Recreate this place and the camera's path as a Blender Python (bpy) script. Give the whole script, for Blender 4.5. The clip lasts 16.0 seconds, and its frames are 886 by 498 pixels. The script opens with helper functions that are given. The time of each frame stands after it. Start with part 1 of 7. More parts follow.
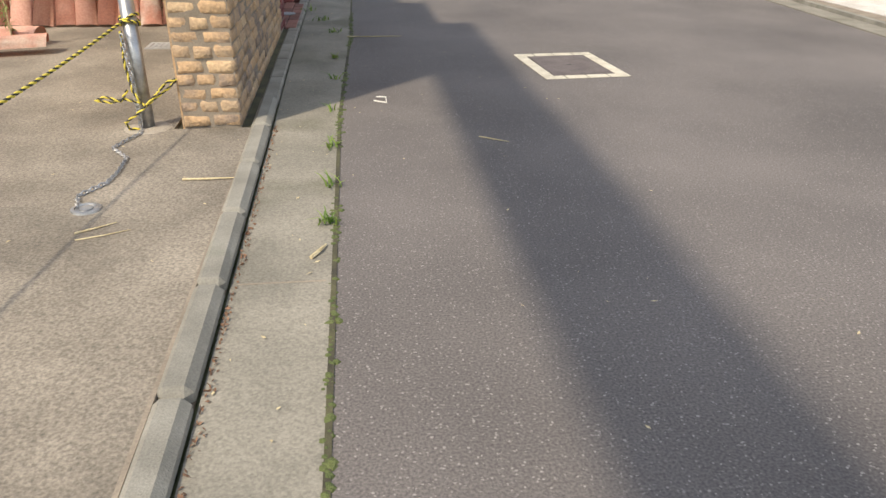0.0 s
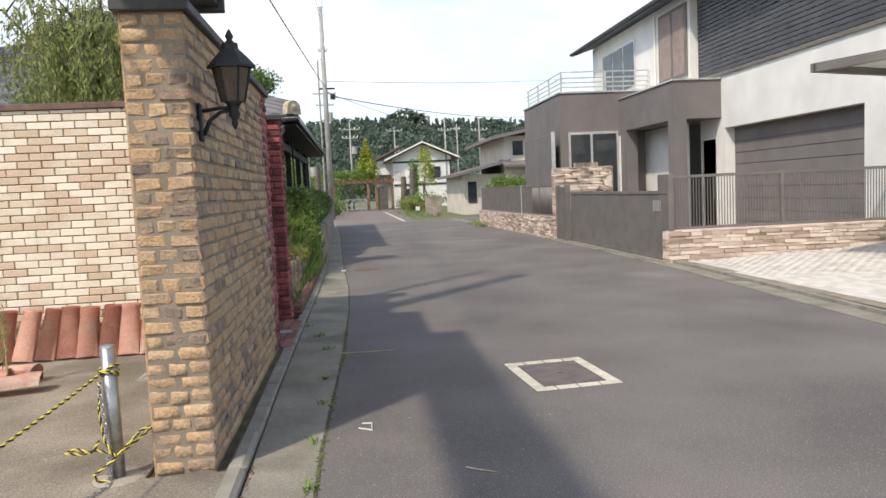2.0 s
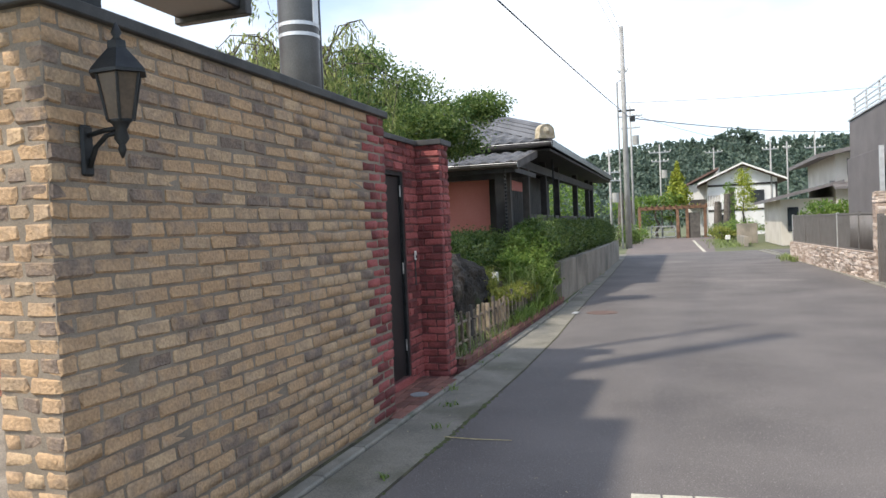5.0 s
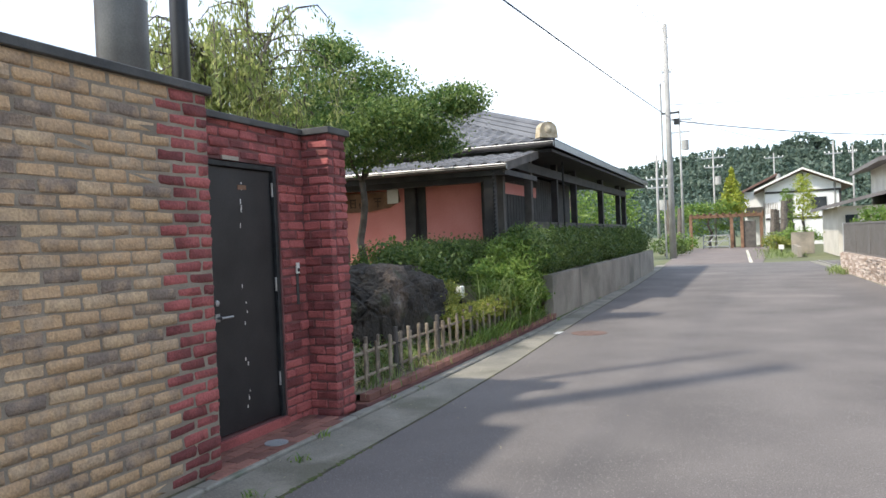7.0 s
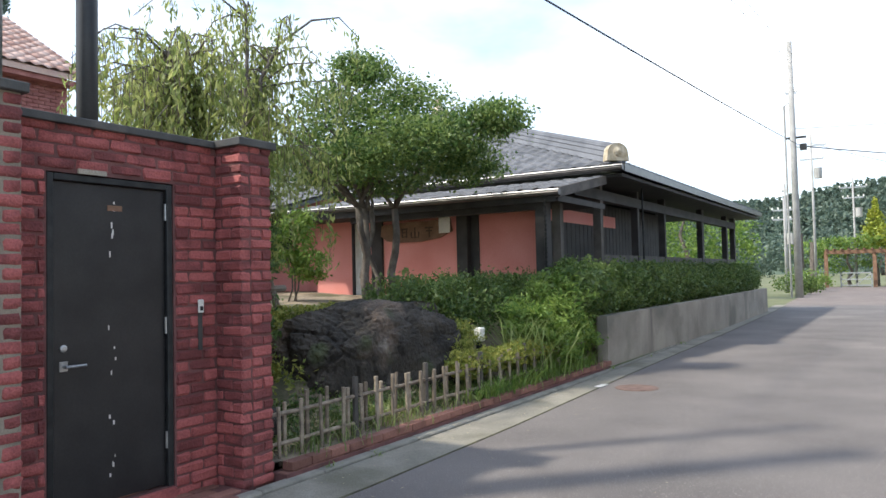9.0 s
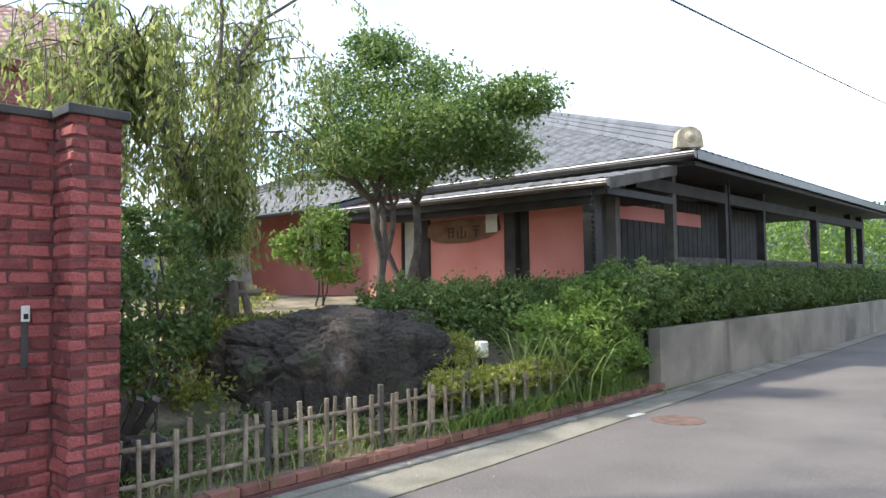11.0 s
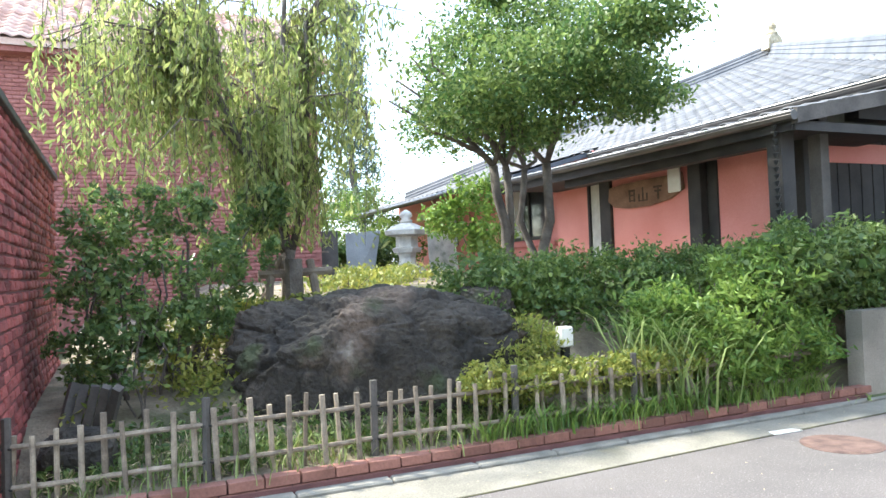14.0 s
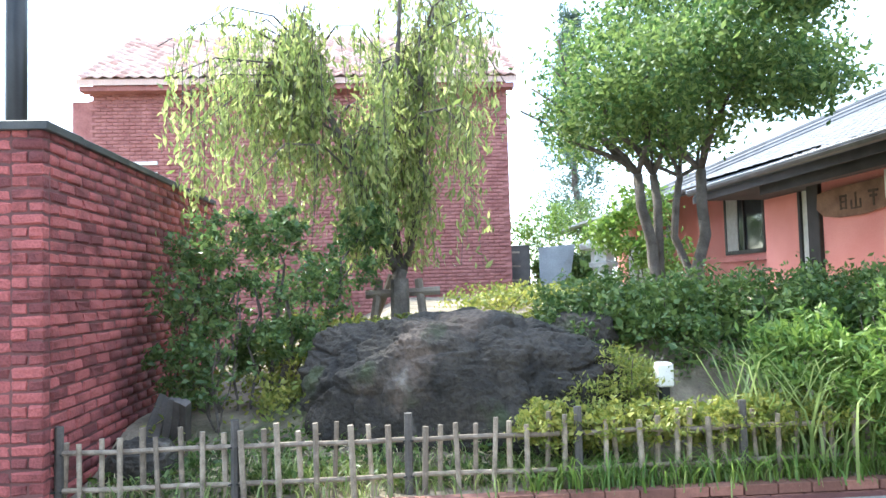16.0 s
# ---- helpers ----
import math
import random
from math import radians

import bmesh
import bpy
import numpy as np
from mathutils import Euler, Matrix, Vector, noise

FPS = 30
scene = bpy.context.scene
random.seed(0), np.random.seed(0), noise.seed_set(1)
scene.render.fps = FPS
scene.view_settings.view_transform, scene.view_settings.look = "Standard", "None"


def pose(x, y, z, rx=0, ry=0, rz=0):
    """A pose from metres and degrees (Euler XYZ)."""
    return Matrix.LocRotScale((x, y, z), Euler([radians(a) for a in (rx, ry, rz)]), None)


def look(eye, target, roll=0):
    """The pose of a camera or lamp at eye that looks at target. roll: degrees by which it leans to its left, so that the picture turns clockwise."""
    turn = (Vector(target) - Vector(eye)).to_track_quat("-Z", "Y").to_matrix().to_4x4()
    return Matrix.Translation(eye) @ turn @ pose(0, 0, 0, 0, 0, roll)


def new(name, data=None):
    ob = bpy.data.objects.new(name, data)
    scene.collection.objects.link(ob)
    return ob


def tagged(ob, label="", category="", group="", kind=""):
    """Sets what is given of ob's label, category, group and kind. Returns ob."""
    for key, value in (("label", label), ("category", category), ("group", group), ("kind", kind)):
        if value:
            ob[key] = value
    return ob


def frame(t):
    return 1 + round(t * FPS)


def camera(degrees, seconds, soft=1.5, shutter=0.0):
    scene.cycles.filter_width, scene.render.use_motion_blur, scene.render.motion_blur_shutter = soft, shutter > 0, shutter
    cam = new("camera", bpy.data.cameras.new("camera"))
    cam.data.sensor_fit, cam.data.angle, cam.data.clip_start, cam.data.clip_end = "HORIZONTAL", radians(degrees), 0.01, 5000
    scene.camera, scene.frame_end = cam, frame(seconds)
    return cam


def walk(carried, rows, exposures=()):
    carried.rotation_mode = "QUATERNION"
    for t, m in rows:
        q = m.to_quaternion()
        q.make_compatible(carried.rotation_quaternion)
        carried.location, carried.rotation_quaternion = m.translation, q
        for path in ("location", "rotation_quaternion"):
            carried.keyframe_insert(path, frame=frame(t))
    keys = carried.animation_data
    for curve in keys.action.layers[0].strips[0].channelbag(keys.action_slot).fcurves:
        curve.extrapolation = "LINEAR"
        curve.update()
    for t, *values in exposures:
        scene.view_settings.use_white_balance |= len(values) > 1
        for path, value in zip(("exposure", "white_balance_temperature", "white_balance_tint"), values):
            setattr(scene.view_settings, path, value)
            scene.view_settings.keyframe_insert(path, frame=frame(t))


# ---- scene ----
cam = camera(63.4, 16.0)
PATH = [
    (0, (0.298, 1.21, 1.26), (0.524, 2.978, 0.353), 0.8),
    (0.5, (0.317, 1.198, 1.321), (0.576, 3.065, 0.65), -1.3),
    (1, (0.36, 1.203, 1.389), (0.638, 3.132, 0.94), -1.5),
    (1.5, (0.405, 1.229, 1.428), (0.713, 3.185, 1.15), -0.8),
    (2, (0.485, 1.365, 1.465), (0.716, 3.345, 1.303), -2.7),
    (2.5, (0.628, 1.605, 1.536), (0.674, 3.603, 1.47), -2.6),
    (3, (0.892, 1.848, 1.559), (0.824, 3.847, 1.568), -2.4),
    (3.5, (1.144, 2.182, 1.539), (0.973, 4.175, 1.508), -2.5),
    (3.7, (1.234, 2.324, 1.554), (0.978, 4.308, 1.555), -2.7),
    (5.8, (2.33, 3.724, 1.476), (1.584, 5.577, 1.396), -2.3),
    (6, (2.408, 3.927, 1.473), (1.647, 5.775, 1.403), -2.3),
    (6.5, (2.685, 4.396, 1.451), (1.941, 6.252, 1.409), -2.0),
    (7, (2.832, 4.864, 1.436), (2.045, 6.703, 1.416), -2.4),
    (7.5, (3.042, 5.309, 1.428), (2.181, 7.114, 1.444), -2.6),
    (8, (3.216, 5.726, 1.433), (2.259, 7.481, 1.486), -2.5),
    (8.5, (3.331, 6.151, 1.46), (2.314, 7.87, 1.553), -1.7),
    (9, (3.485, 6.592, 1.435), (2.4, 8.271, 1.512), -1.3),
    (9.5, (3.549, 7.082, 1.432), (2.405, 8.721, 1.512), -0.9),
    (9.7, (3.573, 7.282, 1.455), (2.405, 8.903, 1.539), -0.8),
    (11.8, (3.925, 9.141, 1.389), (2.491, 10.531, 1.495), -1.9),
    (12, (3.944, 9.305, 1.394), (2.494, 10.678, 1.504), -2.4),
    (12.5, (4.015, 9.708, 1.38), (2.436, 10.933, 1.452), -2.2),
    (13, (4.019, 10.127, 1.363), (2.382, 11.274, 1.434), -2.3),
    (13.5, (4.047, 10.522, 1.339), (2.336, 11.556, 1.401), -2.0),
    (14, (4.065, 10.9, 1.337), (2.239, 11.715, 1.385), -2.2),
    (14.5, (4.022, 11.298, 1.362), (2.116, 11.901, 1.393), -1.9),
    (15, (4.058, 11.662, 1.357), (2.113, 12.126, 1.393), -1.8),
    (15.5, (3.993, 11.975, 1.376), (2.02, 12.293, 1.46), -2.1),
    (16, (4.014, 12.344, 1.387), (2.021, 12.475, 1.488), -1.6),
]
walk(cam, [(t, look(eye, target, roll)) for t, eye, target, roll in PATH],
     exposures=[(0.0, 0.78, 6950, 10), (1.0, 0.82, 6800, 10), (1.7, 0.72, 6600, 10), (2.5, 0.48, 6450, 10), (3.7, 0.50, 6350, 10), (6.0, 1.05, 6250, 9), (9.0, 1.15, 6200, 8), (12.0, 1.7, 6150, 7), (14.0, 2.25, 6000, 5), (16.0, 2.5, 5700, 4)])

# ---- light ----
SUN = Vector((-0.60, -0.63, 1.0)).normalized()
world = bpy.data.worlds.new("sky")
scene.world = world
world.use_nodes = True
wn, wl = world.node_tree.nodes, world.node_tree.links
wn.clear()
w_out, w_bg = wn.new("ShaderNodeOutputWorld"), wn.new("ShaderNodeBackground")
w_sky = wn.new("ShaderNodeTexSky")
w_sky.sky_type, w_sky.sun_disc = "NISHITA", False
w_sky.sun_elevation, w_sky.sun_rotation = math.asin(SUN.z), math.atan2(SUN.x, SUN.y)
w_sky.dust_density, w_sky.air_density = 1.2, 1.0
w_co, w_map, w_noise = wn.new("ShaderNodeTexCoord"), wn.new("ShaderNodeMapping"), wn.new("ShaderNodeTexNoise")
w_map.inputs["Scale"].default_value = (1.0, 1.0, 2.6)
w_noise.inputs["Scale"].default_value, w_noise.inputs["Detail"].default_value = 1.7, 7.0
w_noise.inputs["Roughness"].default_value = 0.52
w_ramp, w_mix = wn.new("ShaderNodeValToRGB"), wn.new("ShaderNodeMix")
w_ramp.color_ramp.elements[0].position, w_ramp.color_ramp.elements[1].position = 0.40, 0.70
w_mix.data_type = "RGBA"
w_mix.inputs[7].default_value = (5.2, 5.4, 5.75, 1)
wl.new(w_co.outputs["Generated"], w_map.inputs["Vector"])
wl.new(w_map.outputs["Vector"], w_noise.inputs["Vector"])
wl.new(w_noise.outputs["Fac"], w_ramp.inputs["Fac"])
wl.new(w_ramp.outputs["Color"], w_mix.inputs[0])
wl.new(w_sky.outputs["Color"], w_mix.inputs[6])
wl.new(w_mix.outputs[2], w_bg.inputs["Color"])
wl.new(w_bg.outputs["Background"], w_out.inputs["Surface"])
w_bg.inputs["Strength"].default_value = 0.15
sun = new("sun", bpy.data.lights.new("sun", "SUN"))
sun.data.energy, sun.data.angle, sun.data.color = 2.4, radians(2.4), (1.0, 0.90, 0.76)
sun.matrix_world = look(SUN * 50, (0, 0, 0))

# ---- materials ----
def nodes_of(name):
    m = bpy.data.materials.new(name)
    m.use_nodes = True
    return m, m.node_tree.nodes, m.node_tree.links


def mat(name, c1, c2, rough=0.8, scale=6.0, fine=60.0, bump=0.15, metal=0.0, mix_fine=0.35, c3=None, patch=0.6, per=0.0, depth=0.02, trans=0.0):
    """A surface with two scales of variation: stains from c1 to c2, fine grain, optional patches of c3, and a shade of its own for each piece."""
    m, n, l = nodes_of(name)
    b = n["Principled BSDF"]
    geo = n.new("ShaderNodeNewGeometry")
    big, small = n.new("ShaderNodeTexNoise"), n.new("ShaderNodeTexNoise")
    big.inputs["Scale"].default_value, big.inputs["Detail"].default_value = scale, 5
    small.inputs["Scale"].default_value, small.inputs["Detail"].default_value = fine, 3
    ramp = n.new("ShaderNodeValToRGB")
    ramp.color_ramp.elements[0].position, ramp.color_ramp.elements[1].position = 0.32, 0.68
    ramp.color_ramp.elements[0].color, ramp.color_ramp.elements[1].color = (*c1, 1), (*c2, 1)
    l.new(geo.outputs["Position"], big.inputs["Vector"])
    l.new(geo.outputs["Position"], small.inputs["Vector"])
    fac = big.outputs["Fac"]
    if per > 0:
        both, wrap = n.new("ShaderNodeMath"), n.new("ShaderNodeMath")
        wrap.operation = "FRACT"
        l.new(geo.outputs["Random Per Island"], both.inputs[0])
        l.new(n.new("ShaderNodeObjectInfo").outputs["Random"], both.inputs[1])
        l.new(both.outputs[0], wrap.inputs[0])
        src = wrap.outputs[0]
        ma = n.new("ShaderNodeMath")
        ma.operation = "MULTIPLY_ADD"
        ma.inputs[1].default_value, ma.inputs[2].default_value = per, -per / 2
        l.new(src, ma.inputs[0])
        ad = n.new("ShaderNodeMath")
        l.new(big.outputs["Fac"], ad.inputs[0])
        l.new(ma.outputs[0], ad.inputs[1])
        fac = ad.outputs[0]
    l.new(fac, ramp.inputs["Fac"])
    col = ramp.outputs["Color"]
    if c3:
        pn, pr, px = n.new("ShaderNodeTexNoise"), n.new("ShaderNodeValToRGB"), n.new("ShaderNodeMix")
        pn.inputs["Scale"].default_value, pn.inputs["Detail"].default_value = scale * 0.37, 6
        pr.color_ramp.elements[0].position, pr.color_ramp.elements[1].position = patch, patch + 0.1
        px.data_type = "RGBA"
        px.inputs[7].default_value = (*c3, 1)
        l.new(geo.outputs["Position"], pn.inputs["Vector"])
        l.new(pn.outputs["Fac"], pr.inputs["Fac"])
        l.new(pr.outputs["Color"], px.inputs[0])
        l.new(col, px.inputs[6])
        col = px.outputs[2]
    fm = n.new("ShaderNodeMix")
    fm.data_type, fm.blend_type = "RGBA", "OVERLAY"
    fm.inputs[0].default_value = mix_fine
    l.new(small.outputs["Fac"], fm.inputs[7])
    l.new(col, fm.inputs[6])
    l.new(fm.outputs[2], b.inputs["Base Color"])
    b.inputs["Roughness"].default_value, b.inputs["Metallic"].default_value = rough, metal
    if bump:
        bp = n.new("ShaderNodeBump")
        bp.inputs["Strength"].default_value, bp.inputs["Distance"].default_value = bump, depth
        l.new(small.outputs["Fac"], bp.inputs["Height"])
        l.new(bp.outputs["Normal"], b.inputs["Normal"])
    if trans:
        tr, mx = n.new("ShaderNodeBsdfTranslucent"), n.new("ShaderNodeMixShader")
        mx.inputs[0].default_value = trans
        l.new(fm.outputs[2], tr.inputs["Color"])
        l.new(b.outputs["BSDF"], mx.inputs[1])
        l.new(tr.outputs["BSDF"], mx.inputs[2])
        l.new(mx.outputs["Shader"], n["Material Output"].inputs["Surface"])
    return m


def leaf_mat(name, c1, c2, rough=0.5, trans=0.35):
    return mat(name, c1, c2, rough, 1.3, 25.0, 0.0, per=0.8, trans=trans, mix_fine=0.2)


def asphalt_mat(name, c1, c2, c3):
    """Worn asphalt: broad stains, dark and pale stone chips."""
    m = mat(name, c1, c2, 0.86, 0.7, 120.0, 0.5, mix_fine=0.9, c3=c3, patch=0.60, depth=0.006)
    n, l = m.node_tree.nodes, m.node_tree.links
    b = n["Principled BSDF"]
    src = b.inputs["Base Color"].links[0].from_socket
    v, r, x, geo = n.new("ShaderNodeTexVoronoi"), n.new("ShaderNodeValToRGB"), n.new("ShaderNodeMix"), n.new("ShaderNodeNewGeometry")
    v.inputs["Scale"].default_value = 180.0
    hs = n.new("ShaderNodeSeparateColor")
    r.color_ramp.elements[0].position, r.color_ramp.elements[1].position = 0.955, 0.995
    x.data_type = "RGBA"
    x.inputs[7].default_value = (0.31, 0.285, 0.26, 1)
    l.new(geo.outputs["Position"], v.inputs["Vector"])
    l.new(v.outputs["Color"], hs.inputs["Color"])
    l.new(hs.outputs["Red"], r.inputs["Fac"])
    l.new(r.outputs["Color"], x.inputs[0])
    l.new(src, x.inputs[6])
    l.new(x.outputs[2], b.inputs["Base Color"])
    return m


def glass_mat(name, tint=(0.9, 0.95, 0.95), rough=0.02):
    m, n, l = nodes_of(name)
    b = n["Principled BSDF"]
    b.inputs["Base Color"].default_value = (*tint, 1)
    b.inputs["Roughness"].default_value, b.inputs["Transmission Weight"].default_value = rough, 1.0
    b.inputs["IOR"].default_value = 1.45
    return m


def stops(m, *marks):
    """Give a surface's first ramp its own marks: (place, colour)."""
    ramp = next(n for n in m.node_tree.nodes if n.type == "VALTORGB").color_ramp
    for k, (place, colour) in enumerate(marks):
        e = ramp.elements[k] if k < 2 else ramp.elements.new(place)
        e.position, e.color = place, (*colour, 1)
    return m


def streaked(m, colour, low, high, scale):
    """Runs of another colour down a surface, as water leaves them."""
    n, l = m.node_tree.nodes, m.node_tree.links
    b = n["Principled BSDF"]
    src = b.inputs["Base Color"].links[0].from_socket
    geo, mp, no, ra, mx = n.new("ShaderNodeNewGeometry"), n.new("ShaderNodeMapping"), n.new("ShaderNodeTexNoise"), n.new("ShaderNodeValToRGB"), n.new("ShaderNodeMix")
    mp.inputs["Scale"].default_value = scale
    no.inputs["Scale"].default_value, no.inputs["Detail"].default_value = 1.0, 7
    ra.color_ramp.elements[0].position, ra.color_ramp.elements[1].position = low, high
    mx.data_type = "RGBA"
    mx.inputs[7].default_value = (*colour, 1)
    l.new(geo.outputs["Position"], mp.inputs["Vector"])
    l.new(mp.outputs["Vector"], no.inputs["Vector"])
    l.new(no.outputs["Fac"], ra.inputs["Fac"])
    l.new(ra.outputs["Color"], mx.inputs[0])
    l.new(src, mx.inputs[6])
    l.new(mx.outputs[2], b.inputs["Base Color"])
    return m


M_ASPHALT = asphalt_mat("asphalt", (0.108, 0.096, 0.089), (0.172, 0.153, 0.140), (0.21, 0.187, 0.168))
M_ASPHALT_FAR = asphalt_mat("brown_asphalt", (0.15, 0.12, 0.105), (0.20, 0.165, 0.145), (0.17, 0.14, 0.12))
M_CONC = mat("concrete", (0.25, 0.22, 0.18), (0.38, 0.335, 0.27), 0.9, 1.6, 120.0, 0.35, mix_fine=0.5, c3=(0.19, 0.175, 0.14), patch=0.56, depth=0.006)
M_GUTTER = mat("gutter_concrete", (0.185, 0.172, 0.138), (0.285, 0.262, 0.212), 0.9, 2.4, 110.0, 0.35, mix_fine=0.6, c3=(0.155, 0.145, 0.105), patch=0.54, depth=0.005)
M_KERB = mat("kerb_concrete", (0.19, 0.18, 0.15), (0.30, 0.285, 0.24), 0.9, 5.0, 160.0, 0.4, c3=(0.15, 0.16, 0.12), patch=0.62, depth=0.006)
M_SLAB = mat("driveway_concrete", (0.175, 0.15, 0.116), (0.295, 0.256, 0.202), 0.9, 1.9, 95.0, 0.55, mix_fine=0.9, c3=(0.150, 0.130, 0.102), patch=0.50, depth=0.006)
M_JOINT = mat("joint_dirt", (0.045, 0.04, 0.028), (0.11, 0.105, 0.05), 0.95, 7.0, 120.0, 0.5, depth=0.006)
M_BLIND = mat("wooden_blind", (0.25, 0.19, 0.165), (0.33, 0.26, 0.23), 0.7, 5.0, 60.0, 0.2)
M_YBRICK = mat("yellow_brick", (0.28, 0.205, 0.15), (0.56, 0.36, 0.205), 0.9, 9.0, 70.0, 0.8, per=1.0, mix_fine=0.5, depth=0.010)
stops(M_YBRICK, (0.0, (0.21, 0.16, 0.125)), (1.0, (0.53, 0.375, 0.225)), (0.12, (0.30, 0.22, 0.155)), (0.27, (0.42, 0.285, 0.17)), (0.60, (0.50, 0.33, 0.185)), (0.82, (0.41, 0.295, 0.19)))
M_RBRICK = mat("red_brick", (0.155, 0.042, 0.040), (0.38, 0.105, 0.095), 0.85, 5.0, 70.0, 0.7, per=0.5, mix_fine=0.5, depth=0.012)
M_WBRICK = mat("cream_brick", (0.60, 0.47, 0.35), (0.80, 0.72, 0.60), 0.88, 2.5, 80.0, 0.4, per=0.7, mix_fine=0.35, c3=(0.62, 0.50, 0.36), patch=0.66, depth=0.008)
streaked(M_CONC, (0.11, 0.10, 0.085), 0.60, 0.70, (0.6, 1.1, 0.12))
streaked(M_WBRICK, (0.42, 0.42, 0.28), 0.60, 0.72, (2.2, 1.0, 0.7))
M_MORTAR = mat("mortar", (0.20, 0.165, 0.125), (0.31, 0.26, 0.20), 0.95, 4.0, 120.0, 0.4, depth=0.006)
M_RMORTAR = mat("red_mortar", (0.10, 0.045, 0.041), (0.19, 0.085, 0.077), 0.95, 4.0, 120.0, 0.4, depth=0.006)
M_CAP = mat("dark_cap", (0.035, 0.035, 0.033), (0.075, 0.072, 0.066), 0.6, 5.0, 90.0, 0.25, c3=(0.11, 0.10, 0.085), patch=0.64, depth=0.004)
M_BLACK = mat("black_paint", (0.012, 0.012, 0.013), (0.026, 0.025, 0.025), 0.42, 4.0, 60.0, 0.06, depth=0.003)
M_IRON = mat("black_iron", (0.018, 0.02, 0.021), (0.04, 0.042, 0.042), 0.5, 12.0, 120.0, 0.1, metal=0.4, depth=0.003)
M_STEEL = mat("steel", (0.32, 0.32, 0.32), (0.5, 0.5, 0.49), 0.38, 20.0, 200.0, 0.06, metal=0.85, depth=0.002)
M_FLUE = mat("grey_flue_metal", (0.085, 0.085, 0.083), (0.14, 0.138, 0.133), 0.42, 3.0, 90.0, 0.08, metal=0.3, depth=0.003)
M_EAVE = mat("brown_eave_metal", (0.055, 0.05, 0.047), (0.10, 0.092, 0.085), 0.32, 4.0, 60.0, 0.05, metal=0.3, depth=0.002)
M_SILVER = mat("silver_band", (0.6, 0.6, 0.58), (0.75, 0.75, 0.73), 0.4, 9.0, 90.0, 0.0, metal=0.6)
M_WHITE = mat("white_plastic", (0.68, 0.66, 0.60), (0.80, 0.78, 0.72), 0.5, 8.0, 60.0, 0.03)
M_PINK = mat("pink_plaster", (0.68, 0.255, 0.215), (0.76, 0.32, 0.275), 0.85, 1.2, 90.0, 0.25, c3=(0.64, 0.24, 0.20), patch=0.6, depth=0.004)
M_DARKWOOD = mat("dark_wood", (0.022, 0.020, 0.019), (0.05, 0.045, 0.041), 0.7, 3.0, 50.0, 0.3, depth=0.006)
M_GREYWOOD = mat("grey_wood", (0.07, 0.063, 0.055), (0.13, 0.115, 0.10), 0.8, 4.0, 60.0, 0.35, depth=0.006)
M_STAKE = mat("weathered_stake_wood", (0.13, 0.10, 0.075), (0.25, 0.205, 0.155), 0.85, 5.0, 60.0, 0.4, depth=0.006)
M_TILE = mat("grey_roof_tile", (0.075, 0.08, 0.09), (0.15, 0.155, 0.168), 0.66, 2.0, 40.0, 0.12, per=0.35, depth=0.004)
M_LOUVRE = mat("slate_louvre", (0.055, 0.058, 0.066), (0.085, 0.088, 0.098), 0.5, 2.0, 50.0, 0.05)
M_EDGING = mat("edging_brick", (0.17, 0.078, 0.058), (0.29, 0.135, 0.10), 0.9, 5.0, 60.0, 0.4, per=0.6, depth=0.006)
M_TERRA = mat("terracotta", (0.48, 0.22, 0.155), (0.65, 0.37, 0.28), 0.85, 6.0, 60.0, 0.35, per=0.6, c3=(0.60, 0.48, 0.39), patch=0.55, depth=0.006)
# pale red tile, whitened partway to hold the veil of glare over it
M_REDROOF = mat("red_roof_tile", (0.45, 0.26, 0.20), (0.64, 0.45, 0.37), 0.8, 1.8, 40.0, 0.2, per=0.6, depth=0.006)
M_HOUSEBRICK = mat("house_red_brick", (0.27, 0.10, 0.085), (0.40, 0.17, 0.145), 0.9, 3.0, 30.0, 0.4, depth=0.02)
M_BAMBOO = mat("weathered_bamboo", (0.18, 0.143, 0.105), (0.39, 0.32, 0.235), 0.75, 14.0, 90.0, 0.3, per=0.5, depth=0.004)
M_ROCK = mat("rock", (0.019, 0.0165, 0.013), (0.062, 0.052, 0.040), 0.88, 3.4, 30.0, 0.9, c3=(0.125, 0.094, 0.070), patch=0.59, mix_fine=0.75, depth=0.03)
streaked(M_ROCK, (0.27, 0.235, 0.19), 0.64, 0.76, (4.0, 4.0, 1.6))
streaked(M_ROCK, (0.055, 0.065, 0.030), 0.58, 0.68, (2.5, 2.5, 2.0))
M_SOIL = mat("garden_soil", (0.13, 0.10, 0.068), (0.34, 0.28, 0.20), 0.95, 3.0, 40.0, 0.6, c3=(0.10, 0.10, 0.05), patch=0.54, depth=0.03)
M_GROUND = mat("field", (0.10, 0.12, 0.05), (0.17, 0.17, 0.085), 0.95, 0.3, 8.0, 0.3, depth=0.05)
M_BARK = mat("bark", (0.075, 0.06, 0.048), (0.17, 0.145, 0.12), 0.9, 7.0, 55.0, 0.8, depth=0.015)
L_MAPLE = leaf_mat("maple_leaf", (0.085, 0.16, 0.045), (0.24, 0.32, 0.09), trans=0.5)
L_WILLOW = leaf_mat("willow_leaf", (0.23, 0.29, 0.085), (0.44, 0.47, 0.17), trans=0.62)
L_CAMEL = leaf_mat("camellia_leaf", (0.09, 0.16, 0.05), (0.20, 0.28, 0.09), rough=0.30, trans=0.5)
L_HEDGE = leaf_mat("hedge_leaf", (0.075, 0.135, 0.032), (0.18, 0.245, 0.062), rough=0.42, trans=0.36)
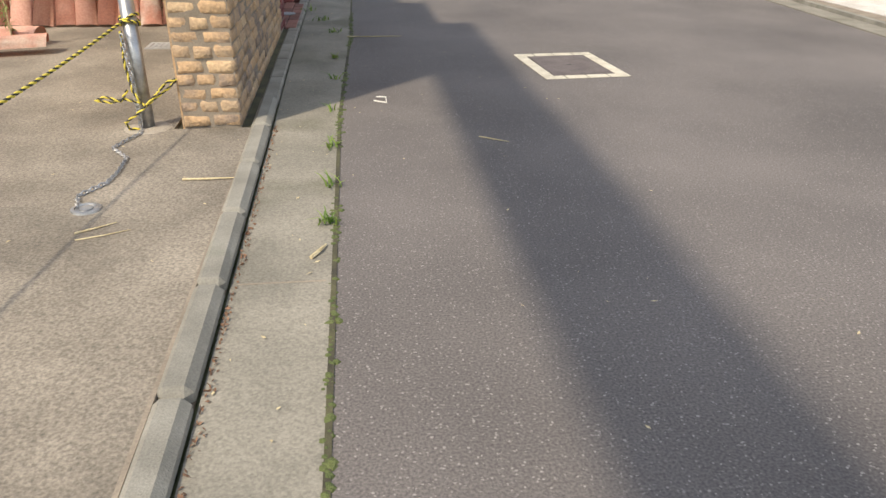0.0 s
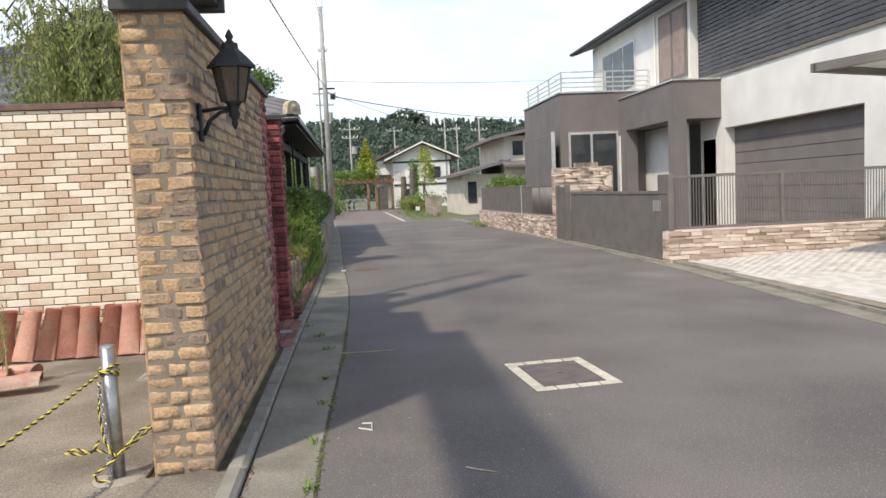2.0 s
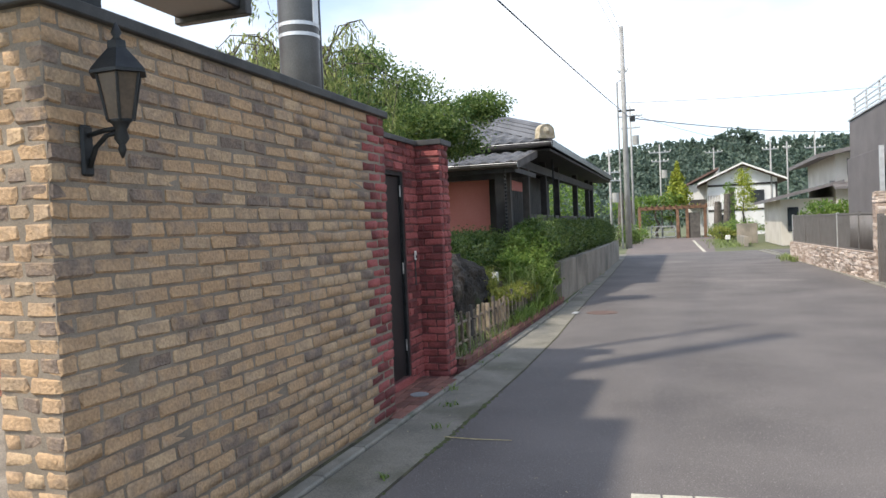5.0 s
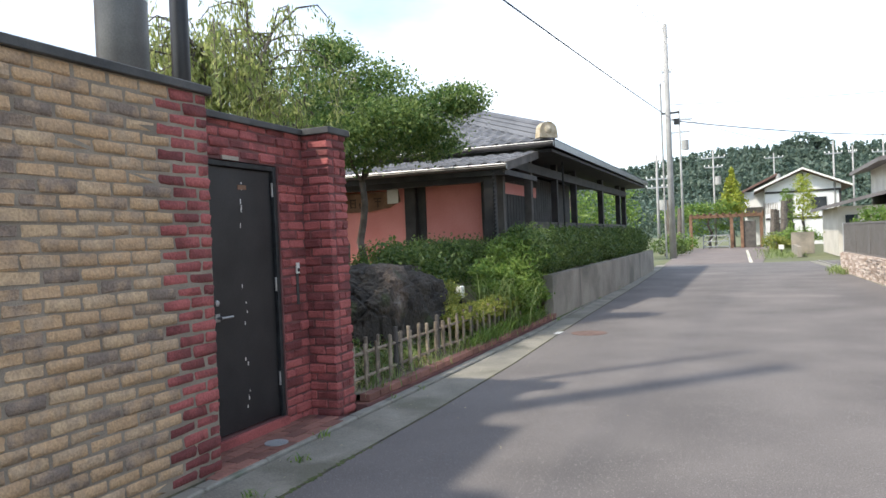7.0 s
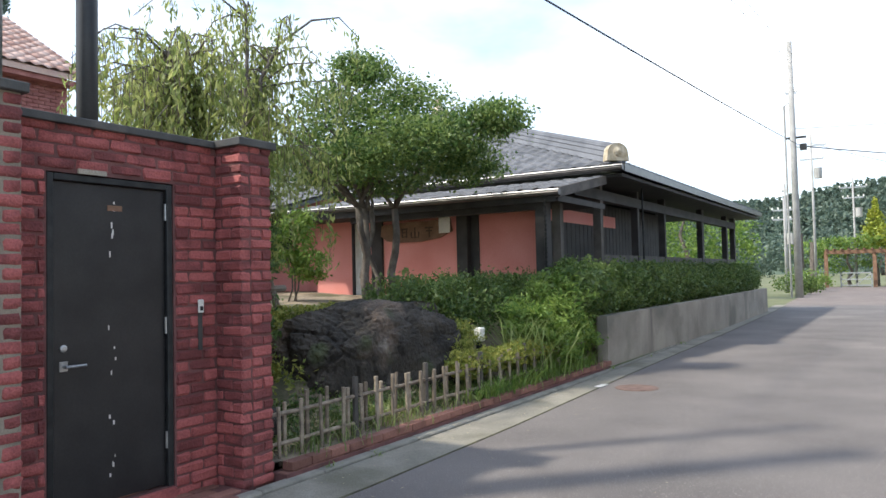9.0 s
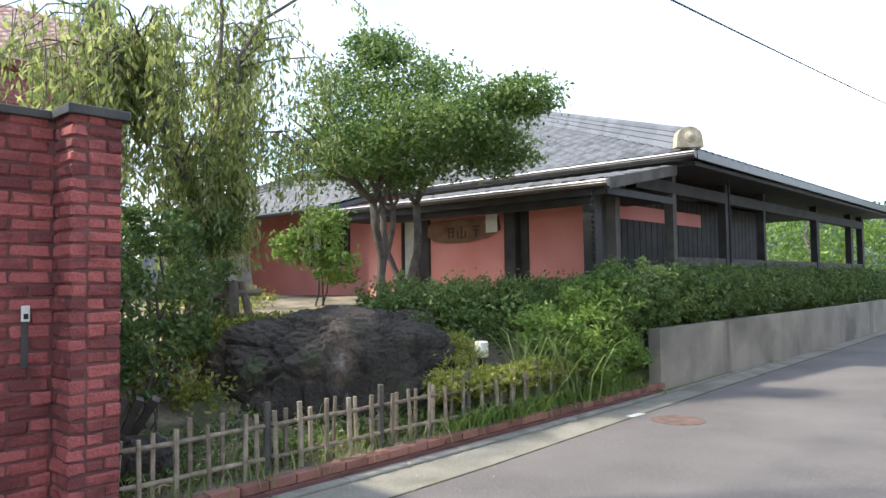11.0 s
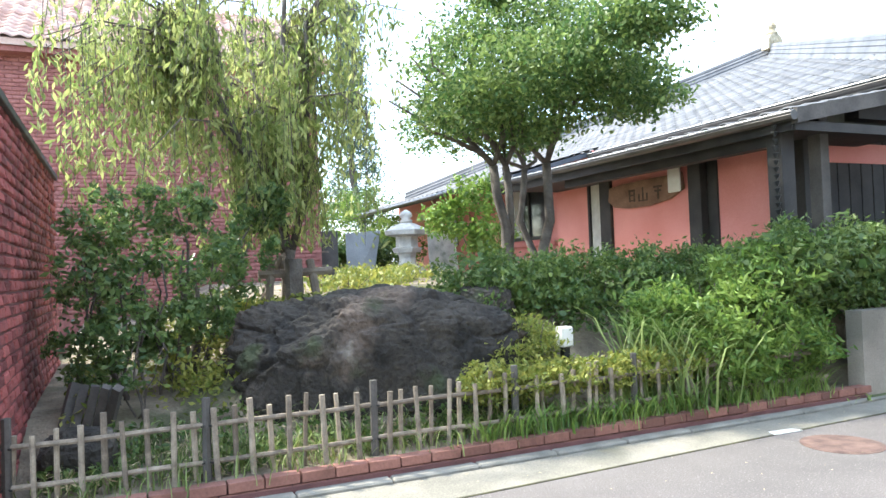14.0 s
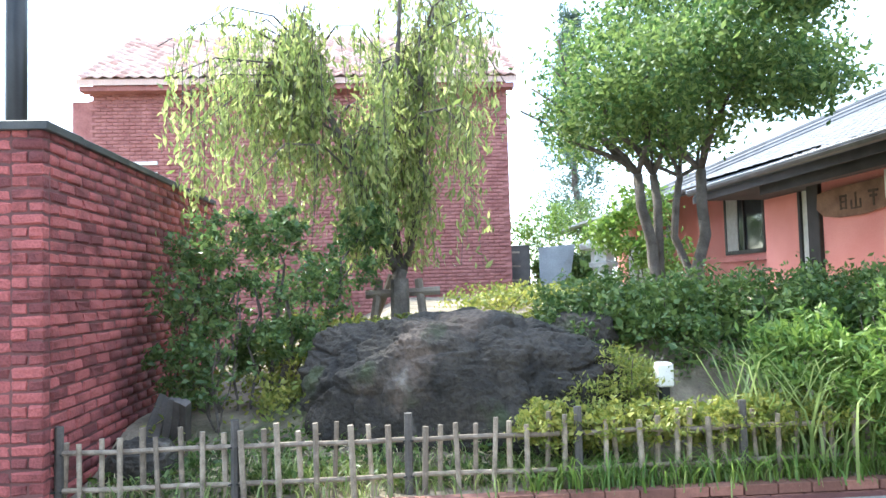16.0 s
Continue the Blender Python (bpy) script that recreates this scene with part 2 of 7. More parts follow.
L_NANDINA = leaf_mat("nandina_leaf", (0.12, 0.215, 0.04), (0.26, 0.36, 0.075), trans=0.42)
L_YELLOW = leaf_mat("yellow_green_leaf", (0.19, 0.24, 0.045), (0.38, 0.38, 0.085), trans=0.42)
L_TALL = leaf_mat("tall_grass_blade", (0.19, 0.26, 0.075), (0.36, 0.43, 0.16), trans=0.45)
L_GRASS = leaf_mat("grass_blade", (0.15, 0.21, 0.055), (0.34, 0.40, 0.14), trans=0.4)
# far foliage: distance haze is put into this lighter, bluish green
L_HAZY_WOOD = leaf_mat("hazy_wood_leaf", (0.10, 0.15, 0.115), (0.155, 0.205, 0.145), trans=0.35)
L_GINKGO = leaf_mat("ginkgo_leaf", (0.22, 0.28, 0.03), (0.42, 0.44, 0.06))
M_HWHITE = mat("white_siding", (0.66, 0.65, 0.62), (0.80, 0.79, 0.76), 0.85, 1.0, 60.0, 0.25, depth=0.006)
M_HGREY = mat("grey_siding", (0.15, 0.136, 0.13), (0.19, 0.172, 0.165), 0.8, 1.5, 60.0, 0.15, depth=0.004)
M_FENCE = mat("grey_brown_aluminium", (0.17, 0.155, 0.142), (0.22, 0.20, 0.185), 0.5, 3.0, 60.0, 0.05, metal=0.25, depth=0.002)
M_STONE = mat("ledge_stone", (0.44, 0.34, 0.27), (0.66, 0.56, 0.48), 0.9, 4.0, 50.0, 0.6, per=0.8, depth=0.015)
M_PAVER = mat("pale_paver", (0.50, 0.47, 0.42), (0.62, 0.59, 0.54), 0.9, 1.5, 90.0, 0.25, per=0.5, depth=0.004)
M_GLASSDARK = mat("dark_window", (0.03, 0.035, 0.04), (0.06, 0.065, 0.07), 0.06, 1.5, 20.0, 0.0)
M_CURTAIN = mat("curtain", (0.50, 0.49, 0.44), (0.62, 0.61, 0.56), 0.9, 8.0, 90.0, 0.2)
M_GLASS = glass_mat("clear_glass")
M_AMBER = mat("amber_glass", (0.07, 0.05, 0.04), (0.12, 0.085, 0.06), 0.25, 10.0, 70.0, 0.05)
M_POLE = mat("concrete_pole", (0.28, 0.275, 0.26), (0.40, 0.39, 0.37), 0.85, 2.0, 60.0, 0.1)
M_LANTERN = mat("granite", (0.48, 0.455, 0.40), (0.68, 0.645, 0.57), 0.9, 6.0, 60.0, 0.5, c3=(0.25, 0.26, 0.2), patch=0.62, depth=0.015)
M_RUST = mat("rusty_iron", (0.10, 0.062, 0.05), (0.19, 0.12, 0.095), 0.8, 9.0, 90.0, 0.4, depth=0.004)
M_MANHOLE = mat("manhole_iron", (0.105, 0.085, 0.08), (0.15, 0.125, 0.115), 0.75, 8.0, 110.0, 0.4, depth=0.004)
M_PAINT = mat("cream_road_paint", (0.48, 0.44, 0.345), (0.62, 0.58, 0.475), 0.85, 7.0, 80.0, 0.2, c3=(0.35, 0.32, 0.26), patch=0.62, depth=0.003)
M_ROPE_Y = mat("yellow_rope", (0.62, 0.50, 0.06), (0.75, 0.62, 0.10), 0.8, 30.0, 200.0, 0.2, depth=0.002)
M_ROPE_K = mat("black_rope", (0.02, 0.02, 0.018), (0.04, 0.04, 0.035), 0.8, 30.0, 200.0, 0.2, depth=0.002)
M_LATTICE = mat("brown_plank", (0.16, 0.085, 0.05), (0.26, 0.15, 0.09), 0.8, 5.0, 60.0, 0.3, depth=0.005)
M_STRAW = mat("dry_straw", (0.45, 0.36, 0.2), (0.62, 0.53, 0.33), 0.9, 30.0, 100.0, 0.1)
M_KOKE = mat("moss", (0.06, 0.085, 0.025), (0.13, 0.15, 0.05), 0.95, 14.0, 120.0, 0.7, depth=0.012)
M_GREYPANEL = mat("grey_panel", (0.24, 0.25, 0.25), (0.34, 0.35, 0.35), 0.6, 2.0, 50.0, 0.1)
M_INK = mat("faded_ink", (0.05, 0.03, 0.02), (0.09, 0.055, 0.035), 0.8, 20.0, 80.0, 0.0)

# ---- building helpers ----
def box(bm, x0, x1, y0, y1, z0, z1, bevel=0.0):
    r = bmesh.ops.create_cube(bm, size=1.0)
    v = r["verts"]
    for p in v:
        p.co = Vector((x0 + (p.co.x + 0.5) * (x1 - x0), y0 + (p.co.y + 0.5) * (y1 - y0), z0 + (p.co.z + 0.5) * (z1 - z0)))
    if bevel:
        edges = list({e for p in v for e in p.link_edges})
        bmesh.ops.bevel(bm, geom=edges, offset=bevel, segments=1, affect="EDGES")
    return v


def boxes(*specs, bevel=0.0):
    bm = bmesh.new()
    for s in specs:
        box(bm, *s, bevel=bevel)
    return bm


def finish(bm, name, material, smooth=False):
    me = bpy.data.meshes.new(name)
    bm.to_mesh(me)
    bm.free()
    me.materials.append(material)
    if smooth:
        me.shade_smooth()
    return me


def thing(name, label, category, group="", at=(0, 0, 0), rz=0.0):
    """An empty at a thing's base, which parents its parts."""
    e = new(name)
    e.empty_display_size = 0.1
    e.matrix_basis = pose(*at, 0, 0, rz)
    return tagged(e, label, category, group)


def part(name, bm, material, parent, label="", smooth=False, m=None):
    ob = new(name, finish(bm, name, material, smooth) if isinstance(bm, bmesh.types.BMesh) else bm)
    ob.parent = parent
    if m is not None:
        ob.matrix_basis = m
    return tagged(ob, label)


def solid(name, bm, material, label, category, group="", kind="", smooth=False):
    ob = new(name, finish(bm, name, material, smooth))
    return tagged(ob, label, category, group, kind)


def setting(name, bm, material, label="", smooth=False):
    return tagged(new(name, finish(bm, name, material, smooth)), label, kind="structure")


def tube(bm, pts, radii, n=7, cap=True):
    pts = [Vector(p) for p in pts]
    rings = []
    for i, p in enumerate(pts):
        d = (pts[min(i + 1, len(pts) - 1)] - pts[max(i - 1, 0)]).normalized()
        a = d.orthogonal().normalized() if abs(d.z) > 0.95 else d.cross(Vector((0, 0, 1))).normalized()
        b = d.cross(a)
        r = radii[i] if isinstance(radii, (list, tuple)) else radii
        rings.append([bm.verts.new(p + r * (math.cos(k * math.tau / n) * a + math.sin(k * math.tau / n) * b)) for k in range(n)])
    for s, e in zip(rings, rings[1:]):
        for k in range(n):
            bm.faces.new((s[k], s[(k + 1) % n], e[(k + 1) % n], e[k]))
    if cap:
        bm.faces.new(rings[0][::-1])
        bm.faces.new(rings[-1])
    return bm


def tubes(*specs, n=7):
    bm = bmesh.new()
    for pts, r in specs:
        tube(bm, pts, r, n)
    return bm


def lathe(bm, profile, at=(0, 0, 0), n=16):
    rings = [[bm.verts.new((at[0] + r * math.cos(k * math.tau / n), at[1] + r * math.sin(k * math.tau / n), at[2] + z)) for k in range(n)] for r, z in profile]
    for s, e in zip(rings, rings[1:]):
        for k in range(n):
            bm.faces.new((s[k], s[(k + 1) % n], e[(k + 1) % n], e[k]))
    bm.faces.new(rings[0][::-1])
    bm.faces.new(rings[-1])
    return bm


def strip(left, right, z0, z1, close=True):
    """A slab between two lines given as (x, y) points of equal count."""
    bm = bmesh.new()
    rows = [[bm.verts.new((x, y, z)) for (x, y) in line] for line in (left, right) for z in (z0, z1)]
    l0, l1, r0, r1 = rows
    for i in range(len(left) - 1):
        bm.faces.new((l1[i], r1[i], r1[i + 1], l1[i + 1]))
        bm.faces.new((l0[i], l1[i], l1[i + 1], l0[i + 1]))
        bm.faces.new((r1[i], r0[i], r0[i + 1], r1[i + 1]))
    for i in (0, len(left) - 1):
        bm.faces.new((l0[i], r0[i], r1[i], l1[i]))
    bmesh.ops.recalc_face_normals(bm, faces=bm.faces)
    return bm


def quick_mesh(name, verts, faces, material, smooth=False):
    """A mesh from arrays: verts (n, 3), faces (m, k) of one size."""
    verts, faces = np.asarray(verts, np.float32), np.asarray(faces, np.int32)
    me = bpy.data.meshes.new(name)
    me.vertices.add(len(verts))
    me.vertices.foreach_set("co", verts.ravel())
    k = faces.shape[1]
    me.loops.add(faces.size)
    me.loops.foreach_set("vertex_index", faces.ravel())
    me.polygons.add(len(faces))
    me.polygons.foreach_set("loop_start", np.arange(0, faces.size, k, dtype=np.int32))
    me.update(calc_edges=True)
    me.validate()
    me.materials.append(material)
    if smooth:
        me.shade_smooth()
    return me


def joined(name, pieces, material, parent, kind="stuff", label=""):
    """Many placed copies of small meshes as one mesh. pieces: (mesh, matrix)."""
    vs, fs, base = [], [], 0
    cache = {}
    for me, m in pieces:
        if me.name not in cache:
            co = np.empty(len(me.vertices) * 3, np.float32)
            me.vertices.foreach_get("co", co)
            me.calc_loop_triangles()
            tri = np.empty(len(me.loop_triangles) * 3, np.int32)
            me.loop_triangles.foreach_get("vertices", tri)
            cache[me.name] = (co.reshape(-1, 3), tri.reshape(-1, 3))
        co, tri = cache[me.name]
        mm = np.array(m)
        vs.append(co @ mm[:3, :3].T + mm[:3, 3])
        fs.append(tri + base)
        base += len(co)
    ob = new(name, quick_mesh(name, np.concatenate(vs), np.concatenate(fs), material))
    ob.parent = parent
    return tagged(ob, label, kind=kind)


def brick_meshes(name, lx, ly, lz, material, count=4, bevel=0.006, rough=0.003, seed=1):
    """Some slightly different bricks, centred, length along x, depth along y."""
    rnd, out = random.Random(seed), []
    for _ in range(count):
        bm = bmesh.new()
        box(bm, -lx / 2, lx / 2, -ly / 2, ly / 2, -lz / 2, lz / 2, bevel)
        for v in bm.verts:
            v.co += Vector((rnd.uniform(-rough, rough), rnd.uniform(-rough, rough), rnd.uniform(-rough, rough)))
        out.append(finish(bm, name, material))
    return out


def lay(name, placed, parent, near, limit=300, rest="bricks"):
    """Pieces as objects of their own, the ones nearest to a spot first; past the limit, one joined mesh per material."""
    placed = sorted(placed, key=lambda p: (p[1].translation - Vector(near)).length)
    for me, m in placed[:limit]:
        ob = new(name, me)
        ob.parent = parent
        ob.matrix_basis = m
    far = {}
    for me, m in placed[limit:]:
        far.setdefault(me.materials[0].name, []).append((me, m))
    for key, some in far.items():
        joined(rest, some, bpy.data.materials[key], parent)


def leaf_mesh(name, centres, size, material, aspect=0.55, droop=0.0, seed=1, axis=None):
    """One leaf for each centre: a small folded diamond, turned at random. axis: the way the leaves point."""
    rng = np.random.default_rng(seed)
    c = np.asarray(centres, float)
    n = len(c)
    d = rng.normal(size=(n, 3)) if axis is None else np.asarray(axis) + rng.normal(scale=0.35, size=(n, 3))
    d[:, 2] -= droop
    d /= np.linalg.norm(d, axis=1, keepdims=True)
    s = np.cross(d, rng.normal(size=(n, 3)))
    s /= np.linalg.norm(s, axis=1, keepdims=True) + 1e-9
    up = np.cross(s, d)
    ln = size * rng.uniform(0.65, 1.25, (n, 1))
    w = ln * aspect / 2
    base, tip = c - d * ln / 2, c + d * ln / 2
    left, right = c + s * w + up * w * 0.35, c - s * w + up * w * 0.35
    v = np.stack([base, left, tip, right], 1).reshape(-1, 3)
    f = np.arange(4 * n).reshape(-1, 4)
    return quick_mesh(name, v, np.concatenate([f[:, [0, 1, 2]], f[:, [0, 2, 3]]]).reshape(2, n, 3).transpose(1, 0, 2).reshape(-1, 3), material)


def clump_points(blobs, per_blob, seed=1, clumps=28, spread=0.16, shell=0.55):
    """Leaf places: every blob (x, y, z, rx, ry, rz) carries small clumps, most of them near its skin."""
    rng = np.random.default_rng(seed)
    out = []
    for x, y, z, rx, ry, rz in blobs:
        d = rng.normal(size=(clumps, 3))
        d /= np.linalg.norm(d, axis=1, keepdims=True)
        d *= rng.uniform(shell, 1.05, (clumps, 1))
        who = rng.integers(0, clumps, per_blob)
        p = d[who] + rng.normal(scale=spread, size=(per_blob, 3))
        out.append(p * (rx, ry, rz) + (x, y, z))
    return np.concatenate(out)


# ---- ground, road, kerbs ----
EDGE_L = [(0.20, -14), (0.20, 2.4), (0.21, 5.5), (0.29, 8), (0.32, 10.5), (0.29, 12.8), (0.17, 15.7), (0.10, 18), (-0.08, 25), (-0.40, 34), (-0.6, 38)]
GUT_L = [(-0.15, -14), (-0.15, 2.4), (-0.185, 7), (-0.18, 10), (-0.16, 12.5), (-0.17, 16), (-0.245, 18), (-0.44, 25), (-0.80, 34), (-1.0, 38)]
EDGE_R = [(5.1, -14), (5.22, 2.4), (5.34, 7), (5.5, 10), (5.64, 12.5), (5.68, 17), (5.58, 25), (5.25, 34), (5.05, 38)]


def edge_at(y, line):
    for (x0, y0), (x1, y1) in zip(line, line[1:]):
        if y0 <= y <= y1:
            return x0 + (x1 - x0) * (y - y0) / (y1 - y0)
    return line[-1][0]


STATIONS = sorted({y for line in (EDGE_L, GUT_L, EDGE_R) for x, y in line})
EDGE_L, GUT_L, EDGE_R = [[(edge_at(y, line), y) for y in STATIONS] for line in (EDGE_L, GUT_L, EDGE_R)]

bm = bmesh.new()
bmesh.ops.create_grid(bm, x_segments=8, y_segments=8, size=900)
for v in bm.verts:
    v.co.z = -0.03
setting("ground", bm, M_GROUND, "rough green ground reaching to the far hill")
setting("road", strip(EDGE_L, EDGE_R, -0.02, 0.0), M_ASPHALT, "worn grey asphalt lane with pale stone chips")
setting("road_far", strip([(-0.72, 38.1), (-1.1, 46), (-1.9, 68)], [(3.3, 38.1), (3.6, 46), (4.4, 68)], -0.02, -0.004), M_ASPHALT_FAR, "brownish asphalt lane beyond the junction")
setting("road_side", strip([(3.32, 38.1), (30, 46)], [(5.05, 34.2), (30, 38)], -0.02, -0.008), M_ASPHALT, "side road turning off at the junction")
white_line = solid("road_marking", strip([(2.78, 38.3), (2.55, 58)], [(2.93, 38.3), (2.70, 58)], -0.003, 0.002), M_PAINT, "worn white line painted along the far lane", "road marking")


def offset(line, d):
    return [(x + d, y) for x, y in line]


gutter = setting("gutter", strip(GUT_L, offset(EDGE_L, -0.015), -0.02, 0.004), M_GUTTER, "pale concrete gutter strip along the lane")
bm = boxes(*[(EDGE_L[1][0] - 0.34, EDGE_L[1][0] - 0.03, y, y + 0.008, -0.01, 0.0055) for y in (3.45, 1.5)])
part("joint", bm, M_MORTAR, gutter)
# kerb stones
kerb = setting("kerb", strip(offset(GUT_L, -0.025), offset(GUT_L, -0.018), -0.02, 0.001), M_MORTAR, "dark joint behind the gutter")


rnd = random.Random(5)
y = -2.0
while y < 34:
    ln = 0.6 if y < 17 else 2.0
    x0, x1 = edge_at(y, GUT_L) - 0.01, edge_at(y + ln, GUT_L) - 0.01
    h = 0.055 if y < 5.2 else 0.028
    bm = bmesh.new()
    box(bm, -0.105, 0.0, 0.002, ln - 0.002, -0.02, h, 0.024 if h > 0.05 else 0.012)
    for v in bm.verts:
        v.co.x += x0 + (x1 - x0) * v.co.y / ln + rnd.uniform(-0.002, 0.002)
        v.co.y += y
    part("kerb_stone", bm, M_KERB, kerb)
    y += ln
# the right-hand kerb and gutter
kerb_right = setting("kerb_right", strip(EDGE_R, offset(EDGE_R, 0.28), -0.02, 0.012), M_GUTTER, "low concrete edge strip on the far side of the lane")
part("kerb_lip", strip(offset(EDGE_R, 0.285), offset(EDGE_R, 0.36), -0.02, 0.05), M_KERB, kerb_right)
# asphalt joint with moss
rng = np.random.default_rng(8)
ys = np.sort(rng.uniform(1.0, 9.5, 900))
ys = ys[np.sin(ys * 5.1) + np.sin(ys * 2.3 + 1) + rng.normal(scale=0.5, size=len(ys)) > -0.1]
moss_bm = bmesh.new()
for yy in ys:
    r = rng.uniform(0.006, 0.018)
    lathe(moss_bm, [(r, 0.0), (r * 0.7, r * 0.35), (0.002, r * 0.5)], (edge_at(yy, EDGE_L) - 0.008 + rng.normal(scale=0.009), yy, 0.0), 5)
tagged(solid("moss", moss_bm, M_KOKE, "moss growing in the joint between gutter and asphalt", "moss"), kind="stuff")
setting("joint_line", strip(offset(EDGE_L, -0.0165), offset(EDGE_L, 0.003), -0.02, 0.0045), M_JOINT, "dark mossy joint between gutter and asphalt")

# driveway slab
bm = boxes((-9.0, -0.266, -6.0, 5.19, -0.02, 0.035), (-9.0, -0.70, 5.19, 8.62, -0.02, 0.035))
setting("driveway", bm, M_SLAB, "stained concrete driveway slab")
setting("driveway_crack", boxes((-0.276, -0.262, -2, 5.19, 0.0, 0.0385)), M_MORTAR, "dark joint along the slab's edge")

setting("wall_footing", boxes((-0.71, -0.275, 5.192, 8.36, -0.02, 0.016)), M_JOINT, "dirty concrete strip at the foot of the brick wall")

# ---- brick walls on the lane ----
COURSE, BLEN = 0.0752, 0.222
H_WALL = 32 * COURSE + 0.03
WX, WEND, WY0, WY1 = -0.335, -0.66, 5.22, 8.52
ybrick = brick_meshes("brick", 0.211, 0.09, 0.0685, M_YBRICK, 8, 0.011, 0.0060, 3)
yhalf = brick_meshes("brick", 0.100, 0.09, 0.0685, M_YBRICK, 6, 0.011, 0.0060, 4)
rbrick = brick_meshes("brick", 0.211, 0.09, 0.0675, M_RBRICK, 6, 0.013, 0.0060, 5)
rhalf = brick_meshes("brick", 0.100, 0.09, 0.0675, M_RBRICK, 4, 0.013, 0.0060, 6)
wall_lane = setting("wall_lane", boxes((WEND + 0.012, WX - 0.008, WY0 + 0.007, WY1 - 0.008, -0.02, H_WALL)), M_MORTAR, "rough yellow brick wall with red quoins beside the lane")
placed = []
rnd = random.Random(11)


def jig(x, y, z, rz):
    return pose(x + (rnd.uniform(-0.004, 0.004) if rz else 0), y + (0 if rz else rnd.uniform(-0.004, 0.004)), z, rnd.uniform(-0.6, 0.6), rnd.uniform(-0.4, 0.4), rz + rnd.uniform(-0.7, 0.7))


for c in range(32):
    z = 0.03 + COURSE * (c + 0.5)
    # lane face, running bond; the last brick or brick and a half is red
    red_from = WY1 - (0.24 if c % 2 else 0.36)
    y = WY1 + 0.004
    if c % 2:
        placed.append((rnd.choice(rhalf), jig(WX - 0.045, y - 0.0555, z, 90)))
        y -= 0.111
    while y > WY0 + 0.03:
        ln = min(BLEN, y - WY0)
        red = y - ln / 2 > red_from
        placed.append((rnd.choice(rbrick if red else ybrick), jig(WX - 0.045, y - ln / 2, z, 90) @ Matrix.Diagonal(((ln - 0.011) / 0.211, 1, 1, 1))))
        y -= ln
    placed.append((rnd.choice(rbrick), jig(WX - 0.20, WY1 - 0.045, z, 0)))
    # end face
    x = WEND
    cuts = [0.105, 0.11, 0.11] if c % 2 else [0.163, 0.162]
    for ln in cuts:
        me = rnd.choice(yhalf)
        placed.append((me, jig(x + ln / 2, WY0 + 0.045, z, 0) @ Matrix.Diagonal(((ln - 0.011) / 0.100, 1, 1, 1))))
        x += ln
lay("brick", placed, wall_lane, (WX, 6.2, 1.5), 300)
# back of the lane wall
part("backing", boxes((WEND - 0.002, WEND + 0.012, WY0 + 0.02, WY1, 0.0, H_WALL)), M_YBRICK, wall_lane)
cap = part("cap", boxes((WEND - 0.03, WX + 0.03, WY0 - 0.035, WY1 + 0.02, H_WALL, H_WALL + 0.055), bevel=0.006), M_CAP, wall_lane, "dark metal capping")

# red brick wall with the door
RX, PX0, PX1, PY0, PY1 = -0.62, -0.64, -0.362, 9.985, 10.27
DY0, DY1, DZ0, DZ1 = 8.80, 9.635, 0.10, 2.09
H_RED = 32 * COURSE - 0.03
wall_red = setting("wall_red", boxes((RX - 0.20, RX - 0.012, WY1 - 0.1, DY0 - 0.005, -0.02, H_RED), (RX - 0.20, RX - 0.012, DY1 + 0.005, PY1 - 0.012, -0.02, H_RED),
                                     (RX - 0.20, RX - 0.012, DY0 - 0.005, DY1 + 0.005, DZ1 + 0.005, H_RED), (RX - 0.20, RX - 0.012, DY0 - 0.005, DY1 + 0.005, -0.02, DZ0),
                                     (RX - 0.012, PX1 - 0.012, PY0 + 0.012, PY1 - 0.012, -0.02, H_RED),
                                     (-4.3, RX - 0.20, PY1 - 0.19, PY1 - 0.012, -0.02, H_RED)), M_RMORTAR, "rough red brick wall with a door and a corner pier")
placed = []
